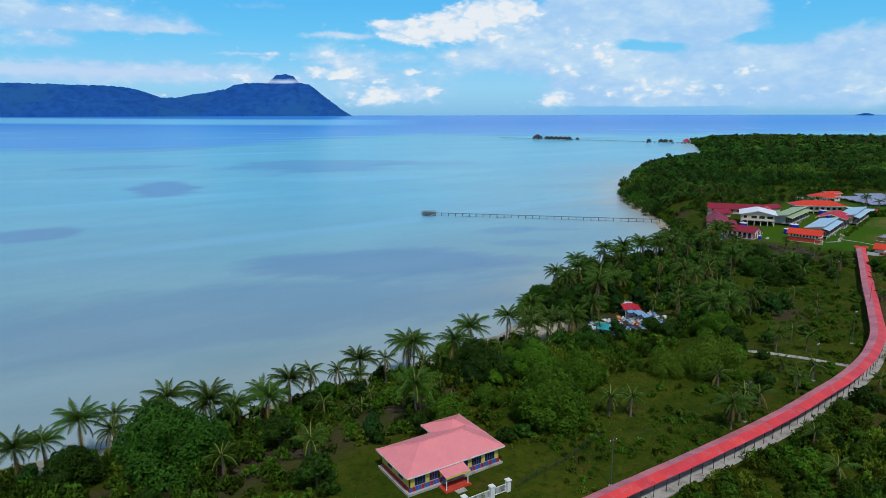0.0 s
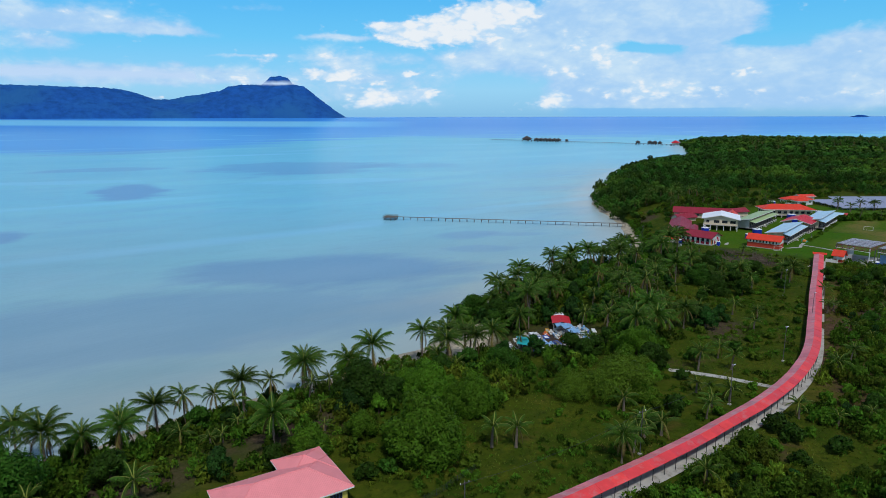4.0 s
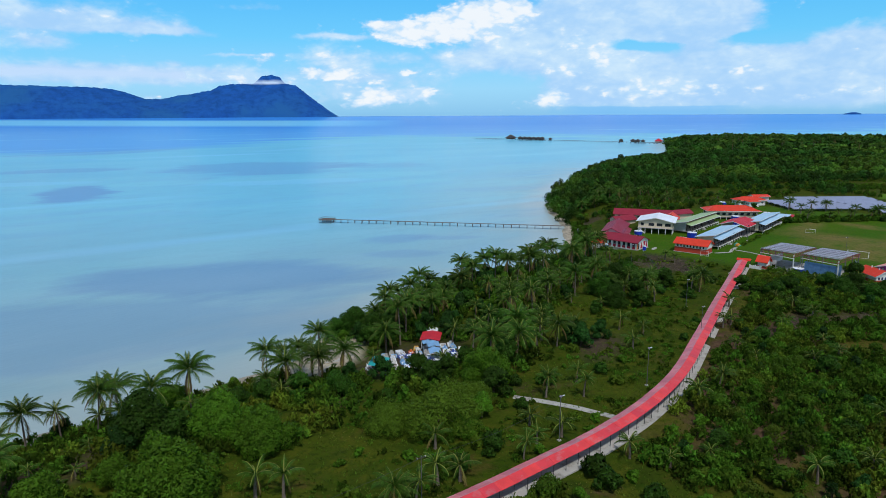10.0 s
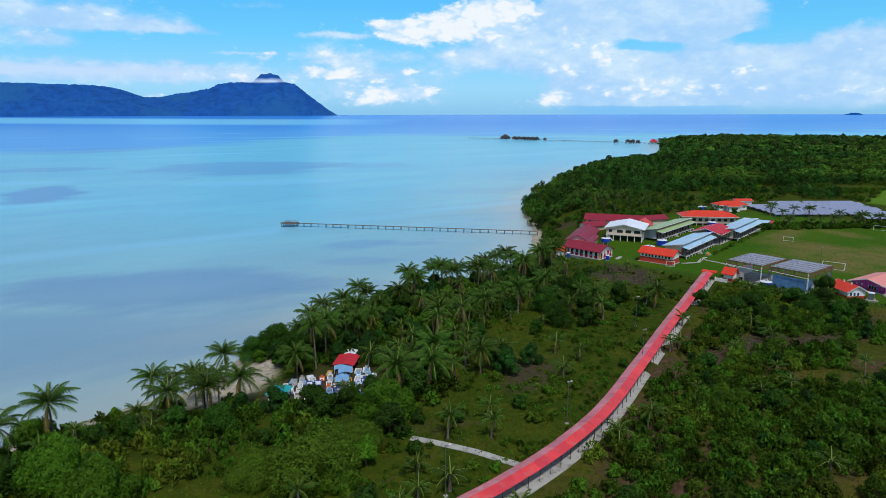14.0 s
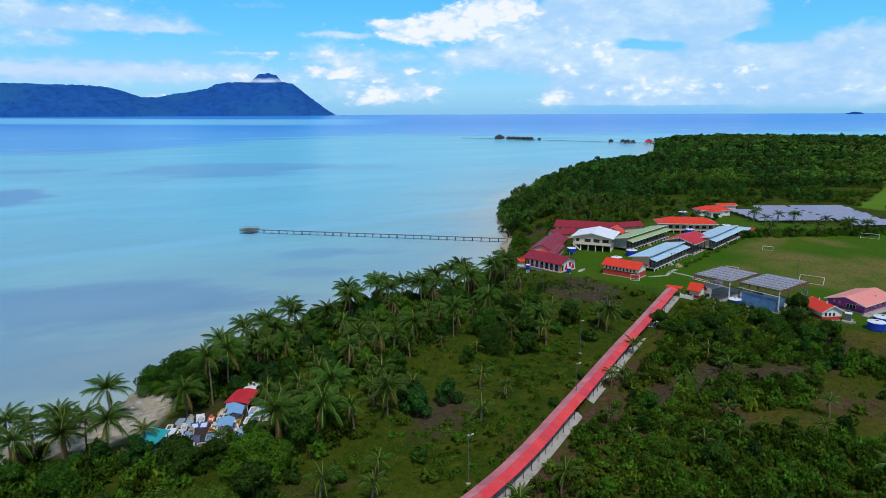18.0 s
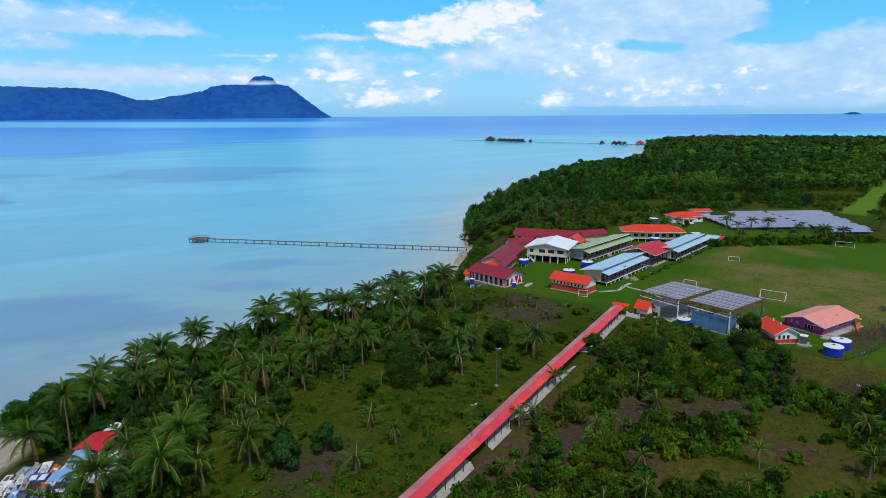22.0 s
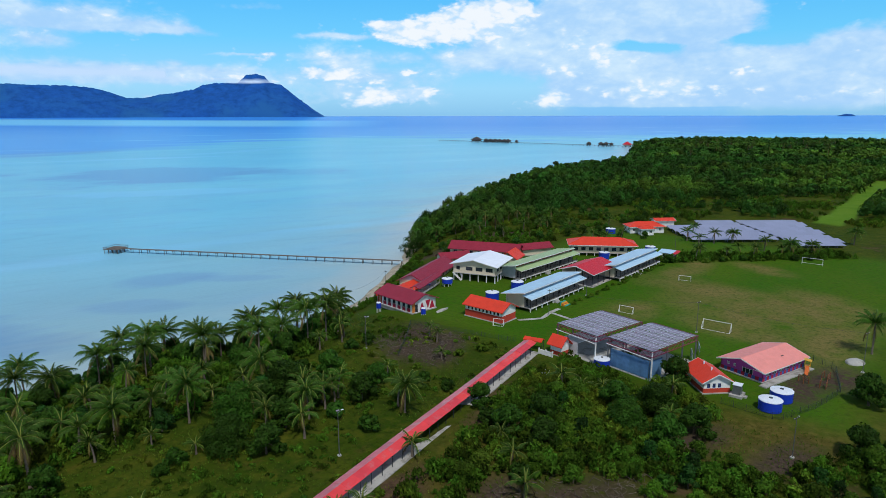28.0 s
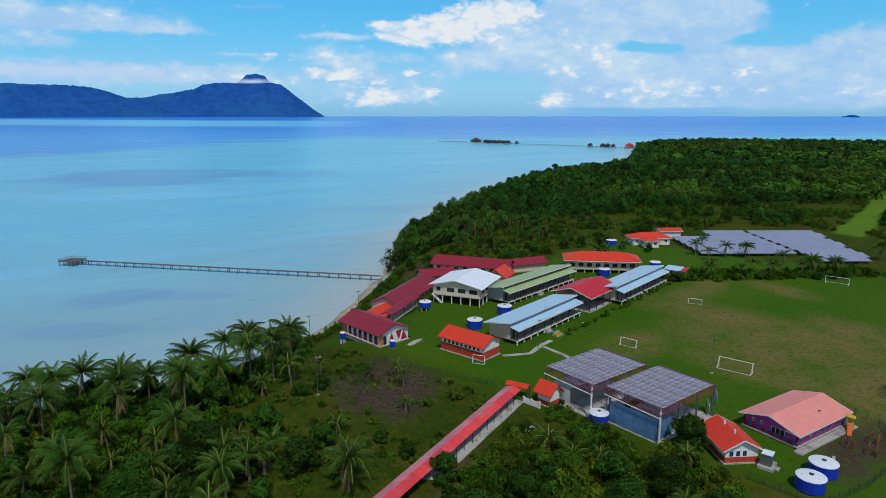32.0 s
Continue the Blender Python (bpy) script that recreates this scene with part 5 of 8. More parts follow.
# ---------------------------------------------------------------- solar canopies and solar farm
def canopy(cx, cy, ang, label, boarded):
    p = thing("solar_canopy", pose(cx, cy, 0.0, 0, 0, ang), label, "canopy", "solar canopies")
    L, W = 18.6, 12.6
    part("floor_slab", B(-L / 2, L / 2, -W / 2, W / 2, -0.3, 0.12), M_CONCRETE, p)
    lo, hi = 6.4, 7.6            # panels rise gently from the near side

    def top(y):
        return 7.2 + 0.0 * y
    for x in (-L / 2 + 0.3, -L / 6, L / 6, L / 2 - 0.3):
        for y in (-W / 2 + 0.3, W / 2 - 0.3):
            part("column", B(x - 0.13, x + 0.13, y - 0.13, y + 0.13, 0.12, 6.9), M_WHITE if x < -L / 3 and y < 0 else M_STEEL, p)
    for y in (-W / 2 + 0.1, W / 2 - 0.1):
        bm = bmesh.new()
        for z in (5.7, 6.85):
            box(bm, -L / 2, L / 2, y - 0.07, y + 0.07, z - 0.07, z + 0.07)
        for i in range(13):
            x = -L / 2 + i * L / 12
            tube(bm, (x, y, 5.7), (min(L / 2, x + L / 12), y, 6.85), 0.05, n=4)
        part("truss", bm, M_MAROONSTEEL, p)
    for x in (-L / 2 + 0.1, L / 2 - 0.1):
        bm = bmesh.new()
        for z in (5.7, 6.85):
            box(bm, x - 0.07, x + 0.07, -W / 2 + 0.2, W / 2 - 0.2, z - 0.07, z + 0.07)
        for i in range(8):
            y = -W / 2 + 0.2 + i * (W - 0.4) / 8
            tube(bm, (x, y, 5.7), (x, y + (W - 0.4) / 8, 6.85), 0.05, n=4)
        part("truss", bm, M_MAROONSTEEL, p)
    for i in range(7):
        x = -L / 2 + 0.6 + i * (L - 1.2) / 6
        part("purlin", B(x - 0.05, x + 0.05, -W / 2, W / 2, 6.93, 7.03), M_STEEL, p)
    # low sawtooth rows of panels, all on one shared mesh
    bm = B(-0.76, 0.76, -0.58, 0.58, -0.02, 0.02)
    first = part("solar_panel", bm, M_PANEL, p)
    rim = part("panel_frame", box(box(bmesh.new(), -0.78, 0.78, -0.615, -0.585, -0.03, 0.03), -0.78, -0.762, -0.58, 0.60, -0.03, 0.03), M_LID, p)
    nx, ny = 11, 10
    k = 0
    for j in range(ny):
        for i in range(nx):
            x = -L / 2 + 0.35 + (i + 0.5) * (L - 1.6) / nx
            y = -W / 2 + 0.1 + (j + 0.5) * (W - 0.2) / ny
            o = first if k == 0 else first.copy()
            if k:
                scene.collection.objects.link(o)
            f = rim if k == 0 else rim.copy()
            if k:
                scene.collection.objects.link(f)
            for ob in (o, f):
                ob.matrix_basis = pose(x, y, 7.18 + 0.05 * (i % 2), 0, 3.5, 0)
            k += 1
    if boarded:
        for i in range(6):
            x = -L / 2 + 0.35
            y = -W / 2 + 1.0 + i * 1.75
            part("hoarding_sheet", B(x - 0.04, x + 0.02, y, y + 1.72, 0.3, 4.6), M_BLUESHEET, p)
        for i in range(3):
            part("hoarding_sheet", B(-L / 2 + 0.5 + i * 1.6, -L / 2 + 2.08 + i * 1.6, -W / 2 + 0.9, -W / 2 + 0.95, 0.3, 4.4), M_BLUESHEET, p)
    else:
        part("low_wall", B(-L / 2 + 0.6, L / 2 - 0.6, W / 2 - 0.7, W / 2 - 0.5, 0.12, 3.2), M_WHITE, p)
        part("partition", B(-L / 2 + 1.5, -L / 2 + 1.66, 0.5, W / 2 - 0.9, 0.12, 3.2), M_WHITE, p)
    part("gutter", tube(bmesh.new(), (-L / 2 - 0.12, W / 2, 5.6), (-L / 2 - 0.12, -W / 2, 5.2), 0.09), M_WHITE, p)
    part("downpipe", tube(bmesh.new(), (-L / 2 - 0.12, -W / 2, 5.2), (-L / 2 - 0.12, -W / 2, 0.4), 0.09), M_WHITE, p)
    return p


M_BLUESHEET = mat("blue_hoarding", (0.10, 0.22, 0.40), 0.6, vary=0.25, scale=0.8, rib=("Y", 0.2, 0.02), objrand=0.15)
canopy(313.6, 122.6, 5.5, "steel canopy roofed with solar panels over an open hall", 0)
canopy(316.6, 108.4, 5.5, "steel canopy roofed with solar panels over blue hoarding", 1)


def solar_farm():
    p = thing("solar_farm", pose(453, 195, 0), "field of tilted blue-grey solar panel tables", "solar farm")
    base = sheet("solar_table", *table_mesh(), M_FARPANEL, p)
    k = 0
    for r in range(9):
        b = -10 + r * 7.4
        for c in range(19):
            a = c * 4.06 + (2.0 if c > 9 else 0.0)
            left, right = (0 if b < 40 else 20), 62 + 0.20 * (b + 10)
            if not left <= a <= right or (c <= 9 and b < -1):
                continue
            o = base if k == 0 else base.copy()
            if k:
                scene.collection.objects.link(o)
            o.matrix_basis = pose(0.848 * a + 0.53 * b, -0.53 * a + 0.848 * b, 1.7, 9, 0, -32)
            k += 1


def table_mesh():
    bm = B(-2.0, 2.0, -2.9, 2.9, -0.05, 0.05)
    for x in (-1.5, 1.5):
        for y in (-2.2, 2.2):
            box(bm, x - 0.06, x + 0.06, y - 0.06, y + 0.06, -2.4, -0.05)
    v = [tuple(q.co) for q in bm.verts]
    bm.verts.index_update()
    f = [[q.index for q in g.verts] for g in bm.faces]
    bm.free()
    return v, f


solar_farm()

# ---------------------------------------------------------------- covered walkway


def along(points, step):
    """Points every step metres along a line, with their headings."""
    out = []
    P = [Vector((*p, 0)) for p in points]
    left = 0.0
    for a, b in zip(P, P[1:]):
        d = (b - a).length
        s = left
        while s < d:
            out.append((a.lerp(b, s / d), (b - a).normalized()))
            s += step
        left = s - d
    return out


def smooth_line(points, n=3):
    for _ in range(n):
        new_pts = [points[0]]
        for a, b in zip(points, points[1:]):
            new_pts += [(0.75 * a[0] + 0.25 * b[0], 0.75 * a[1] + 0.25 * b[1]), (0.25 * a[0] + 0.75 * b[0], 0.25 * a[1] + 0.75 * b[1])]
        points = new_pts + [points[-1]]
    return points


def covered_walkway():
    p = thing("covered_walkway", pose(0, 0, 0), "long winding footpath under a red sheet-metal gabled roof on posts", "walkway")
    pts = along(smooth_line(WALK), 3.0)
    w, eave, ridge = 1.75, 2.55, 3.05
    n = len(pts) - 1
    for i in range(n):
        (a, da), (b, db) = pts[i], pts[i + 1]
        na, nb = Vector((-da.y, da.x, 0)), Vector((-db.y, db.x, 0))
        jz = 0.02 * math.sin(i * 2.3)
        up = Vector((0, 0, 1))
        for s in (-1, 1):
            q = [a + na * s * w + up * (eave + jz), b + nb * s * w + up * (eave + jz), b + up * (ridge + jz), a + up * (ridge + jz)]
            if s > 0:
                q = q[::-1]
            # the seaward slope takes the paler red sheet
            part("roof_sheet", slab(bmesh.new(), [tuple(v) for v in q], 0.05), M_WALKPALE if s > 0 else M_WALKROOF, p)
            c = a + na * s * (w - 0.3)
            part("post", tube(bmesh.new(), (c.x, c.y, -0.4), (c.x, c.y, eave + 0.05), 0.06, n=6), M_DARKSTEEL, p)
        q = [a - na * 2.55 + up * 0.12, b - nb * 2.55 + up * 0.12, b + nb * 1.3 + up * 0.12, a + na * 1.3 + up * 0.12]
        part("paving_slab", slab(bmesh.new(), [tuple(v) for v in q], 0.5), M_CONCRETE, p)
        bm = bmesh.new()
        for s in (-1, 1):
            c, d = a + na * s * (w - 0.3), b + nb * s * (w - 0.3)
            tube(bm, (c.x, c.y, eave - 0.05), (d.x, d.y, eave - 0.05), 0.04, n=4)
        part("eave_beam", bm, M_DARKSTEEL, p)
    # cross roof at the school end
    g = thing("walkway_porch", pose(299.6, 131.6, 0.0, 0, 0, -62), "short cross porch with orange-red roof at the walkway's end", "porch")
    gable_roof(g, 4.4, 1.8, 2.75, 0.35, 0.3, M_ORANGE, M_ORANGE)
    for x in (-2.3, 2.3):
        for y in (-0.8, 0.8):
            part("post", B(x - 0.06, x + 0.06, y - 0.06, y + 0.06, -0.2, 2.65), M_DARKSTEEL, g)


covered_walkway()


def strip(name, points, width, z, material, label, category, kind=""):
    """A flat path of slabs along a line, each slab a part."""
    p = thing(name, pose(0, 0, 0), label, category, kind=kind)
    pts = along(points, 2.4)
    for (a, da), (b, db) in zip(pts, pts[1:]):
        na, nb = Vector((-da.y, da.x, 0)) * width / 2, Vector((-db.y, db.x, 0)) * width / 2
        za, zb = gz(a.x, a.y) + z, gz(b.x, b.y) + z
        b2 = b - (b - a) * 0.015
        q = [(*(a - na).xy, za), (*(b2 - nb).xy, zb), (*(b2 + nb).xy, zb), (*(a + na).xy, za)]
        part("paving_slab", slab(bmesh.new(), q, 0.35), material, p)


strip("beach_path", [(152.5, 88.5), (156, 83.5), (160, 77.5), (163.5, 70.5), (165, 67.5)], 1.7, 0.07, M_CONCRETE, "pale concrete footpath through the grass", "path")
strip("school_path", [(311.1, 152.0), (318.0, 149.4), (324.1, 152.5), (331.0, 154.4)], 1.3, 0.06, M_CONCRETE, "concrete path to the classroom block", "path")
strip("school_path", [(324.1, 151.4), (324.5, 144.3), (323.0, 134.0)], 1.1, 0.06, M_CONCRETE, "concrete path to the solar canopy", "path")


# ---------------------------------------------------------------- pier
def pier():
    a, b = Vector((231.5, 366.5, 0)), Vector((335.5, 266.0, 0))
    d = (b - a).normalized()
    ang = math.degrees(math.atan2(d.y, d.x))
    length = (b - a).length
    p = thing("pier", Matrix.Translation((a.x, a.y, SEA)) @ pose(0, 0, 0, 0, 0, ang), "long grey timber pier on posts with a platform at its head", "pier")
    n = int(length / 4.6)
    for i in range(n + 1):
        x = i * length / n
        for y in (-0.8, 0.8):
            part("post", tube(bmesh.new(), (x, y, -3.5), (x, y, 2.0), 0.13, n=6), M_TIMBER, p)
        part("cross_beam", B(x - 0.1, x + 0.1, -1.15, 1.15, 1.75, 1.95), M_TIMBER, p)
    for i in range(int(length / 2.4)):
        x = i * 2.4
        part("deck_board", B(x, x + 2.37, -1.05, 1.05, 1.96 + 0.015 * math.sin(i * 1.7), 2.06 + 0.015 * math.sin(i * 1.7)), M_TIMBER, p)
    bm = bmesh.new()
    for y in (-1.0, 1.0):
        box(bm, 0, length, y - 0.04, y + 0.04, 2.75, 2.83)
    for i in range(0, n + 1):
        for y in (-1.0, 1.0):
            box(bm, i * length / n - 0.04, i * length / n + 0.04, y - 0.04, y + 0.04, 2.06, 2.75)
    # landing platform at the head
    part("platform", B(-8.5, 0.0, -4.5, 4.0, 1.95, 2.15), M_TIMBER, p)
    for x in (-8.0, -5.5, -3.0, -0.5):
        for y in (-4.1, -1.4, 1.2, 3.7):
            part("post", tube(bmesh.new(), (x, y, -3.5), (x, y, 1.95), 0.15, n=6), M_TIMBER, p)
    bm.free()
    bm = bmesh.new()
    for z in (2.7, 3.05):
        for y in (-4.4, 3.9):
            box(bm, -8.4, -0.1, y - 0.05, y + 0.05, z - 0.05, z + 0.05)
        box(bm, -8.4, -8.3, -4.35, 3.85, z - 0.05, z + 0.05)
    part("platform_rail", bm, M_TIMBER, p)


pier()


def resort():
    """Water bungalows on a long far pier."""
    def far(u, v):
        # u along the far pier towards the land
        return (1071.0 + u * 0.3275, 1396.0 - u * 1.0337)
    p = thing("far_pier", pose(0, 0, SEA), "distant boardwalk on posts far out over the reef", "pier")
    x0, y0 = far(0, 0)
    ang = math.degrees(math.atan2(-0.9533, 0.3020))
    part("deck", box(bmesh.new(), 0, 514, -1.0, 1.0, 2.6, 3.1, Matrix.Translation((x0, y0, 0)) @ pose(0, 0, 0, 0, 0, ang)), M_DARKTIMBER, p)
    for i in range(58):
        x, y = far(i * 8, 0)
        part("post", B(x - 0.35, x + 0.35, y - 0.35, y + 0.35, -3, 2.6), M_DARKTIMBER, p)
    for k, (u, s) in enumerate([(107.0, 1.9), (133.0, 1.0), (145.0, 1.0), (157.0, 1.0), (169.0, 1.0), (181.0, 1.0), (191.0, 1.0), (212.0, 0.6), (379.0, 0.8), (405.0, 0.9), (415.0, 0.9), (426.0, 0.7), (458.0, 1.35)]):
        x, y = far(u, 0)
        h = thing("water_bungalow", pose(x, y, SEA, 0, 0, ang), "stilted water bungalow with thatched hip roof" if u < 445 else "stilted water house with red hip roof", "bungalow", "water bungalows")
        r = M_DARKTIMBER if u < 445 else M_RED
        part("floor", B(-5.2 * s, 5.2 * s, -5 * s, 5 * s, 2.7, 3.2), M_DARKTIMBER, h)
        part("wall", B(-4.2 * s, 4.2 * s, -4 * s, 4 * s, 3.2, 6.2), M_TIMBER if u < 445 else M_CREAM, h)
        hip_roof(h, -5.8 * s, 5.8 * s, -5.4 * s, 5.4 * s, 6.2, 0.75, r, r)
        for i in (-1, 1):
            for j in (-1, 1):
                part("post", B(4.5 * s * i - 0.4, 4.5 * s * i + 0.4, 4.2 * s * j - 0.4, 4.2 * s * j + 0.4, -3, 2.7), M_DARKTIMBER, h)


resort()


# ---------------------------------------------------------------- far island with its hills
def far_island():
    # aerial haze is put into this blue base colour, islets included
    M = mat("forest_painted_hazy_blue", (0.013, 0.085, 0.320), 0.9, vary=0.30, scale=0.02, spec=0.05, second=(0.018, 0.105, 0.30), second_scale=0.0025, second_amount=0.4)
    R = 4860.0
    FOOT = SEA + 42.7

    def skyline(a):
        """Height in metres against the bearing (degrees to the right of the axis)."""
        knots = [(-60, 170), (-40, 196), (-33, 200), (-28, 194), (-26.6, 184), (-25.3, 158), (-24.2, 122), (-23.2, 124), (-22, 140), (-20.3, 165), (-19.2, 182), (-18.5, 212), (-17.5, 222), (-15.8, 226), (-15.2, 272),
                 (-14.3, 286), (-13.7, 270), (-13.3, 230), (-12.4, 215), (-11.8, 180), (-10.9, 116), (-9.9, 57), (-9.2, 20), (-8.8, 0)]
        return np.interp(a - 0.05, [k[0] for k in knots], [k[1] for k in knots])
    az = np.linspace(-60, -8.75, 640)
    depth = np.linspace(0, 1, 26)
    verts, rng_ = [], random.Random(5)
    for a in az:
        hgt = skyline(a) * 1.045
        for d in depth:
            r = R - 330 + 330 * d * 1.0
            b = AHEAD - radians(a)
            rise = (d ** 0.75) if d < 1 else 1
            bumpy = 5 * noise.noise((a * 0.9, d * 5, 0)) + 4 * noise.noise((a * 3.1, d * 14, 5)) + 4.5 * noise.noise((a * 11, d * 34, 2))
            z = FOOT + hgt * rise + bumpy * min(1, hgt / 60) * (0.25 + 0.75 * min(1, d * 3))
            verts.append((130 + r * math.cos(b), 10 + r * math.sin(b), max(FOOT - 2, z) if d > 0 else FOOT - 4))
    n = len(depth)
    faces = [(i * n + j, (i + 1) * n + j, (i + 1) * n + j + 1, i * n + j + 1) for i in range(len(az) - 1) for j in range(n - 1)]
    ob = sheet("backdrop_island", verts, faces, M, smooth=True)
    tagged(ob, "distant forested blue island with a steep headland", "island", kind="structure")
    # small dark islet on the horizon and a faint far coast
    for a, w, h in ((32.55, 42, 13), (32.1, 20, 6)):
        b = AHEAD - radians(a)
        bm = bmesh.new()
        bmesh.ops.create_uvsphere(bm, u_segments=24, v_segments=10, radius=1)
        for v in bm.verts:
            v.co = Vector((v.co.x * w * 0.3, v.co.y * w, max(-0.1, v.co.z) * h + 2 * noise.noise(v.co * 4)))
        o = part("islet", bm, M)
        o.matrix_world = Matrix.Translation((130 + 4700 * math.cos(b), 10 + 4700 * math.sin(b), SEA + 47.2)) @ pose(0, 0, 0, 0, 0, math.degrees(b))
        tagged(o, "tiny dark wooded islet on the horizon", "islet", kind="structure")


far_island()

# ---------------------------------------------------------------- palms and trees
def palm_mesh(seed, height, fronds, length, old=3):
    """Trunk, green crown and yellowed hanging fronds of one coconut palm, as vertex and face lists."""
    r = random.Random(seed)
    lean = Vector((r.uniform(-1, 1), r.uniform(-1, 1), 0)) * 0.10 * height
    bm = bmesh.new()
    prev, k = None, 7
    for i in range(9):
        f = i / 8
        c = lean * f * f + Vector((0, 0, height * f - (0.6 if i == 0 else 0)))
        rad = 0.24 - 0.11 * f + (0.10 if i == 0 else 0)
        ring = [bm.verts.new(c + Vector((rad * math.cos(j * 2 * math.pi / k), rad * math.sin(j * 2 * math.pi / k), 0))) for j in range(k)]
        if prev:
            for j in range(k):
                bm.faces.new((prev[j], prev[(j + 1) % k], ring[(j + 1) % k], ring[j]))
        prev = ring
    top = lean + Vector((0, 0, height))
    out = [[], []]
    ribs = ([], [])
    for n in range(fronds + old):
        ag = n >= fronds
        verts, faces = out[1 if ag else 0] if out[1 if ag else 0] else ([], [])
        out[1 if ag else 0] = (verts, faces)
        a = n * 2.399 + r.uniform(-0.3, 0.3)
        f = n / max(1, fronds - 1)
        pitch = radians(84 - 84 * f + r.uniform(-8, 8)) if not ag else radians(-35 - r.uniform(0, 30))
        ln = length * r.uniform(0.85, 1.1) * (0.75 + 0.25 * min(1, f * 3))
        droop = r.uniform(1.0, 1.7) * (0.9 if not ag else 0.6)
        h = Vector((math.cos(a), math.sin(a), 0))
        side = Vector((-h.y, h.x, 0))
        p, ang, steps = top + h * 0.12, pitch, 8
        pts = []
        for s in range(steps + 1):
            pts.append((p.copy(), ang))
            p = p + (h * math.cos(ang) + Vector((0, 0, 1)) * math.sin(ang)) * ln / steps
            ang -= droop * (0.5 + s / steps) / steps * 1.3
        for s in range(steps):
            (p0, a0), (p1, a1) = pts[s], pts[s + 1]
            w = 0.075 * (1 - s / steps) + 0.015
            i = len(ribs[0])
            lift = Vector((0, 0, 0.03))
            ribs[0].extend([p0 - side * w + lift, p0 + side * w + lift, p1 + side * w * 0.9 + lift, p1 - side * w * 0.9 + lift])
            ribs[1].append((i, i + 1, i + 2, i + 3))
        m = 32
        for s in range(m):
            f2 = 0.10 + 0.90 * s / (m - 1)
            q = f2 * steps
            i0 = min(steps - 1, int(q))
            base = pts[i0][0].lerp(pts[i0 + 1][0], q - i0)
            ang = pts[i0][1]
            fwd = h * math.cos(ang) + Vector((0, 0, 1)) * math.sin(ang)
            ll = ln * 0.25 * math.sin(math.pi * (0.12 + 0.80 * f2)) * r.uniform(0.8, 1.15)
            for sg in (-1, 1):
                d = (side * sg * 0.75 + fwd * 0.50 - Vector((0, 0, 1)) * (0.45 + 0.45 * f2 + r.uniform(0, 0.5))).normalized()
                w = fwd * ln * 0.0155
                i = len(verts)
                verts += [base - w, base + w, base + d * ll]
                faces.append((i, i + 1, i + 2))
    return bm, out, ribs


def make_palm(seed, height, fronds, length, old, label):
    p = thing("palm_tree", pose(0, 0, -60), label, "palm")
    bm, out, ribs = palm_mesh(seed, height, fronds, length, old)
    part("trunk", bm, M_TRUNK, p)
    sheet("crown", [tuple(v) for v in out[0][0]], out[0][1], M_FROND, p)
    sheet("rib_of_fronds", [tuple(v) for v in ribs[0]], ribs[1], M_MIDRIB, p)
    if old:
        o = sheet("dry_fronds", [tuple(v) for v in out[1][0]], out[1][1], M_FRONDOLD, p)
        o["label"] = "yellowed hanging fronds"
    return p


def leaf_cloud(r, centres, count, size, droop=0.2, inner=0.78, tumble=0.42):
    """Folded leaf sprays over the lobes (x, y, z, rx, ry, rz) of a crown, as vertex and face lists."""
    C = np.array(centres, float)
    g = np.random.RandomState(r)
    area = C[:, 3] * C[:, 4] + C[:, 5] * (C[:, 3] + C[:, 4])
    pick = g.choice(len(C), count, p=area / area.sum())
    d = g.normal(size=(count, 3))
    d[:, 2] = d[:, 2] * 0.9 + 0.25
    d /= np.linalg.norm(d, axis=1)[:, None]
    rad = g.uniform(inner, 1.06, count)[:, None]
    lump = 1 + 0.16 * np.sin(d[:, :1] * 7 + pick[:, None]) * np.cos(d[:, 1:2] * 6 + 2 * pick[:, None])
    P = C[pick, :3] + d * C[pick, 3:] * rad * lump
    # each spray lies roughly along the crown's skin
    t = np.cross(d, g.normal(size=(count, 3)))
    t /= np.linalg.norm(t, axis=1)[:, None] + 1e-9
    n = d + tumble * g.normal(size=(count, 3))
    n /= np.linalg.norm(n, axis=1)[:, None]
    u = np.cross(n, t)
    u /= np.linalg.norm(u, axis=1)[:, None] + 1e-9
    t = np.cross(u, n)
    s = (size * g.uniform(0.55, 1.35, count))[:, None]
    down = np.array([0, 0, -droop]) * s
    V = np.stack([P - u * s * 0.55 - t * s * 0.30, P - u * s * 0.45 + t * s * 0.42, P + u * s * 0.75 + down + n * s * 0.08], 1).reshape(-1, 3)
    return V, np.arange(count * 3).reshape(-1, 3)


def raw_sheet(name, V, F, material, parent=None):
    me = bpy.data.meshes.new(name)
    me.vertices.add(len(V))
    me.vertices.foreach_set("co", np.asarray(V, np.float32).ravel())
    F = np.asarray(F, np.int32)
    me.loops.add(F.size)
    me.loops.foreach_set("vertex_index", F.ravel())
    me.polygons.add(len(F))
    me.polygons.foreach_set("loop_start", np.arange(0, F.size, F.shape[1], dtype=np.int32))
    me.polygons.foreach_set("loop_total", np.full(len(F), F.shape[1], np.int32))
    me.update(calc_edges=True)
    me.materials.append(material)
    ob = new(name, me)
    ob.parent = parent
    return ob


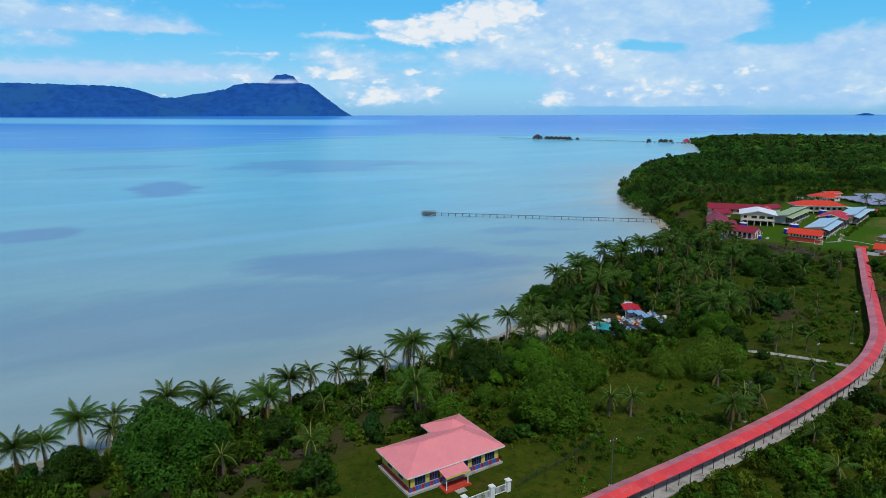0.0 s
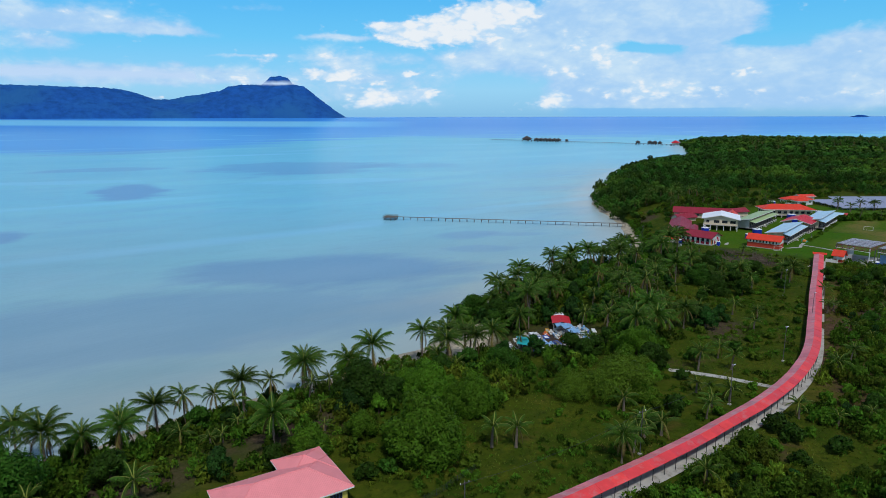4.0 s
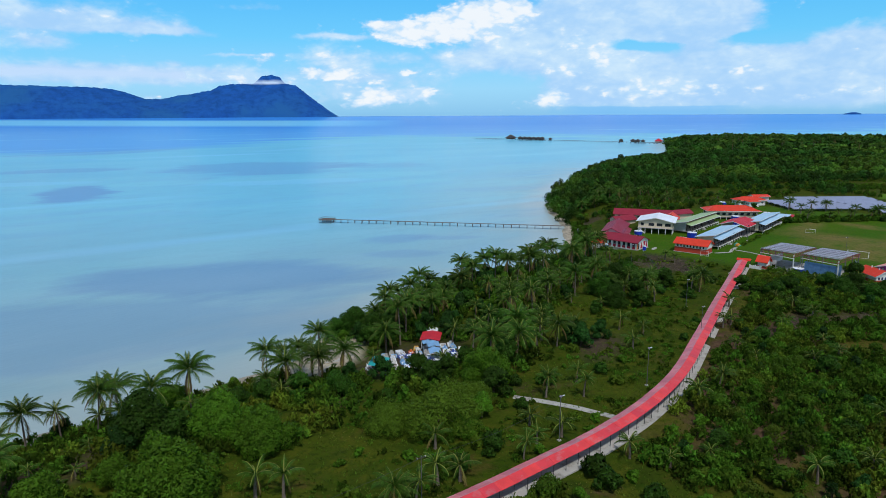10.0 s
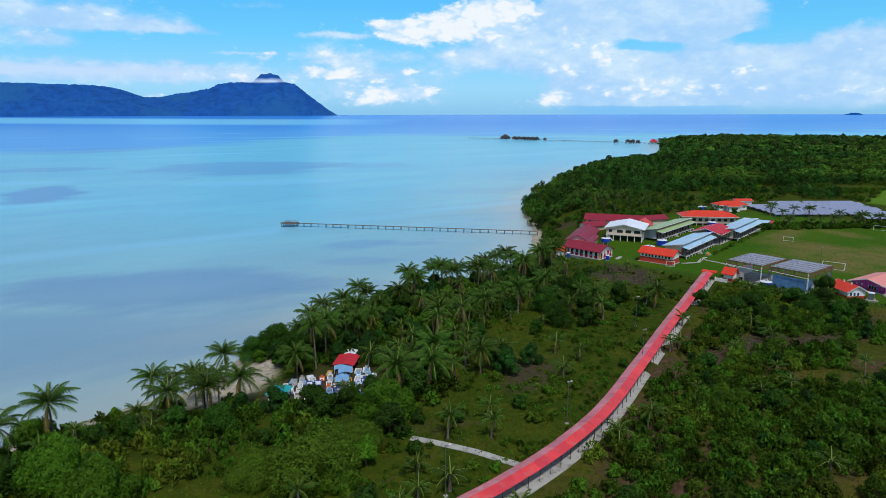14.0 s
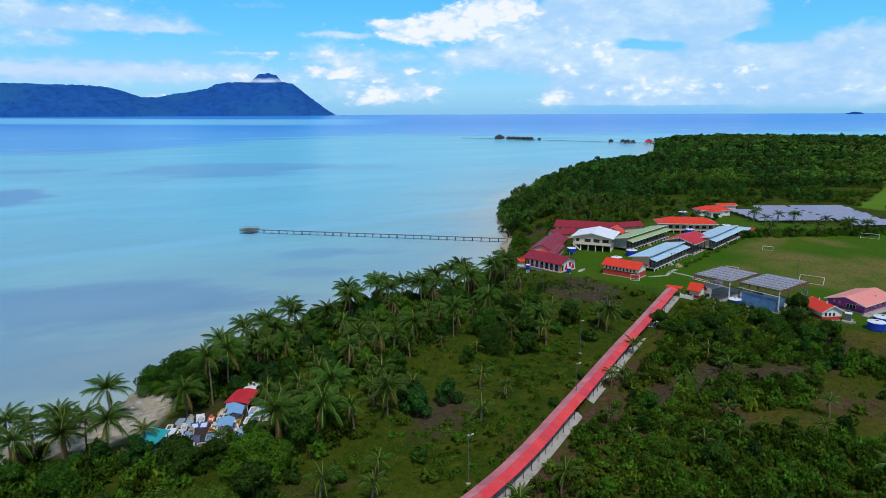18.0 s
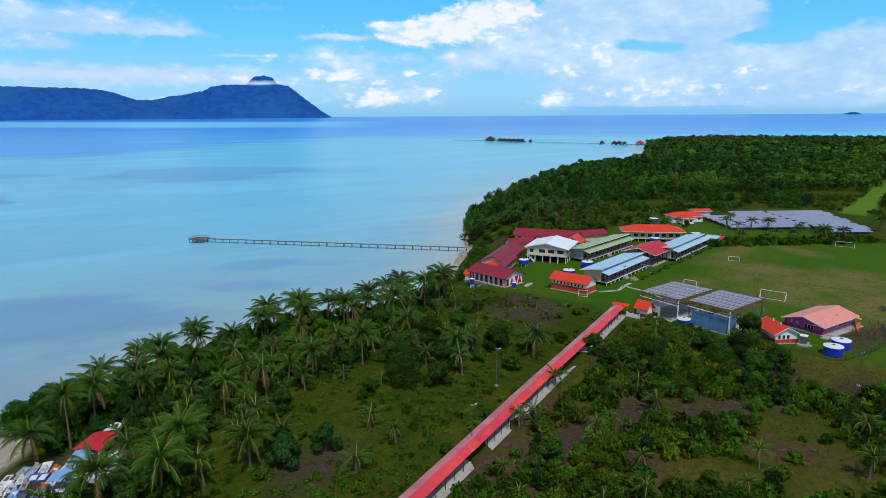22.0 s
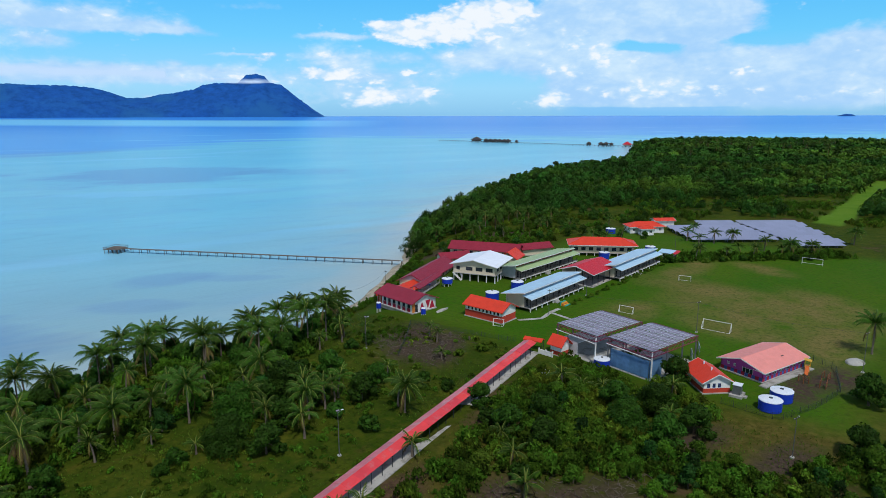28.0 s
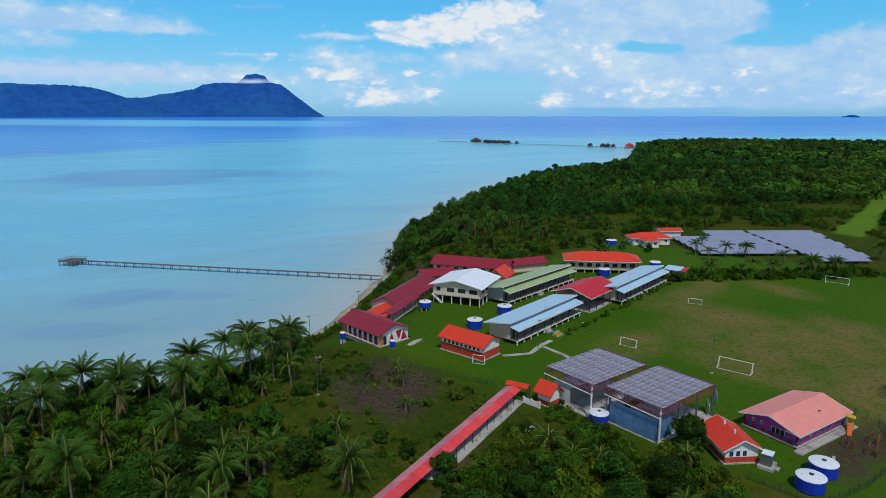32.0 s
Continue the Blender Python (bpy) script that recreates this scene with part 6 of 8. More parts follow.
def crown_lobes(r, rad, height, n):
    """Lobes of an uneven dome: low at the rim, high in the middle."""
    out = [(0, 0, height * 0.60, rad * 0.50, rad * 0.50, height * 0.30)]
    for k in range(n):
        a = k * 2.399 + r.uniform(-0.5, 0.5)
        f = math.sqrt((k + 0.6) / n)
        q = rad * 0.78 * f * r.uniform(0.8, 1.1)
        s = rad * r.uniform(0.20, 0.44)
        z = height * (0.86 - 0.52 * f * f + r.uniform(-0.17, 0.10))
        out.append((q * math.cos(a), q * math.sin(a), max(s * 0.6, z - s * 0.5), s, s, s * r.uniform(0.65, 1.0)))
    return out


def make_tree(seed, rad, height, leaves, size, material, label, name="broadleaf_tree", trunk=True, category="tree", lobes=11):
    r = random.Random(seed)
    p = thing(name, pose(0, 0, -60), label, category)
    L = crown_lobes(r, rad, height, lobes)
    if trunk:
        bm = bmesh.new()
        tube(bm, (0, 0, -0.5), (0.1, 0, height * 0.42), 0.05 * rad + 0.08, 0.04 * rad + 0.04, n=8)
        for x, y, z, *_ in L[1:]:
            tube(bm, (0.1, 0, height * 0.36), (x * 0.8, y * 0.8, z), 0.028 * rad + 0.02, 0.02, n=5)
        part("trunk", bm, M_BARK, p)
    V, F = leaf_cloud(seed, L, leaves, size)
    raw_sheet("crown", V, F, material, p)
    return p


PALMS = [make_palm(11 + k, h, nf, ln, old, lab) for k, (h, nf, ln, old, lab) in enumerate([
    (8.0, 24, 5.5, 2, "tall coconut palm with a full green crown"), (9.5, 23, 5.5, 3, "tall leaning coconut palm with some dry fronds"), (6.5, 23, 5.4, 4, "coconut palm with a full green crown"),
    (11.0, 22, 5.2, 3, "very tall slim coconut palm"), (4.5, 13, 3.3, 2, "short coconut palm in the grass"), (2.2, 10, 2.7, 1, "young coconut palm with low arching fronds"),
    (8.0, 12, 4.2, 6, "coconut palm with many dry brown fronds"), (3.2, 11, 2.8, 2, "young coconut palm with a short trunk")])]
PALM_H = [8.0, 9.5, 6.5, 11.0, 4.5, 2.2, 8.0, 3.2]
TREES = [make_tree(31, 5.2, 7.8, 9500, 0.40, M_LEAFBRIGHT, "dense rounded broadleaf tree with bright green leaves", lobes=22), make_tree(32, 6.5, 9.5, 11000, 0.44, M_LEAF, "large dense broadleaf tree with dark green crown", lobes=24),
         make_tree(33, 3.8, 7.0, 3300, 0.46, M_LEAF, "broadleaf tree with uneven green crown", lobes=13), make_tree(34, 3.0, 6.0, 2400, 0.42, M_LEAFDARK, "small dark green broadleaf tree", lobes=10),
         make_tree(35, 6.0, 6.2, 8000, 0.38, M_LEAFBRIGHT, "wide spreading tree with light green feathery leaves", lobes=20), make_tree(36, 2.8, 5.5, 2500, 0.38, M_LEAFBRIGHT, "small bright green broadleaf tree", lobes=10),
         make_tree(37, 8.6, 11.5, 26000, 0.42, M_LEAF, "very large domed broadleaf tree with dense green crown", lobes=34), make_tree(38, 6.6, 9.5, 19000, 0.38, M_LEAFBRIGHT, "large domed broadleaf tree with bright green crown", lobes=28),
         make_tree(39, 9.0, 8.5, 21000, 0.36, M_LEAFFEATHER, "wide feathery light green tree in the clearing", lobes=26)]
SHRUBS = [make_tree(51, 1.7, 2.0, 520, 0.46, M_LEAFFEATHER, "leafy green shrub in the grass", "shrub", False, "shrub", 7), make_tree(52, 1.3, 1.7, 420, 0.38, M_LEAFBRIGHT, "bright green shrub in the grass", "shrub", False, "shrub", 6),
          make_tree(53, 2.2, 3.0, 800, 0.48, M_LEAF, "tall dark green shrub", "shrub", False, "shrub", 8)]
BUSHES = [make_tree(61, 1.9, 3.3, 1150, 0.30, M_SCRUB, "rounded mid-green bush in the scrub", "tall_bush", True, "bush", 10), make_tree(62, 1.7, 3.0, 1000, 0.28, M_LEAFBRIGHT, "rounded bright green bush in the scrub", "tall_bush", True, "bush", 9),
          make_tree(63, 2.1, 3.0, 1150, 0.30, M_LEAFOLIVE, "spreading olive-green bush in the scrub", "tall_bush", True, "bush", 11), make_tree(64, 1.5, 3.6, 1000, 0.28, M_LEAFDARK, "upright dark green bush in the scrub", "tall_bush", True, "bush", 9),
          make_tree(65, 2.3, 3.8, 1500, 0.30, M_SCRUB, "large rounded green bush in the scrub", "tall_bush", True, "bush", 12)]
placed = []
rp = random.Random(77)


def clear_of(x, y, d):
    return all((x - a) ** 2 + (y - b) ** 2 > (d * 0.5 + c * 0.5) ** 2 for a, b, c in placed)


def put(base, x, y, s=1.0, room=2.0, turn=None):
    placed.append((x, y, room))
    m = Matrix.Translation((x, y, gz(x, y))) @ pose(0, 0, 0, 0, 0, rp.uniform(0, 360) if turn is None else turn)
    o = copy_thing(base, m)
    o.scale = (s, s, s)
    return o


def put_palm(x, y, h):
    """The palm nearest to that height, scaled to it."""
    k = min(range(len(PALMS)), key=lambda i: abs(PALM_H[i] - h) + 2.0 * rp.random())
    s = max(0.75, min(1.3, h / PALM_H[k]))
    put(PALMS[k], x, y, s, 3.0)


# crown sites: x, y, trunk height
SHORE_PALMS = [(63.0, 100.1, 8), (27.0, 100.9, 4), (39.8, 96.0, 5), (96.7, 82.2, 4), (100.4, 79.9, 4), (116.6, 67.2, 4), (125.7, 68.7, 3.5)]
SHORE_PALMS_MORE = [(122.0, 69.6, 4), (112.1, 65.9, 5)]
SHORE_PALMS = SHORE_PALMS + SHORE_PALMS_MORE
GROVE_PALMS = [(138.6, 68.4, 3), (149.4, 70.7, 3), (157.9, 84.5, 4.5), (172.6, 104.2, 5), (161.8, 113.3, 7), (158.7, 118.8, 7), (151.0, 138.3, 8), (159.9, 139.0, 9), (190.2, 126.8, 9), (176.1, 107.3, 6), (186.2, 106.3, 4.5), (155.0, 141.6, 11), (157.5, 103.2, 8), (177.8, 130.3, 7), (181.7, 126.9, 8), (182.0, 113.6, 5), (206.0, 140.7, 8), (233.4, 143.5, 7), (204.2, 176.5, 9), (209.4, 173.1, 9), (213.3, 167.6, 9), (227.2, 171.9, 9), (236.4, 177.3, 9), (246.5, 169.9, 7), (214.2, 78.7, 2.5), (191.3, 67.4, 4)]
GROVE_PALMS_MORE = [(241.4, 81.5, 3), (229.1, 61.9, 3), (232.0, 91.9, 2.5), (135.1, 151.7, 8), (139.0, 125.5, 4), (129.0, 131.0, 7), (125.5, 128.0, 7), (150.0, 112.0, 3), (167.4, 136.8, 9), (166.3, 104.3, 7), (167.9, 156.3, 8), (164.2, 163.5, 8), (177.1, 112.5, 6), (183.8, 117.8, 7), (179.7, 148.6, 8), (198.7, 140.9, 8), (199.7, 130.6, 4), (211.5, 136.0, 7), (215.7, 177.8, 10), (160.0, 147.2, 10), (165.9, 145.0, 7), (170.8, 110.2, 8), (180.7, 106.0, 6), (185.6, 102.7, 4), (184.2, 130.5, 8), (188.0, 121.8, 8), (196.6, 132.8, 8)]
GROVE_PALMS_MORE_MORE = [(210.5, 140.0, 8), (203.4, 135.1, 7), (249.6, 168.5, 10), (228.0, 91.5, 3), (237.3, 80.5, 3), (231.3, 137.7, 6), (245.6, 131.7, 5), (228.9, 127.6, 4), (193.6, 104.0, 3), (206.5, 178.9, 9), (207.8, 155.3, 7), (213.4, 142.1, 8), (216.6, 136.9, 8), (236.9, 125.9, 6), (192.6, 151.9, 7), (246.9, 102.4, 3), (227.7, 134.4, 5), (249.7, 175.0, 11), (241.3, 128.3, 5), (238.3, 134.4, 5)]
GROVE_PALMS = GROVE_PALMS + GROVE_PALMS_MORE + GROVE_PALMS_MORE_MORE
GARDEN_PALMS = [(254.1, 117.9, 6), (262.3, 97.1, 3), (254.3, 121.2, 5), (258.4, 168.9, 10), (260.4, 162.9, 5), (293.6, 85.0, 3), (289.6, 104.3, 2.5), (368.0, 82.8, 8), (253.4, 169.4, 10), (264.7, 175.9, 10), (262.5, 166.5, 5), (282.0, 154.0, 3), (453.2, 201.4, 5), (447.8, 191.1, 5), (458.7, 190.9, 5), (465.7, 186.4, 5), (462.8, 168.9, 5), (458.4, 155.0, 6), (508.3, 153.7, 6), (411.8, 220.7, 5), (412.6, 213.5, 5)]
# x, y, kind, size
BIG_TREES = [(19.5, 109, 6, 1.10), (85.0, 86.5, 7, 1.2), (97.5, 106, 7, 0.9), (102.4, 96.5, 7, 0.85), (85.2, 111.5, 1, 1.0), (133.5, 86.0, 8, 0.95), (143.0, 91.0, 8, 0.6), (125.0, 91.0, 8, 0.6), (135.5, 81.5, 4, 0.6), (141.5, 84.5, 5, 0.95), (5.9, 115.1, 1, 0.8), (152.6, 98.2, 7, 0.9), (150, 92, 2, 1.0), (4.8, 117.2, 2, 1.0), (38.0, 105.3, 2, 1.0), (38.7, 89.4, 2, 1.0), (124.2, 114.1, 1, 0.6), (152.4, 166.5, 1, 0.9), (236.4, 138.6, 1, 0.9), (225.7, 134.1, 1, 0.8), (231.7, 125.0, 2, 1), (155.3, 157.0, 1, 0.8), (150.1, 151.7, 2, 1.0), (230.7, 134.9, 2, 1), (241.8, 131.6, 2, 1), (265.9, 99.4, 2, 1.0), (268.3, 92.6, 2, 0.9), (286.2, 89.0, 1, 0.7), (287.0, 80.5, 2, 1.0), (295.0, 80.5, 2, 1.0), (268.8, 112.4, 2, 0.8), (249.5, 128.2, 2, 1.0)]
BIG_TREES_MORE = [(220.4, 123.5, 1, 0.7), (225.7, 117.5, 2, 0.9), (208.8, 187.6, 2, 1.0), (336.0, 69.0, 2, 1.1), (312.4, 59.3, 2, 1.0), (290.7, 95.9, 2, 1.0), (296.3, 90.4, 1, 0.7), (275.4, 99.9, 2, 1.0), (248.8, 143.5, 2, 1.0), (256.0, 133.6, 2, 0.8)]
BIG_TREES = BIG_TREES + BIG_TREES_MORE
# palms known by their crowns: x, y
WATERSIDE_CROWNS = [(-2.5, 127.4), (1.9, 128.3), (13.6, 134.3), (24.2, 136.8), (29.9, 127.0), (35.4, 123.5), (41.6, 127.7), (48.5, 130.4), (54.3, 133.5), (50.2, 115.6), (60.4, 130.6), (63.3, 124.8), (56.9, 111.3), (66.4, 132.6), (72.4, 130.9), (78.6, 124.5), (83.3, 124.5), (67.4, 107.8), (76.5, 112.5), (73.8, 103.8), (60.5, 115.2), (64.2, 110.0), (71, 100.5), (54.6, 110.7), (95.2, 121), (101, 122.8), (112.5, 125), (113.1, 118.5), (118.7, 130.8), (126, 133.6), (133, 131.1), (129.5, 136),
                    (149, 138.6), (162.8, 165.5), (211, 194), (221.5, 192.5), (229, 188), (245, 192), (255, 197.5), (261.5, 200), (259, 194)]
GROVE_CROWNS = [(169.6, 155.7), (175.7, 151.7), (177.9, 137.7), (162.6, 117.2), (168.6, 115.5), (200.1, 149.9), (204.4, 147.1), (214.2, 148.4), (223, 150.9), (184.9, 133.1), (184.5, 117), (162.4, 126.5), (182.9, 161.9), (175.9, 161.4), (170.2, 149.2), (185, 123.1), (194.9, 139.5), (197.8, 135.5), (210.3, 141.5), (218.5, 145.7), (201.1, 155.6), (228, 132.6), (235.8, 148.2), (233.4, 119.1), (244.3, 130.3), (180.3, 111.5), (186, 105.3), (174.2, 126.9), (169.2, 122.8), (195.1, 169.9)]
rz = np.random.RandomState(404)


def walk_y(x):
    return np.interp(x, [p[0] for p in WALK], [p[1] for p in WALK])


def grove_edge(x):
    return np.interp(x, [-60, 45, 75, 100, 126, 145, 160, 170, 180, 190, 201, 215, 240, 258, 280], [66, 92, 95, 97, 100, 105, 99, 104, 112, 122, 133, 143, 153, 170, 196])


def in_rect(x, y, x0, x1, y0, y1):
    return (x > x0) & (x < x1) & (y > y0) & (y < y1)


def shore_of(x, y):
    return float(shore_distance(np.array([x]), np.array([y]))[0])


def built_up(x, y):
    """True on houses, paths, the graveyard, the field and the yards."""
    bad = in_rect(x, y, 44, 73, 70.5, 96) | in_rect(x, y, 294, 330, 98, 134) | in_rect(x, y, 308, 352, 74, 104)
    bad |= (np.abs(y - walk_y(x)) < 3.4) & (x < 304)
    bad |= (np.hypot((x - 150), (y - 126)) < 14.5) | in_rect(x, y, 134, 150, 128, 160)
    bad |= shelter(x, y) < 0.9
    bad |= in_rect(x, y, 282, 460, 148, 240) & (y > 148 + 0.25 * (x - 282) - 8)
    bad |= in_rect(x, y, 440, 570, 150, 245)
    return bad


def scatter(n, x0, x1, y0, y1, keep, room):
    """Random sites for which keep(x, y) is true, room metres apart and clear of what stands."""
    out = []
    X, Y = rz.uniform(x0, x1, n), rz.uniform(y0, y1, n)
    ok = keep(X, Y) & ~built_up(X, Y)
    for x, y in zip(X[ok], Y[ok]):
        if clear_of(x, y, room) and all((x - a) ** 2 + (y - b) ** 2 > room * room for a, b in out):
            out.append((float(x), float(y)))
    return out


for x, y in WATERSIDE_CROWNS:
    put_palm(x, y, 1.0 - gz(x, y) + rp.uniform(-0.4, 0.5))
for x, y in GROVE_CROWNS:
    put_palm(x, y, max(4.8, 2.4 - gz(x, y)) + rp.uniform(-0.5, 0.5))
for k, (x, y, h) in enumerate(SHORE_PALMS + GROVE_PALMS + GARDEN_PALMS):
    if h > 5.5 and x < 252 and not clear_of(x, y, 6.5):
        continue
    if x > 150 and y > 100 and k % 3 == 1 and x < 250:
        put(TREES[(2, 3, 5)[k % 3]], x, y, 0.80 + 0.3 * rp.random(), 3.0)
    else:
        put_palm(x, y, h)
for x, y, k, s in BIG_TREES:
    put(TREES[k], x, y, s, (7.0 if k > 5 else 5.0) * s)

# the grove along the shore
grove = scatter(2600, 136, 285, 95, 200, lambda x, y: (y > grove_edge(x)) & (shore_distance(x, y) > 4), 4.6)
for i, (x, y) in enumerate(grove[:12]):
    put_palm(x, y, 5.5 + 4.0 * rp.random())
for i, (x, y) in enumerate(scatter(1500, -60, 136, 70, 145, lambda x, y: (y > grove_edge(x)) & (shore_distance(x, y) > 4) & (shore_distance(x, y) < 26), 5.0)[:16]):
    put_palm(x, y, 6.5 + 3.0 * rp.random())
for i, (x, y) in enumerate(scatter(1800, -60, 136, 66, 145, lambda x, y: (y > grove_edge(x)) & (shore_distance(x, y) > 8 + 14 * (x > 120)), 4.0)[:54]):
    put(TREES[(2, 5, 3, 2, 0)[i % 5]], x, y, 0.55 + 0.45 * rp.random(), 3.5)
for i, (x, y) in enumerate(scatter(1800, 136, 300, 95, 205, lambda x, y: (y > grove_edge(x) - 2) & (shore_distance(x, y) > 4), 3.8)[:66]):
    put(TREES[(3, 2, 5, 2)[i % 4]], x, y, 0.70 + 0.4 * rp.random(), 3.0)
# broadleaf trees and a few palms down to the water's edge
for i, (x, y) in enumerate(scatter(3200, 146, 276, 140, 206, lambda x, y: (shore_distance(x, y) > 3.0) & (shore_distance(x, y) < 17) & (y > grove_edge(x)), 3.6)[:64]):
    if i % 16 == 3:
        put_palm(x, y, 5.5 + 3.0 * rp.random())
    else:
        put(TREES[(2, 3, 5, 2, 1, 3)[i % 6]], x, y, (0.60 + 0.35 * rp.random()) * (0.75 if i % 6 == 4 else 1.0), 3.0)
# scrub on the landward side of the walkway
def open_ground(x, y):
    """True on the dry grass below the tanks and on bare soil."""
    out = np.zeros(np.shape(x), bool)
    for a, b, w, d, turn in DRY + BARE:
        c, n = math.cos(radians(turn)), math.sin(radians(turn))
        out |= np.hypot(((x - a) * c + (y - b) * n) / w, (-(x - a) * n + (y - b) * c) / d) < 0.95
    return out


def scrub_land(x, y):
    return (y < walk_y(x) - 5 - np.clip((x - 180) * 0.12, 0, 8)) & (wobble(x, y, 0.055, 9.0) + 0.4 * wobble(x, y, 0.17, 3.0) > -0.45) & ~open_ground(x, y)


for i, (x, y) in enumerate(scatter(3000, 90, 318, 12, 118, scrub_land, 6.5)[:24]):
    put(TREES[(3, 2, 5, 2)[i % 4]], x, y, 0.45 + 0.35 * rp.random(), 4.5)
for i, (x, y) in enumerate(scatter(5200, 90, 318, 12, 118, scrub_land, 3.1)[:270]):
    put(BUSHES[(0, 1, 4, 2, 3, 0, 4)[i % 7]], x, y, 0.75 + 0.6 * rp.random(), 2.6)
for i, (x, y) in enumerate(scatter(1200, 90, 318, 15, 118, scrub_land, 5.0)[:40]):
    put_palm(x, y, 2.0 + 2.2 * rp.random())
for x, y in scatter(500, 332, 420, 20, 84, lambda x, y: (x - 330) * 0.9 - (y - 30) > 20, 6.0)[:24]:
    put(TREES[rp.choice((1, 2, 3))], x, y, 0.7 + 0.4 * rp.random(), 4.5)
# single shrubs in the clearing and on the rough grass
clearing = lambda x, y: (y > walk_y(x) + 3.5) & (y < grove_edge(x) - 1)
for i, (x, y) in enumerate(scatter(2400, 72, 300, 60, 180, clearing, 3.0)[:70]):
    put(SHRUBS[i % 3], x, y, 0.55 + 0.6 * rp.random(), 2.0)
for i, (x, y) in enumerate(scatter(900, 120, 300, 66, 175, clearing, 5.0)[:18]):
    put_palm(x, y, 2.0 + 2.0 * rp.random())
for i, (x, y) in enumerate(scatter(1500, 80, 330, 14, 118, lambda x, y: (y < walk_y(x) - 3.5) & ~open_ground(x, y), 2.6)[:150]):
    put(SHRUBS[i % 3], x, y, 0.6 + 0.7 * rp.random(), 2.0)
# hedge along the classroom verandas, and palms behind the school
for i in range(26):
    x, y = 336 + i * 2.7 + rp.uniform(-0.8, 0.8), 155.5 + i * 0.80 + rp.uniform(-1.0, 1.0)
    put(SHRUBS[i % 2], x, y, 0.45 + 0.35 * rp.random(), 1.5)
for x, y in scatter(500, 400, 520, 158, 200, lambda x, y: np.abs((y - 186) + 0.52 * (x - 430)) < 6, 5.0)[:10]:
    put_palm(x, y, 4.5 + 1.5 * rp.random())


# ---------------------------------------------------------------- undergrowth, grass and far forest
def stamp(templates, sites, sizes, seed, flat=1.0):
    """Many small crowns as one mesh: each template turned, scaled and set down."""
    g = np.random.RandomState(seed)
    VV, FF, base, tint = [], [], 0, []
    zs = ground_z(np.array([s[0] for s in sites]), np.array([s[1] for s in sites]))
    for (x, y), z, s in zip(sites, zs, sizes):
        V, F = templates[g.randint(len(templates))]
        a = g.uniform(0, 2 * np.pi)
        c, n = np.cos(a) * s, np.sin(a) * s
        W = np.stack([V[:, 0] * c - V[:, 1] * n + x, V[:, 0] * n + V[:, 1] * c + y, V[:, 2] * s * flat * g.uniform(0.8, 1.2) + z - 0.1], 1)
        VV.append(W)
        tint.append(np.full(len(V), g.uniform(0, 1)))
        FF.append(F + base)
        base += len(V)
    return np.concatenate(VV), np.concatenate(FF), np.concatenate(tint)


def sites_in(n, x0, x1, y0, y1, keep, seed):
    g = np.random.RandomState(seed)
    X, Y = g.uniform(x0, x1, n), g.uniform(y0, y1, n)
    ok = keep(X, Y)
    return list(zip(X[ok].tolist(), Y[ok].tolist()))


def school_here(x, y):
    """True on the footprints of the school houses by the shore."""
    return in_rect(x, y, 279, 330, 168, 240) & (shore_distance(x, y) > 16) | in_rect(x, y, 281, 300, 170, 193)


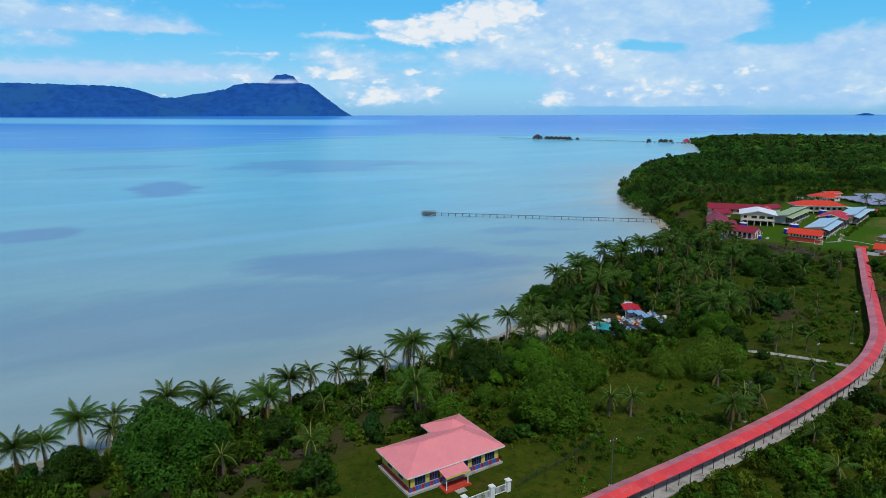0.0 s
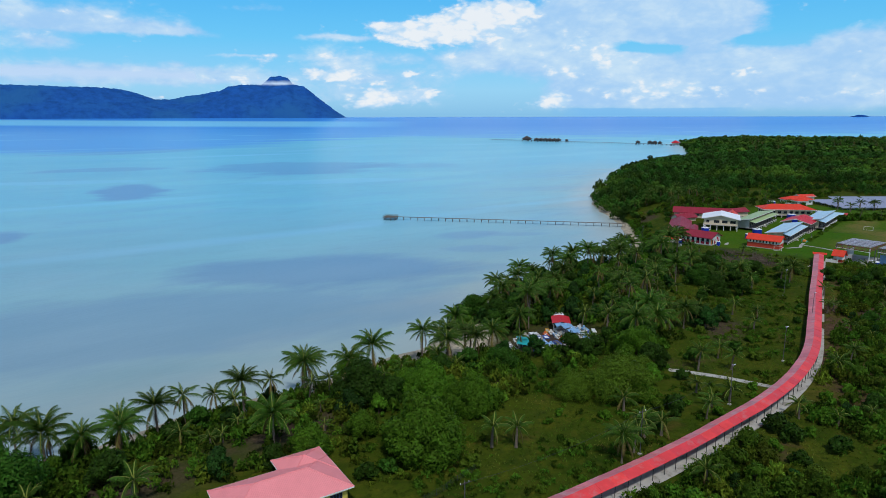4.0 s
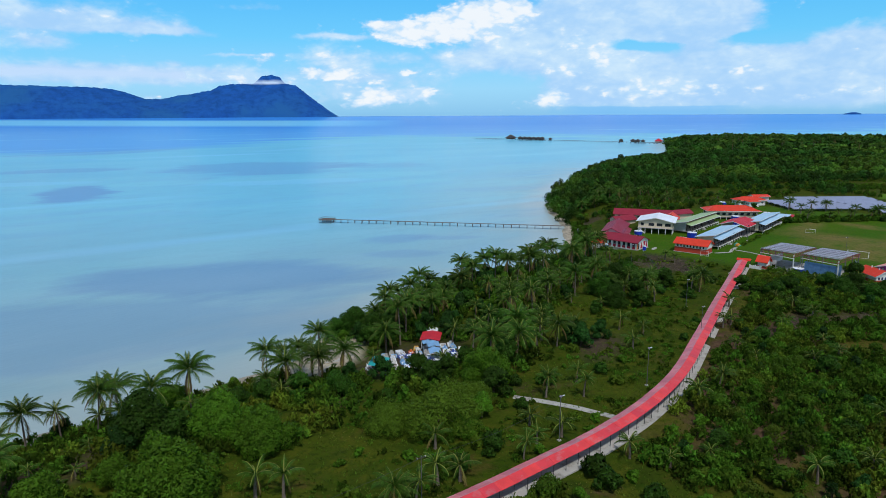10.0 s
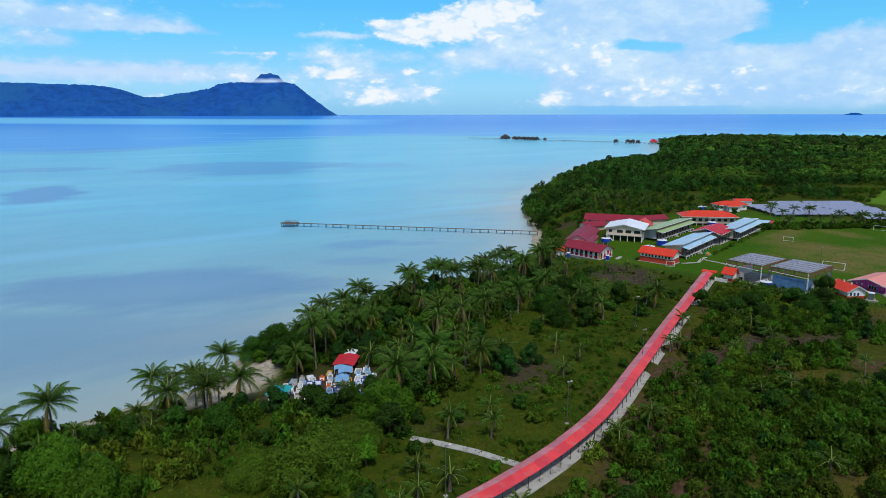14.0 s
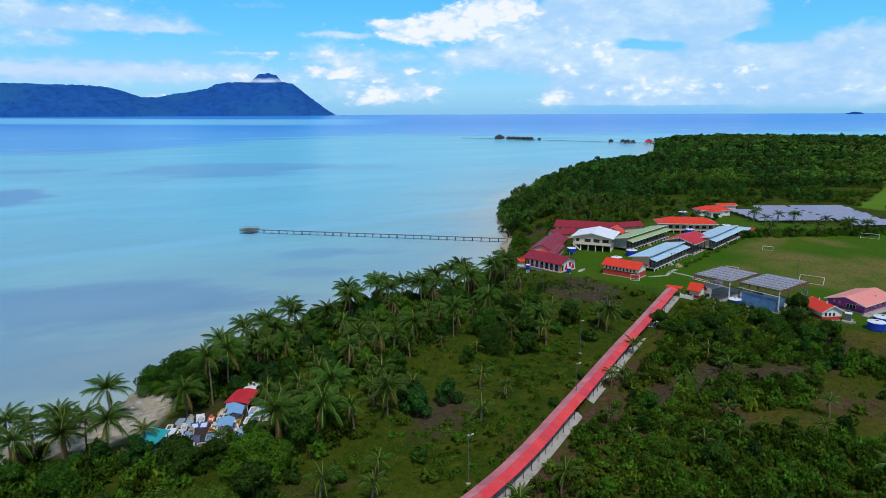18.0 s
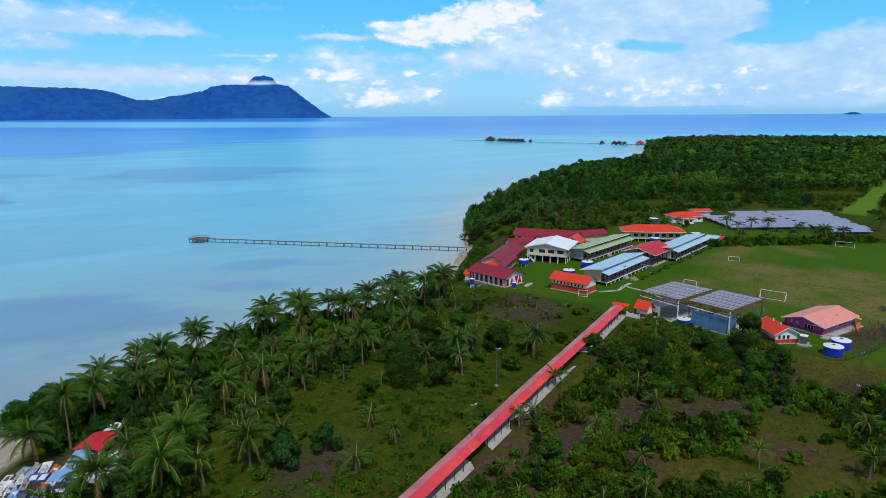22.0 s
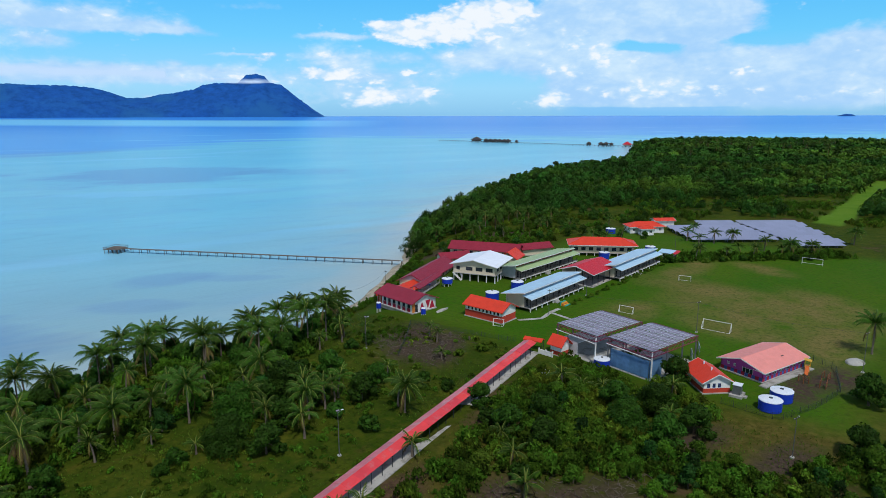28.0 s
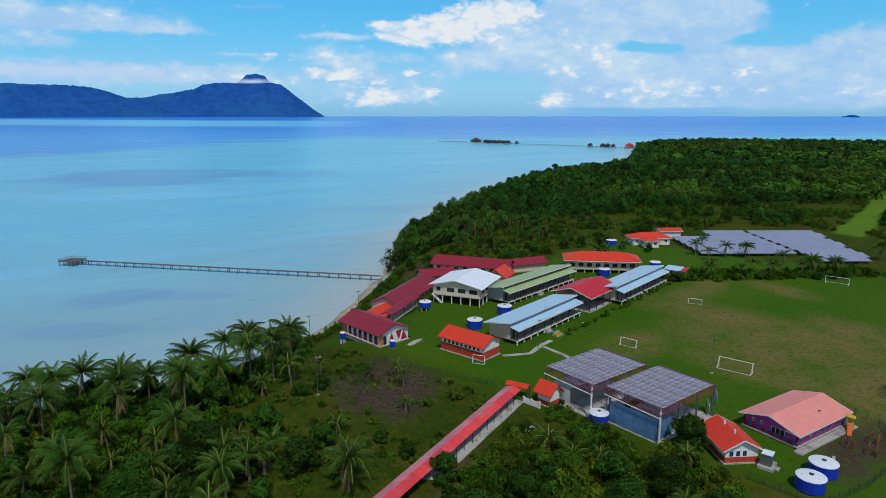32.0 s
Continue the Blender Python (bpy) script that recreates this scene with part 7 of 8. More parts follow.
def undergrowth():
    bush = [leaf_cloud(200 + k, crown_lobes(random.Random(k), 1.2, 1.5, 6), 112, 0.37, inner=0.62, tumble=0.65) for k in range(6)]
    fine = [leaf_cloud(250 + k, crown_lobes(random.Random(k + 20), 1.25, 1.6, 7), 165, 0.29, inner=0.62, tumble=0.65) for k in range(8)]
    low = [leaf_cloud(300 + k, crown_lobes(random.Random(k + 9), 0.9, 0.7, 5), 56, 0.28, inner=0.5, tumble=0.8) for k in range(6)]
    g = np.random.RandomState(8)
    s1 = sites_in(9000, -70, 300, 60, 205, lambda x, y: (y > grove_edge(x) - 3) & (shore_distance(x, y) > 6 + 15 * ((x > 122) & (x < 150))) & ~built_up(x, y), 1)[:2300]
    s2 = sites_in(14000, 60, 330, 8, 120, lambda x, y: (y < walk_y(x) - 3.6 - np.clip((x - 180) * 0.07, 0, 5)) & ~built_up(x, y) & ~open_ground(x, y) & (wobble(x, y, 0.055, 9.0) + 0.8 * wobble(x, y, 0.17, 3.0) > -0.30), 2)[:3700]
    s3 = sites_in(6000, 70, 300, 60, 180, lambda x, y: clearing(x, y) & ~built_up(x, y) & (wobble(x, y, 0.11, 5.0) + 0.7 * wobble(x, y, 0.31, 2.0) > -0.10), 3)[:2300]
    s4 = sites_in(4000, 325, 450, 5, 90, lambda x, y: ~built_up(x, y) & (wobble(x, y, 0.07, 2.0) > -0.1), 4)[:500]
    s5 = sites_in(9000, 338, 705, 150, 330, lambda x, y: ~forest_here(x, y) & ~in_rect(x, y, 448, 562, 148, 238) & ~in_rect(x, y, 300, 470, 100, 234) & ~in_rect(x, y, 436, 490, 214, 246) & (shore_distance(x, y) > 9) & ~lane(x, y) & (shelter(x, y) > 0.95) & (wobble(x, y, 0.06, 2.0) + 0.5 * wobble(x, y, 0.15, 4.0) > -0.15), 5)[:1500]
    s6 = sites_in(9000, 245, 350, 165, 275, lambda x, y: (shore_distance(x, y) > 5.5) & (shore_distance(x, y) < 13 + 4 * wobble(x, y, 0.1, 1.0)) & ~school_here(x, y), 6)[:420]
    s8 = sites_in(2600, 400, 480, 135, 200, lambda x, y: (np.abs((y - 181) + 0.53 * (x - 404) - 3) < 5.5) & ~in_rect(x, y, 411, 419, 176, 186), 10)[:330]
    s7 = sites_in(3000, 270, 314, 88, 122, lambda x, y: (y < walk_y(x) - 6) & ~open_ground(x, y) & ~in_rect(x, y, 303, 330, 98, 134) & ~in_rect(x, y, 309, 330, 74, 100) & (wobble(x, y, 0.2, 5.0) > -0.35), 9)[:420]
    for name, sites, mt, tp, lo, hi in (("undergrowth_grove", s1, M_BUSH, bush, 0.8, 1.9), ("undergrowth_scrub", s2, M_BUSH, fine, 0.5, 1.8), ("undergrowth_clearing", s3, M_BUSH, low, 0.6, 1.4), ("undergrowth_field_edge", s4, M_BUSH, fine, 0.6, 1.5), ("undergrowth_waste", s5, M_BUSH, bush, 0.6, 1.6), ("undergrowth_bank", s6, M_BUSH, bush, 0.5, 1.2), ("undergrowth_belt", s8, M_BUSH, bush, 0.7, 1.7), ("undergrowth_slope", s7, M_BUSH, fine, 0.6, 1.4)):
        V, F, T = stamp(tp, sites, g.uniform(lo, hi, len(sites)), 12, 1.35)
        ob = raw_sheet("undergrowth", V, F, mt)
        ob.data.attributes.new("crown", "FLOAT", "POINT").data.foreach_set("value", T.astype(np.float32))
        tagged(ob, "low green scrub and creepers over the ground", "undergrowth", kind="stuff")


def lane(x, y):
    """The bright mown strip behind the solar farm."""
    s = (x - 567) * 0.955 + (y - 193) * 0.296
    t = -(x - 567) * 0.296 + (y - 193) * 0.955
    return (s > -12) & (s < 270) & (np.abs(t) < 6.5 + 0.02 * s)


def forest_here(x, y):
    edge = np.interp(x, [326, 345, 372, 404, 440, 495, 546, 585, 626, 661, 700, 900, 2000], [262, 272, 284, 284, 294, 303, 302, 288, 272, 256, 242, 330, 500]) + 5 * wobble(x, y, 0.09, 6.0)
    sd = shore_distance(x, y)
    a = (x > 332) & (y > edge) & (sd > 1)
    south = -(x - 567) * 0.296 + (y - 193) * 0.955 < 0
    b = ((x > 700) | ((x > 600) & south)) & (sd > 1) & (y > -220 + 0.1 * x)
    c = np.hypot(x - 562, (y - 232) * 1.2) < 17
    return (a | b | c) & ~lane(x, y)


def far_forest():
    near = [leaf_cloud(400 + k, crown_lobes(random.Random(k + 40), 4.0, 7.5, 6), 230, 0.86, inner=0.88, tumble=0.28) for k in range(8)]
    mid = [leaf_cloud(500 + k, crown_lobes(random.Random(k + 60), 4.6, 8.0, 6), 105, 1.6, inner=0.88, tumble=0.25) for k in range(8)]
    far = [leaf_cloud(600 + k, crown_lobes(random.Random(k + 80), 7.5, 8.0, 6), 55, 3.3, inner=0.88, tumble=0.22) for k in range(6)]
    g = np.random.RandomState(3)

    def grid(step, x0, x1, y0, y1, keep):
        X, Y = np.meshgrid(np.arange(x0, x1, step), np.arange(y0, y1, step))
        X, Y = X + g.uniform(-0.45, 0.45, X.shape) * step, Y + g.uniform(-0.45, 0.45, Y.shape) * step
        d = np.hypot(X - 200, Y - 15)
        ok = forest_here(X, Y) & keep(d)
        return list(zip(X[ok].tolist(), Y[ok].tolist()))
    for sites, tp, lo, hi, seed in ((grid(5.2, 326, 760, 150, 620, lambda d: d < 520), near, 0.50, 1.35, 1),
                                    (grid(6.8, 326, 1100, 0, 900, lambda d: (d >= 520) & (d < 860)), mid, 0.6, 1.45, 2),
                                    (grid(9.5, 500, 1720, -60, 960, lambda d: (d >= 860) & (d < 1720)), far, 0.65, 1.40, 3)):
        V, F, T = stamp(tp, sites, lo + (hi - lo) * g.uniform(0, 1, len(sites)) ** 1.6, seed)
        ob = raw_sheet("forest", V, F, M_FOREST)
        ob.data.attributes.new("crown", "FLOAT", "POINT").data.foreach_set("value", T.astype(np.float32))
        tagged(ob, "dense green coastal forest and mangrove", "forest", kind="stuff")


def grass():
    g = np.random.RandomState(6)
    S = sites_in(90000, 40, 345, 10, 190, lambda x, y: (y < grove_edge(x) + 3) & ~built_up(x, y) & (wobble(x, y, 0.09, 1.0) + 0.5 * wobble(x, y, 0.3, 2.0) > -0.3), 7)[:30000]
    S = np.array(S)
    z = ground_z(S[:, 0], S[:, 1])
    n = len(S)
    P = np.stack([S[:, 0], S[:, 1], z - 0.03], 1)
    V, F = [], []
    for k in range(3):
        a = g.uniform(0, 2 * np.pi, n)
        h = g.uniform(0.15, 0.45, n)
        r = g.uniform(0.04, 0.12, n)
        d = np.stack([np.cos(a), np.sin(a), 0 * a], 1)
        s = np.stack([-np.sin(a), np.cos(a), 0 * a], 1) * r[:, None]
        tip = P + d * (h * 0.9)[:, None] + np.array([0, 0, 1]) * h[:, None]
        V.append(np.stack([P - s, P + s, tip], 1))
    V = np.stack(V, 1).reshape(-1, 3)
    F = np.arange(len(V)).reshape(-1, 3)
    tagged(raw_sheet("grass", V, F, M_GRASS), "rough yellow-green grass tufts", "grass", kind="stuff")


undergrowth()
far_forest()
grass()
# palms standing above the far forest
for i in range(34):
    a, d = radians(58 - rp.uniform(22, 33)), rp.uniform(900, 1400)
    x, y = 150 + d * math.cos(a), 10 + d * math.sin(a)
    if shore_of(x, y) > 5:
        put_palm(x, y, 14.3)
for i in range(16):
    t_ = rp.uniform(0, 1)
    x, y = 345 + 90 * t_ + rp.uniform(-6, 6), 283 - 4 * t_ + rp.uniform(-5, 14)
    if shore_of(x, y) > 10:
        put_palm(x, y, 5.5 + 2.5 * rp.random())
# a flame tree in bloom beside the store house
flame = put(TREES[2], 311.6, 97.6, 1.05, 4.0)
V, F = leaf_cloud(9, crown_lobes(random.Random(33), 3.85, 7.1, 13), 60, 0.20, inner=0.98)
raw_sheet("blossom", V, F, M_BLOSSOM, flame)["label"] = "orange-red blossom"
tagged(flame, "small broadleaf tree flecked with orange-red blossom", "tree")
# bush belt between the field and the solar farm
for i in range(30):
    f = i / 29
    put(SHRUBS[i % 3], 404 + 66 * f + rp.uniform(-3, 3), 181 - 35 * f + rp.uniform(-2.5, 2.5), 0.6 + 0.6 * rp.random(), 1.5)

# bushes and palms behind the school, round the cottages and along the bank
sites = sites_in(900, 345, 600, 236, 300, lambda x, y: ~forest_here(x, y) & ~lane(x, y) & ~in_rect(x, y, 436, 492, 212, 247) & ~in_rect(x, y, 448, 562, 148, 240) & (shore_distance(x, y) > 12), 21)[:110]
V, F, T = stamp([leaf_cloud(700 + k, crown_lobes(random.Random(k + 90), 2.6, 4.6, 8), 420, 0.55, inner=0.8) for k in range(5)], sites, np.random.RandomState(2).uniform(0.6, 1.3, len(sites)), 31)
ob = raw_sheet("thicket", V, F, M_FOREST)
ob.data.attributes.new("crown", "FLOAT", "POINT").data.foreach_set("value", T.astype(np.float32))
tagged(ob, "scattered green thicket in front of the forest", "thicket", kind="stuff")
for x, y in ((430, 236), (435, 226), (443, 243), (462, 243), (470, 246), (441, 216), (425, 228), (484, 244)):
    put(TREES[rp.choice((2, 3))], x, y, 0.55 + 0.25 * rp.random(), 3.0)
for x, y, h in ((404, 262, 5), (412, 258, 5), (420, 262, 5), (426, 252, 5), (380, 266, 5), (372, 262, 5), (388, 258, 4.5), (448, 246, 5), (466, 208, 5), (428, 219, 4.5)):
    put_palm(x, y, h)
for i, (x, y) in enumerate(sites_in(900, 250, 340, 168, 262, lambda x, y: (shore_distance(x, y) > 8) & (shore_distance(x, y) < 15) & ~school_here(x, y), 23)[:24]):
    put(SHRUBS[i % 3], x, y, 0.6 + 0.5 * rp.random(), 2.0)
for i in range(9):
    put_palm(424 + 5.5 * i + rp.uniform(-2, 2), 176 - 2.9 * i + rp.uniform(-2, 4), 3.6 + 1.4 * rp.random())
# ---------------------------------------------------------------- water tanks, goals, poles
def tank(x, y, r, h, z=0.0, stand=0.0, label="round blue plastic water tank with a white lid"):
    p = thing("water_tank", pose(x, y, z, 0, 0, (x * 37) % 360), label, "water tank", "water tanks")
    n = 28
    bm = bmesh.new()
    prof = [(r * 0.97, stand), (r, stand + 0.15), (r * 0.985, stand + h * 0.33), (r, stand + h * 0.36), (r * 0.985, stand + h * 0.66), (r, stand + h * 0.70), (r, stand + h)]
    rings = [[bm.verts.new((q * math.cos(k * 2 * math.pi / n), q * math.sin(k * 2 * math.pi / n), zz)) for k in range(n)] for q, zz in prof]
    for a, b in zip(rings, rings[1:]):
        for k in range(n):
            bm.faces.new((a[k], a[(k + 1) % n], b[(k + 1) % n], b[k]))
    bm.faces.new(rings[0][::-1])
    part("barrel", bm, M_TANK, p)
    bm = bmesh.new()
    prof = [(r * 1.02, stand + h - 0.05), (r * 1.02, stand + h + 0.06), (r * 0.85, stand + h + 0.16), (r * 0.4, stand + h + 0.30), (r * 0.16, stand + h + 0.34)]
    rings = [[bm.verts.new((q * math.cos(k * 2 * math.pi / n), q * math.sin(k * 2 * math.pi / n), zz)) for k in range(n)] for q, zz in prof]
    for a, b in zip(rings, rings[1:]):
        for k in range(n):
            bm.faces.new((a[k], a[(k + 1) % n], b[(k + 1) % n], b[k]))
    bm.faces.new(rings[-1])
    bm.faces.new(rings[0][::-1])
    lid = part("lid", bm, M_LID, p, "white domed lid")
    part("hatch", tube(bmesh.new(), (0, 0, stand + h + 0.30), (0, 0, stand + h + 0.44), r * 0.17, n=14), M_DARKSTEEL, lid, "dark round hatch")
    for k in range(3):
        a = 0.7 + k * 2.1
        part("spigot", tube(bmesh.new(), (0.62 * r * math.cos(a), 0.62 * r * math.sin(a), stand + h + 0.1), (0.62 * r * math.cos(a), 0.62 * r * math.sin(a), stand + h + 0.34), r * 0.07, n=8), M_LID, lid)
    if stand:
        for k in range(6):
            a = k * math.pi / 3
            part("leg", tube(bmesh.new(), (r * 0.8 * math.cos(a), r * 0.8 * math.sin(a), -0.3), (r * 0.8 * math.cos(a), r * 0.8 * math.sin(a), stand), 0.1, n=6), M_WHITE, p)


for x, y, r, h, s in ((317.3, 79.0, 2.25, 2.2, 0), (323.4, 80.2, 2.25, 2.2, 0), (305.6, 113.9, 1.9, 1.9, 0), (315.0, 196.0, 1.9, 1.6, 0.9), (317.9, 173.6, 2.2, 2.4, 0), (333.2, 179.6, 2.2, 2.4, 0),
                      (366.6, 200.4, 2.2, 2.6, 0), (393.1, 196.6, 2.2, 2.6, 0), (377.5, 186.5, 2.1, 2.6, 0), (418.5, 194.0, 2.2, 2.6, 0), (438.5, 235.5, 2.4, 2.4, 0)):
    tank(x, y, r, h, 0.0, s)
for x, y, zz in ((283.0, 186.0, 1.4), (290.6, 171.6, 0.3), (309.5, 199.5, 0.3)):
    tank(x, y, 0.75, 1.7, gz(x, y), zz, "small upright blue plastic drum on a stand")


def goal(x0, y0, x1, y1, h, depth, label):
    a, b = Vector((x0, y0, 0)), Vector((x1, y1, 0))
    d = (b - a).normalized()
    w = (b - a).length
    p = thing("football_goal", Matrix.Translation(a) @ pose(0, 0, 0, 0, 0, math.degrees(math.atan2(d.y, d.x))), label, "goal", "football goals")
    for x in (0, w):
        part("goalpost", tube(bmesh.new(), (x, 0, -0.1), (x, 0, h), 0.07), M_WHITE, p)
        part("stay", tube(bmesh.new(), (x, 0, h), (x, depth, 0.05), 0.05), M_WHITE, p)
        part("foot_rail", tube(bmesh.new(), (x, 0, 0.06), (x, depth, 0.06), 0.05), M_WHITE, p)
    part("crossbar", tube(bmesh.new(), (-0.07, 0, h), (w + 0.07, 0, h), 0.07), M_WHITE, p)
    part("ground_bar", tube(bmesh.new(), (0, depth, 0.06), (w, depth, 0.06), 0.05), M_WHITE, p)


goal(350.9, 118.9, 353.3, 111.8, 2.44, -1.6, "white tubular football goal without a net")
goal(452.7, 146.9, 455.2, 140.1, 2.44, 1.4, "white tubular football goal without a net at the far end")
goal(342.7, 142.2, 344.0, 138.0, 1.9, -0.8, "small white football goal beside the field")
goal(388.6, 156.1, 390.6, 152.6, 1.9, 0.8, "small white football goal beside the field")
goal(302.6, 152.6, 304.4, 150.2, 1.9, -0.8, "small pale goal frame leaning by the two-tone house")


M_POLE = mat("weathered_pole", (0.10, 0.10, 0.10), 0.7, vary=0.2)


def pole(x, y, h, kind):
    p = thing("street_lamp" if kind == "lamp" else "utility_pole", pose(x, y, gz(x, y)), "grey steel lamp pole with a small solar lamp head" if kind == "lamp" else "grey utility pole with a cross arm", "street lamp" if kind == "lamp" else "pole", "poles")
    part("shaft", tube(bmesh.new(), (0, 0, -0.4), (0, 0, h), 0.085, 0.05), M_POLE, p)
    part("base", B(-0.3, 0.3, -0.3, 0.3, -0.2, 0.25), M_CONCRETE, p)
    if kind == "lamp":
        part("arm", tube(bmesh.new(), (0, 0, h - 0.3), (0.9, 0.2, h), 0.035, n=6), M_STEEL, p)
        part("lamp_head", B(0.7, 1.15, 0.10, 0.30, h - 0.04, h + 0.04), M_LID, p)
        part("solar_cell", box(bmesh.new(), -0.28, 0.28, -0.18, 0.18, -0.02, 0.02, pose(0, 0, h + 0.15, 18, 0, 0)), M_PANEL, p)
    else:
        part("cross_arm", B(-0.8, 0.8, -0.05, 0.05, h - 0.5, h - 0.38), M_DARKTIMBER, p)
        for k in (-0.7, 0.0, 0.7):
            part("insulator", tube(bmesh.new(), (k, 0, h - 0.38), (k, 0, h - 0.2), 0.05, n=6), M_LID, p)


LINE = [(78.9, 64.8), (117.0, 66.2), (148.0, 69.8), (180.4, 77.4), (215.6, 89.6), (236.2, 109.6), (263.5, 154.9)]
for x, y in LINE:
    pole(x, y, 8.5, "lamp" if x > 140 else "pole")
for x, y, h in ((345.3, 116.9, 9.0), (353.5, 78.2, 10.0), (322.0, 151.0, 8.0), (346.5, 160.0, 7.5), (307.5, 228.5, 7.5), (283.0, 211.0, 8.0), (430, 190, 9.0), (302.5, 66.0, 8.0)):
    pole(x, y, h, "pole")


def wire(name, a, b, sag, r=0.02):
    a, b = Vector(a), Vector(b)
    bm = bmesh.new()
    pts = [a.lerp(b, k / 10) - Vector((0, 0, sag * 4 * (k / 10) * (1 - k / 10))) for k in range(11)]
    side = (b - a).cross(Vector((0, 0, 1))).normalized() * r
    rings = [[bm.verts.new(p + o) for o in (side, Vector((0, 0, r)), -side, Vector((0, 0, -r)))] for p in pts]
    for g0, g1 in zip(rings, rings[1:]):
        for k in range(4):
            bm.faces.new((g0[k], g0[(k + 1) % 4], g1[(k + 1) % 4], g1[k]))
    tagged(part(name, bm, M_DARKSTEEL), "thin dark sagging cable between poles", "cable")


for (x0, y0), (x1, y1) in zip(LINE[:3], LINE[1:3]):
    wire("cable", (x0, y0, gz(x0, y0) + 8.1), (x1, y1, gz(x1, y1) + 8.1), 1.2)
wire("cable", (345.3, 116.9, 8.6), (353.5, 78.2, 9.6), 1.0)
wire("cable", (322.0, 151.0, 7.6), (345.3, 116.9, 8.6), 1.0)
wire("cable", (307.5, 228.5, gz(307.5, 228.5) + 7.1), (283.0, 211.0, gz(283.0, 211.0) + 7.6), 1.6)
wire("cable", (283.0, 211.0, gz(283.0, 211.0) + 7.6), (263.5, 154.9, gz(263.5, 154.9) + 8.1), 2.0)
wire("cable", (322.0, 151.0, 7.6), (346.5, 160.0, 7.1), 0.6)


# ---------------------------------------------------------------- yard of the purple house
def fence(points, h, label):
    p = thing("wire_fence", pose(0, 0, 0), label, "fence")
    pts = along(points, 2.5)
    for i, ((a, _), (b, _)) in enumerate(zip(pts, pts[1:])):
        za, zb = gz(a.x, a.y), gz(b.x, b.y)
        part("post", tube(bmesh.new(), (a.x, a.y, za - 0.3), (a.x, a.y, za + h), 0.05, n=6), M_DARKSTEEL, p)
        bm = bmesh.new()
        for k in range(5):
            f = 0.1 + 0.2 * k
            tube(bm, (a.x, a.y, za + h * f), (b.x, b.y, zb + h * f), 0.018, n=3)
        for k in range(1, 6):
            c = a.lerp(b, k / 6)
            tube(bm, (c.x, c.y, za + 0.05), (c.x, c.y, za + h * 0.95), 0.012, n=3)
        part("wire_panel", bm, M_DARKGREEN, p)


M_DARKGREEN = mat("dark_green_wire", (0.03, 0.06, 0.035), 0.6, vary=0.2)
M_TURQ = mat("turquoise_tarpaulin", (0.02, 0.36, 0.38), 0.5, vary=0.12, scale=1.0)
M_SKYSHEET = mat("sky_blue_sheet", (0.22, 0.42, 0.68), 0.5, vary=0.15, scale=1.0, rib=("X", 0.2, 0.02))
M_GOLD = mat("yellow_orange_tile", (0.62, 0.34, 0.03), 0.5, vary=0.15)
M_ORTILE = mat("orange_tile", (0.62, 0.14, 0.03), 0.5, vary=0.2)
M_DIRT = mat("dark_bare_soil", (0.075, 0.055, 0.045), 0.95, vary=0.35, scale=0.5, bump=0.15, bump_scale=2.0, second=(0.16, 0.13, 0.10), second_amount=0.4)
fence([(311.3, 86.0), (312.6, 80.5), (314.0, 75.2), (325, 74), (337.1, 75.0), (349.8, 82.5), (352, 92)], 1.6, "dark green wire fence round the kindergarten yard")
fence([(268, 146), (276, 156), (283, 166), (296, 142), (300, 136)], 1.4, "thin dark wire fence along the school grounds")
fence([(65.5, 72.4), (80, 74.5), (92, 78)], 1.3, "dark wire fence beside the house drive")


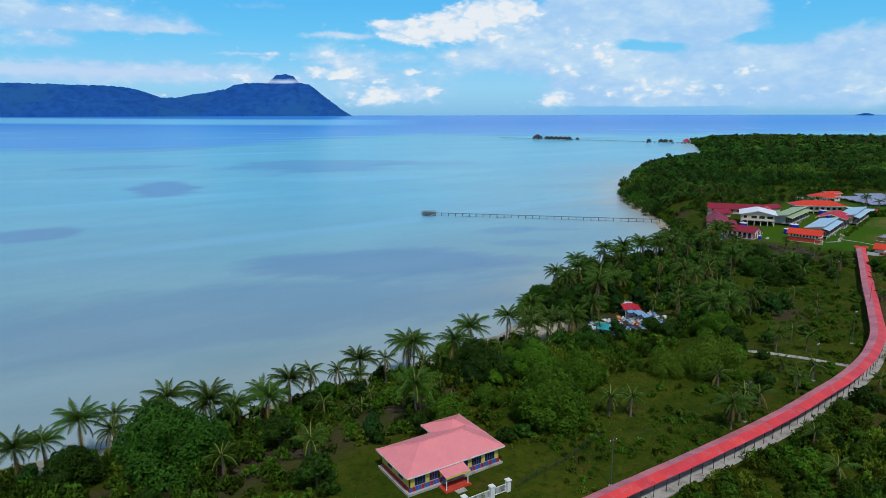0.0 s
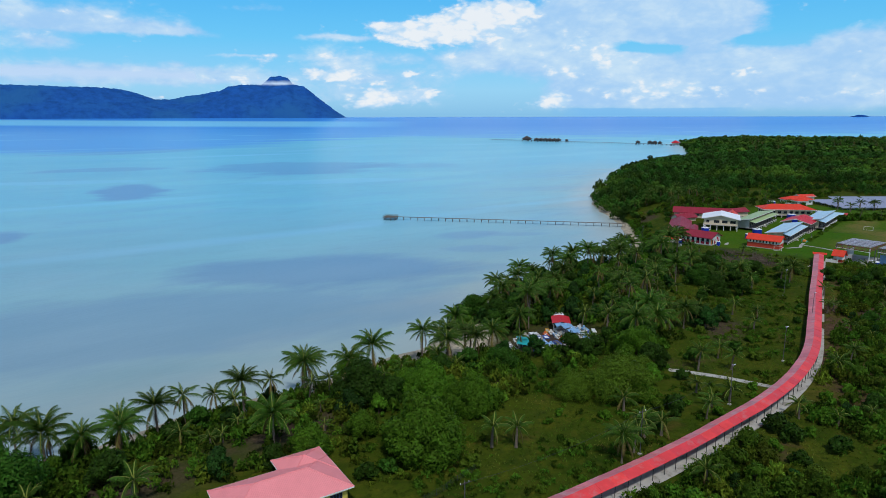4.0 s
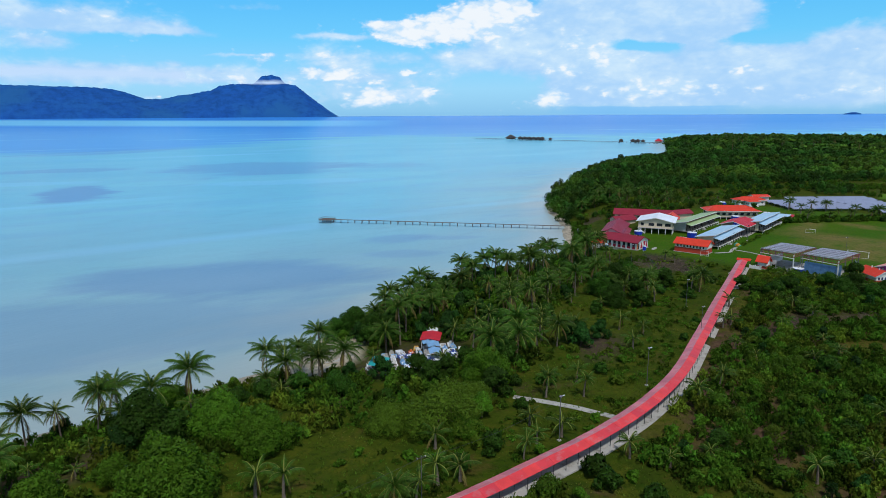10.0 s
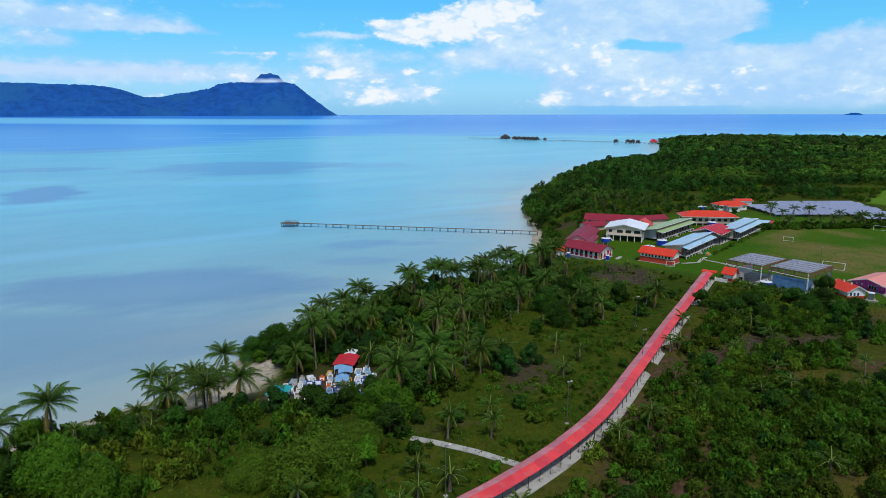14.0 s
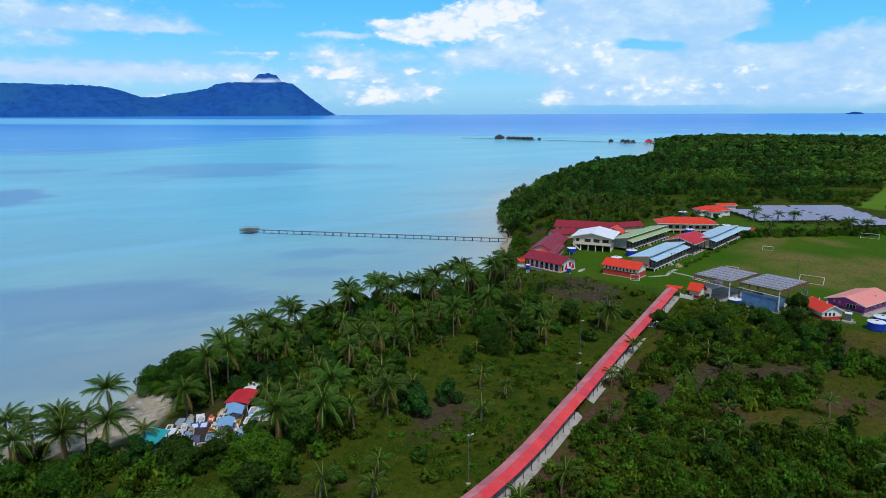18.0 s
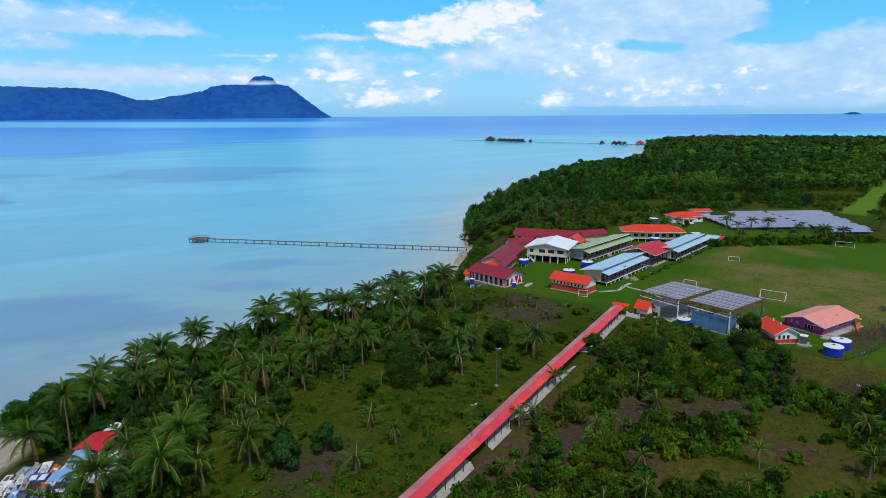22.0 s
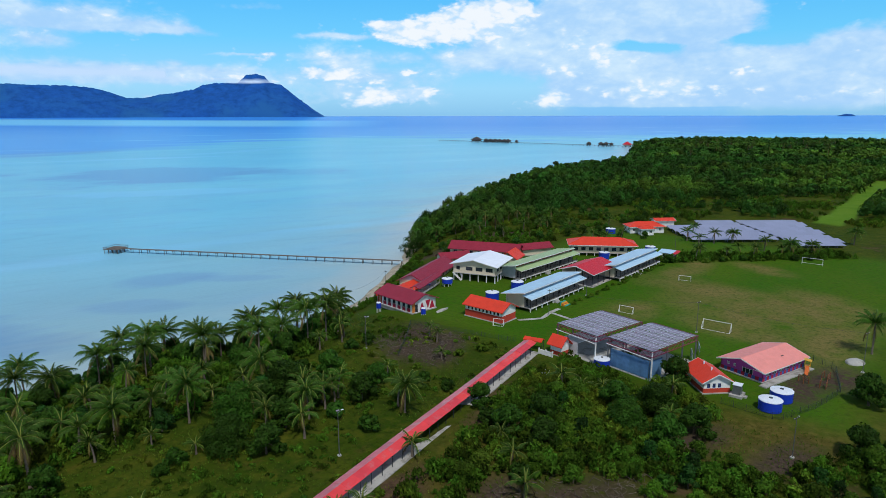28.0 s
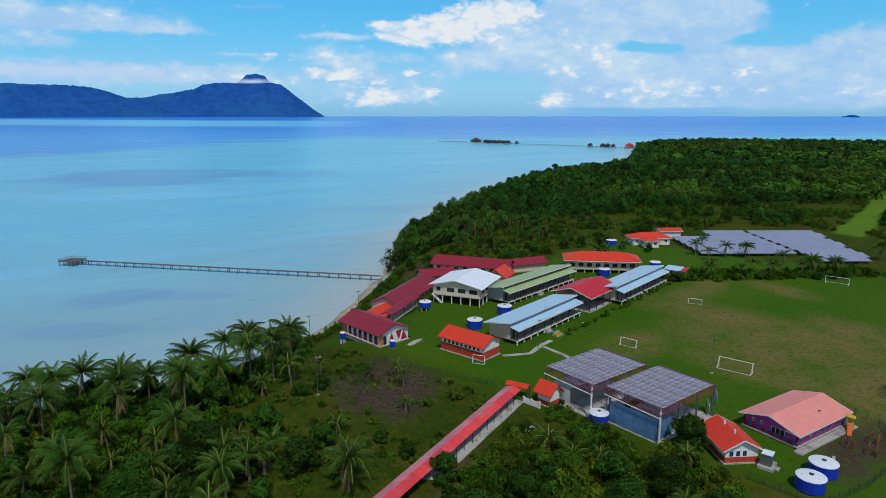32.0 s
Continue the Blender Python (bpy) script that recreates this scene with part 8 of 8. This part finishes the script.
def yard():
    s = thing("garden_slide", pose(343.5, 85.0, 0.0, 0, 0, 25), "orange playground slide with a small yellow tower", "slide")
    part("tower_frame", box(box(box(box(bmesh.new(), 0, 0.1, 0, 0.1, 0, 2.6), 1.1, 1.2, 0, 0.1, 0, 2.6), 0, 0.1, 1.1, 1.2, 0, 2.6), 1.1, 1.2, 1.1, 1.2, 0, 2.6), M_GOLD, s)
    part("platform", B(0, 1.2, 0, 1.2, 1.3, 1.4), M_GOLD, s)
    part("tower_roof", slab(bmesh.new(), [(-0.2, -0.2, 2.6), (1.4, -0.2, 2.6), (1.4, 1.4, 2.9), (-0.2, 1.4, 2.9)], 0.08), M_GOLD, s)
    part("chute", slab(bmesh.new(), [(-2.6, 0.2, 0.15), (0, 0.2, 1.4), (0, 1.0, 1.4), (-2.6, 1.0, 0.15)], 0.08), M_ORTILE, s)
    for x, y, a in ((336.7, 77.9, 20), (336.6, 81.6, 60), (341.5, 80.0, 10)):
        t = thing("climbing_frame", pose(x, y, 0.0, 0, 0, a), "small brown timber climbing frame", "playground")
        for px in (0, 1.8):
            for py in (0, 1.2):
                part("post", B(px - 0.07, px + 0.07, py - 0.07, py + 0.07, -0.1, 1.7), M_BROWN, t)
        for k in range(4):
            part("rung", B(0, 1.8, -0.05, 0.05, 0.35 + 0.4 * k, 0.43 + 0.4 * k), M_BROWN, t)
        part("top_rail", B(0, 1.8, 1.15, 1.25, 1.6, 1.7), M_BROWN, t)
    for x, y, a in ((325.5, 103.5, 42), (331.0, 105.5, 42)):
        b = thing("notice_board", pose(x, y, 0.0, 0, 0, a), "pale notice board on two posts seen from behind", "notice board")
        part("board", B(0, 3.6, -0.04, 0.04, 0.9, 2.5), M_GREYWALL, b)
        for px in (0.2, 3.4):
            part("post", B(px - 0.06, px + 0.06, 0.045, 0.14, -0.2, 2.5), M_STEEL, b)
    t = thing("water_filter", pose(317.8, 86.6, 0.0, 0, 0, 20), "grey steel water filter cabinet on a concrete plinth", "cabinet")
    part("plinth", B(-1.6, 1.6, -1.3, 1.3, -0.2, 0.5), M_CONCRETE, t)
    part("cabinet", B(-0.9, 0.9, -0.8, 0.8, 0.5, 2.5), M_STEEL, t)
    part("lid", B(-1.0, 1.0, -0.9, 0.9, 2.5, 2.6), M_LID, t)
    part("step", B(-0.6, 0.6, -2.0, -1.3, -0.2, 0.25), M_CONCRETE, t)
    for k, (x, y) in enumerate(((325, 82.5), (328.5, 81.0))):
        b = thing("concrete_slab", pose(x, y, 0.02, 0, 0, 25), "loose pale concrete slab on the yard", "slab")
        part("slab", B(-2.4, 2.4, -0.25, 0.25, -0.1, 0.18), M_CONCRETE, b)
    m = thing("sand_heap", pose(358.5, 82.2, 0), "low heap of pale sand", "heap")
    bm = bmesh.new()
    bmesh.ops.create_icosphere(bm, subdivisions=3, radius=1)
    for v in bm.verts:
        v.co = Vector((v.co.x * 2.6, v.co.y * 2.0, max(-0.2, v.co.z) * 0.9 + 0.12 * noise.noise(v.co * 3)))
    part("heap", bm, M_CONCRETE, m)
    # ramp with coloured treads at the blue block
    r = thing("painted_steps", pose(333.2, 155.9, 0.0, 0, 0, 17), "veranda steps painted in rainbow colours", "steps")
    for k, mt in enumerate((M_TURQ, M_GOLD, M_ORTILE, M_GOLD, M_TURQ)):
        part("tread", B(-1.5, 1.5, 0.6 - 0.42 * k, 1.0 - 0.42 * k, -0.1, 1.1 - 0.22 * k), mt, r)
    rr = random.Random(4)
    for k in range(14):
        x, y = rr.choice(((292.1, 118.7), (292.9, 113.5), (288.7, 106.7), (300.2, 110.5), (285, 128)))
        x, y = x + rr.uniform(-1.2, 1.2), y + rr.uniform(-1.0, 1.0)
        o = part("rubbish", box(bmesh.new(), -0.35, 0.35, -0.18, 0.18, -0.05, 0.14, pose(0, 0, 0, rr.uniform(-15, 15), rr.uniform(-15, 15), rr.uniform(0, 180))), rr.choice((M_LID, M_WHITE, M_LID, M_TIMBER)))
        o.matrix_world = pose(x, y, gz(x, y) + 0.08)
        tagged(o, "scrap of pale sheet lying on bare ground", "rubbish", "rubbish")
    # an added dinghy-shaped shell stands in for pale concrete slabs
    b = thing("overturned_boat", pose(297.5, 172.0, 0.0, 0, 0, 20), "pale wooden dinghy lying on the grass", "boat")
    bm = bmesh.new()
    prev = None
    for i in range(11):
        f = i / 10
        w = 0.75 * math.sin(math.pi * min(1, 0.12 + f * 0.88)) ** 0.6
        ring = [bm.verts.new((-3 + 6 * f, w * math.cos(k * math.pi / 6), 0.55 * (0.5 + 0.5 * math.sin(math.pi * f)) * math.sin(k * math.pi / 6))) for k in range(7)]
        if prev:
            for k in range(6):
                bm.faces.new((prev[k], prev[k + 1], ring[k + 1], ring[k]))
        prev = ring
    part("hull", bm, M_CONCRETE, b)


yard()


def brushwood():
    """Cut branches and dead stalks heaped over the cleared ground."""
    r = random.Random(91)
    bm = bmesh.new()
    for k in range(900):
        cx, cy, sx, sy = r.choice(((279, 158, 8, 6), (273, 149, 7, 6), (283, 148, 7, 6), (276, 141, 6, 5), (270, 156, 5, 5), (255, 83, 7, 4), (268, 76, 8, 4)))
        x, y = cx + r.gauss(0, 0.55) * sx, cy + r.gauss(0, 0.55) * sy
        z = gz(x, y)
        a, ln, up = r.uniform(0, math.pi), r.uniform(0.5, 2.0), r.uniform(0.02, 0.7)
        h = r.uniform(0.0, 0.35)
        tube(bm, (x - ln / 2 * math.cos(a), y - ln / 2 * math.sin(a), z + h), (x + ln / 2 * math.cos(a), y + ln / 2 * math.sin(a), z + h + up * 0.6), r.uniform(0.03, 0.09), 0.02, n=3)
    ob = part("brushwood", bm, M_BRUSH)
    tagged(ob, "grey-brown cut branches strewn over cleared soil", "brushwood", kind="stuff")
    for x, y, s in ((276.5, 157.0, 1.0), (284.0, 159.5, 0.8), (287.0, 151.5, 1.1), (281.5, 147.0, 0.9), (274.0, 151.0, 1.2), (270.0, 144.5, 0.8), (289.5, 146.0, 0.9)):
        t = thing("tree_stump", pose(x, y, gz(x, y), 0, 0, r.uniform(0, 360)), "dark dead stump with torn roots on cleared soil", "stump", "tree stumps")
        part("stem", tube(tube(bmesh.new(), (0, 0, -0.3), (0.05, 0, 0.7 * s), 0.42 * s, 0.30 * s, n=9), (0.05, 0, 0.7 * s), (0.15, 0.05, 1.05 * s), 0.30 * s, 0.10 * s, n=9), M_BRUSH, t)
        for k in range(5):
            a = k * 1.26 + r.uniform(-0.3, 0.3)
            part("root", tube(bmesh.new(), (0.2 * s * math.cos(a), 0.2 * s * math.sin(a), 0.25 * s), (0.95 * s * math.cos(a), 0.95 * s * math.sin(a), r.uniform(-0.05, 0.35) * s), 0.14 * s, 0.04 * s, n=6), M_BRUSH, t)
    w = thing("boundary_wall", pose(0, 0, 0), "low white wall beside the guard hut", "wall")
    part("panel", slab(bmesh.new(), [(298.5, 128.4, 1.2), (299.5, 124.6, 1.2), (299.7, 124.65, 1.2), (298.7, 128.45, 1.2)], 1.4), M_WHITE, w)
    for x, y in ((298.6, 128.4), (299.1, 126.5), (299.6, 124.6)):
        part("pillar", B(x - 0.16, x + 0.16, y - 0.16, y + 0.16, -0.2, 1.45), M_WHITE, w)


M_BRUSH = mat("dead_grey_wood", (0.10, 0.078, 0.062), 0.9, vary=0.4, scale=1.5, island=0.4)
brushwood()


# ---------------------------------------------------------------- graveyard by the beach
def grave(x, y, ang, w, l, kerb, bed, stone, label, roof=None):
    p = thing("grave", pose(x, y, gz(x, y), 0, 0, ang), label, "grave", "graves")
    for nm, x0, x1, y0, y1 in (("kerb", -l, l, -w, -w + 0.2), ("kerb", -l, l, w - 0.2, w), ("kerb", -l, -l + 0.2, -w + 0.2, w - 0.2), ("kerb", l - 0.2, l, -w + 0.2, w - 0.2)):
        part(nm, B(x0, x1, y0, y1, -0.4, 0.38), kerb, p)
    part("bed", B(-l + 0.2, l - 0.2, -w + 0.2, w - 0.2, -0.4, 0.22), bed, p)
    if stone:
        part("headstone", B(l - 0.55, l - 0.35, -0.3, 0.3, 0.22, 0.95), kerb, p)
        part("footstone", B(-l + 0.35, -l + 0.5, -0.25, 0.25, 0.22, 0.6), kerb, p)
    if roof:
        for px in (-l + 0.1, l - 0.1):
            for py in (-w + 0.1, w - 0.1):
                part("roof_post", B(px - 0.05, px + 0.05, py - 0.05, py + 0.05, 0.38, 2.2), M_STEEL, p)
        part("roof_slope", slab(bmesh.new(), [(-l - 0.3, -w - 0.3, 2.15), (l + 0.3, -w - 0.3, 2.15), (l + 0.3, 0, 2.6), (-l - 0.3, 0, 2.6)], 0.05), roof, p)
        part("roof_slope", slab(bmesh.new(), [(-l - 0.3, 0.004, 2.6), (l + 0.3, 0.004, 2.6), (l + 0.3, w + 0.3, 2.15), (-l - 0.3, w + 0.3, 2.15)], 0.05), roof, p)


def graveyard():
    r = random.Random(12)
    ang = 66.0
    kerbs = [(M_WHITE, "white tiled grave kerb round a grey bed"), (M_LID, "pale tiled grave kerb round a grey bed"), (M_CONCRETE, "grey concrete grave with low kerb"), (M_ORTILE, "orange tiled grave with low kerb"),
             (M_GOLD, "yellow tiled grave with low kerb"), (M_SKYSHEET, "pale blue tiled grave with low kerb"), (M_BLUEPAINT, "dark blue tiled grave with low kerb")]
    used = [(159.3, 132.2, 3.6), (156.8, 129.4, 1.8), (156.1, 125.7, 1.8), (152.7, 119.5, 1.8), (140.2, 125.6, 3.2)]
    for i in range(15):
        for j in range(9):
            u, v = (i - 7) * 2.15 + r.uniform(-0.45, 0.45), (j - 4) * 3.2 + r.uniform(-0.6, 0.6)
            c, s = math.cos(radians(ang)), math.sin(radians(ang))
            x, y = 149.5 + u * s + v * c * 0.95, 125.5 - u * c + v * s * 0.95
            d = math.hypot((x - 149.8) / 12.5, (y - 125.0) / 12.0)
            if d > 1 or any(math.hypot(x - a, y - b) < q for a, b, q in used) or r.random() < 0.10:
                continue
            k = r.choice((0, 0, 0, 1, 1, 2, 2, 3, 4, 5, 6))
            grave(x, y, ang + r.uniform(-14, 14), r.uniform(0.50, 0.85), r.uniform(1.1, 1.45), kerbs[k][0], r.choice((M_CONCRETE, M_TIMBER, M_LID)), r.random() < 0.6, kerbs[k][1])
    for x, y, w, l, rf, lab in ((156.8, 129.6, 1.3, 1.7, M_SKYSHEET, "roofed grave under a pale blue sheet"), (156.1, 125.8, 1.3, 1.7, M_SKYSHEET, "roofed grave under a pale blue sheet"), (152.7, 119.6, 1.2, 1.6, M_SKYSHEET, "roofed grave under a sky-blue sheet"), (162.5, 136.5, 1.4, 1.6, M_WHITEROOF, "roofed grave under a white sheet")):
        grave(x, y, ang, w, l, M_WHITE, M_CONCRETE, True, lab, rf)
    t = thing("grave_shelter", pose(159.3, 132.2, gz(159.3, 132.2), 0, 0, -38), "open grave shelter under a red sheet roof", "shelter")
    for px in (-2.2, 2.2):
        for py in (-3.0, 3.0):
            part("post", B(px - 0.07, px + 0.07, py - 0.07, py + 0.07, -0.2, 2.3), M_WHITE, t)
    part("roof_slope", slab(bmesh.new(), [(-2.7, -3.4, 2.3), (0, -3.4, 2.75), (0, 3.4, 2.75), (-2.7, 3.4, 2.3)], 0.06), M_RED, t)
    part("roof_slope", slab(bmesh.new(), [(0.004, -3.4, 2.75), (2.7, -3.4, 2.3), (2.7, 3.4, 2.3), (0.004, 3.4, 2.75)], 0.06), M_RED, t)
    part("tomb", B(-1.2, 1.2, -1.8, 1.8, -0.3, 0.6), M_WHITE, t)
    t = thing("tarpaulin_shelter", pose(140.2, 125.6, gz(140.2, 125.6), 0, 0, 50), "open shelter under a turquoise tarpaulin roof", "shelter")
    for px in (-2.6, 2.6):
        for py in (-1.6, 1.6):
            part("post", B(px - 0.06, px + 0.06, py - 0.06, py + 0.06, -0.3, 2.2), M_TIMBER, t)
    part("tarpaulin", slab(bmesh.new(), [(-3.1, -2.1, 2.15), (3.1, -2.1, 2.15), (3.1, 2.1, 2.6), (-3.1, 2.1, 2.6)], 0.05), M_TURQ, t)
    rr = random.Random(31)
    # beach litter: rocks and driftwood
    V, F, base = [], [], 0
    for k in range(240):
        x, y = rr.uniform(132, 150), rr.uniform(126, 160)
        sd = shore_of(x, y)
        if not 0.5 < sd < 14:
            continue
        s = rr.uniform(0.15, 0.7)
        bm = bmesh.new()
        bmesh.ops.create_icosphere(bm, subdivisions=1, radius=s)
        z = gz(x, y)
        for v in bm.verts:
            V.append((v.co.x * rr.uniform(0.8, 1.5) + x, v.co.y * rr.uniform(0.7, 1.3) + y, v.co.z * 0.5 + z))
        bm.verts.index_update()
        F += [[q.index + base for q in f.verts] for f in bm.faces]
        base = len(V)
        bm.free()
    tagged(sheet("beach_rocks", V, F, M_CONCRETE), "grey rocks and coral rubble on the sand", "rocks", kind="stuff")


graveyard()


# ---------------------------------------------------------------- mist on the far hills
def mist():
    m = bpy.data.materials.new("glowing_hill_mist")
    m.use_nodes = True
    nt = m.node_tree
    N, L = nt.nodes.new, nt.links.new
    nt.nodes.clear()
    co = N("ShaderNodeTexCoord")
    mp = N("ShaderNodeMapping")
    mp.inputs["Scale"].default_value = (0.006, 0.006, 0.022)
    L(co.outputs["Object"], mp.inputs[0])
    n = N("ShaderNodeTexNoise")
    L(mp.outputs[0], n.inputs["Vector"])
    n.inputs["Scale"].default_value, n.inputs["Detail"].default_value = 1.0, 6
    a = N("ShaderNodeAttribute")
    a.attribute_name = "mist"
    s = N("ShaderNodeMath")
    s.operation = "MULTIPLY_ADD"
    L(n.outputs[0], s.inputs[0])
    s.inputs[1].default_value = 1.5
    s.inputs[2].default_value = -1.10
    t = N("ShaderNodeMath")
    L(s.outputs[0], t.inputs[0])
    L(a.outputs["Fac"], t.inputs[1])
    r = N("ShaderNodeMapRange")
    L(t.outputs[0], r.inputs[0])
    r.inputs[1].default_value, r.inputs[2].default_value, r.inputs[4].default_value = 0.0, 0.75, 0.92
    # emission gives the mist its daylight brightness, though it is no lamp
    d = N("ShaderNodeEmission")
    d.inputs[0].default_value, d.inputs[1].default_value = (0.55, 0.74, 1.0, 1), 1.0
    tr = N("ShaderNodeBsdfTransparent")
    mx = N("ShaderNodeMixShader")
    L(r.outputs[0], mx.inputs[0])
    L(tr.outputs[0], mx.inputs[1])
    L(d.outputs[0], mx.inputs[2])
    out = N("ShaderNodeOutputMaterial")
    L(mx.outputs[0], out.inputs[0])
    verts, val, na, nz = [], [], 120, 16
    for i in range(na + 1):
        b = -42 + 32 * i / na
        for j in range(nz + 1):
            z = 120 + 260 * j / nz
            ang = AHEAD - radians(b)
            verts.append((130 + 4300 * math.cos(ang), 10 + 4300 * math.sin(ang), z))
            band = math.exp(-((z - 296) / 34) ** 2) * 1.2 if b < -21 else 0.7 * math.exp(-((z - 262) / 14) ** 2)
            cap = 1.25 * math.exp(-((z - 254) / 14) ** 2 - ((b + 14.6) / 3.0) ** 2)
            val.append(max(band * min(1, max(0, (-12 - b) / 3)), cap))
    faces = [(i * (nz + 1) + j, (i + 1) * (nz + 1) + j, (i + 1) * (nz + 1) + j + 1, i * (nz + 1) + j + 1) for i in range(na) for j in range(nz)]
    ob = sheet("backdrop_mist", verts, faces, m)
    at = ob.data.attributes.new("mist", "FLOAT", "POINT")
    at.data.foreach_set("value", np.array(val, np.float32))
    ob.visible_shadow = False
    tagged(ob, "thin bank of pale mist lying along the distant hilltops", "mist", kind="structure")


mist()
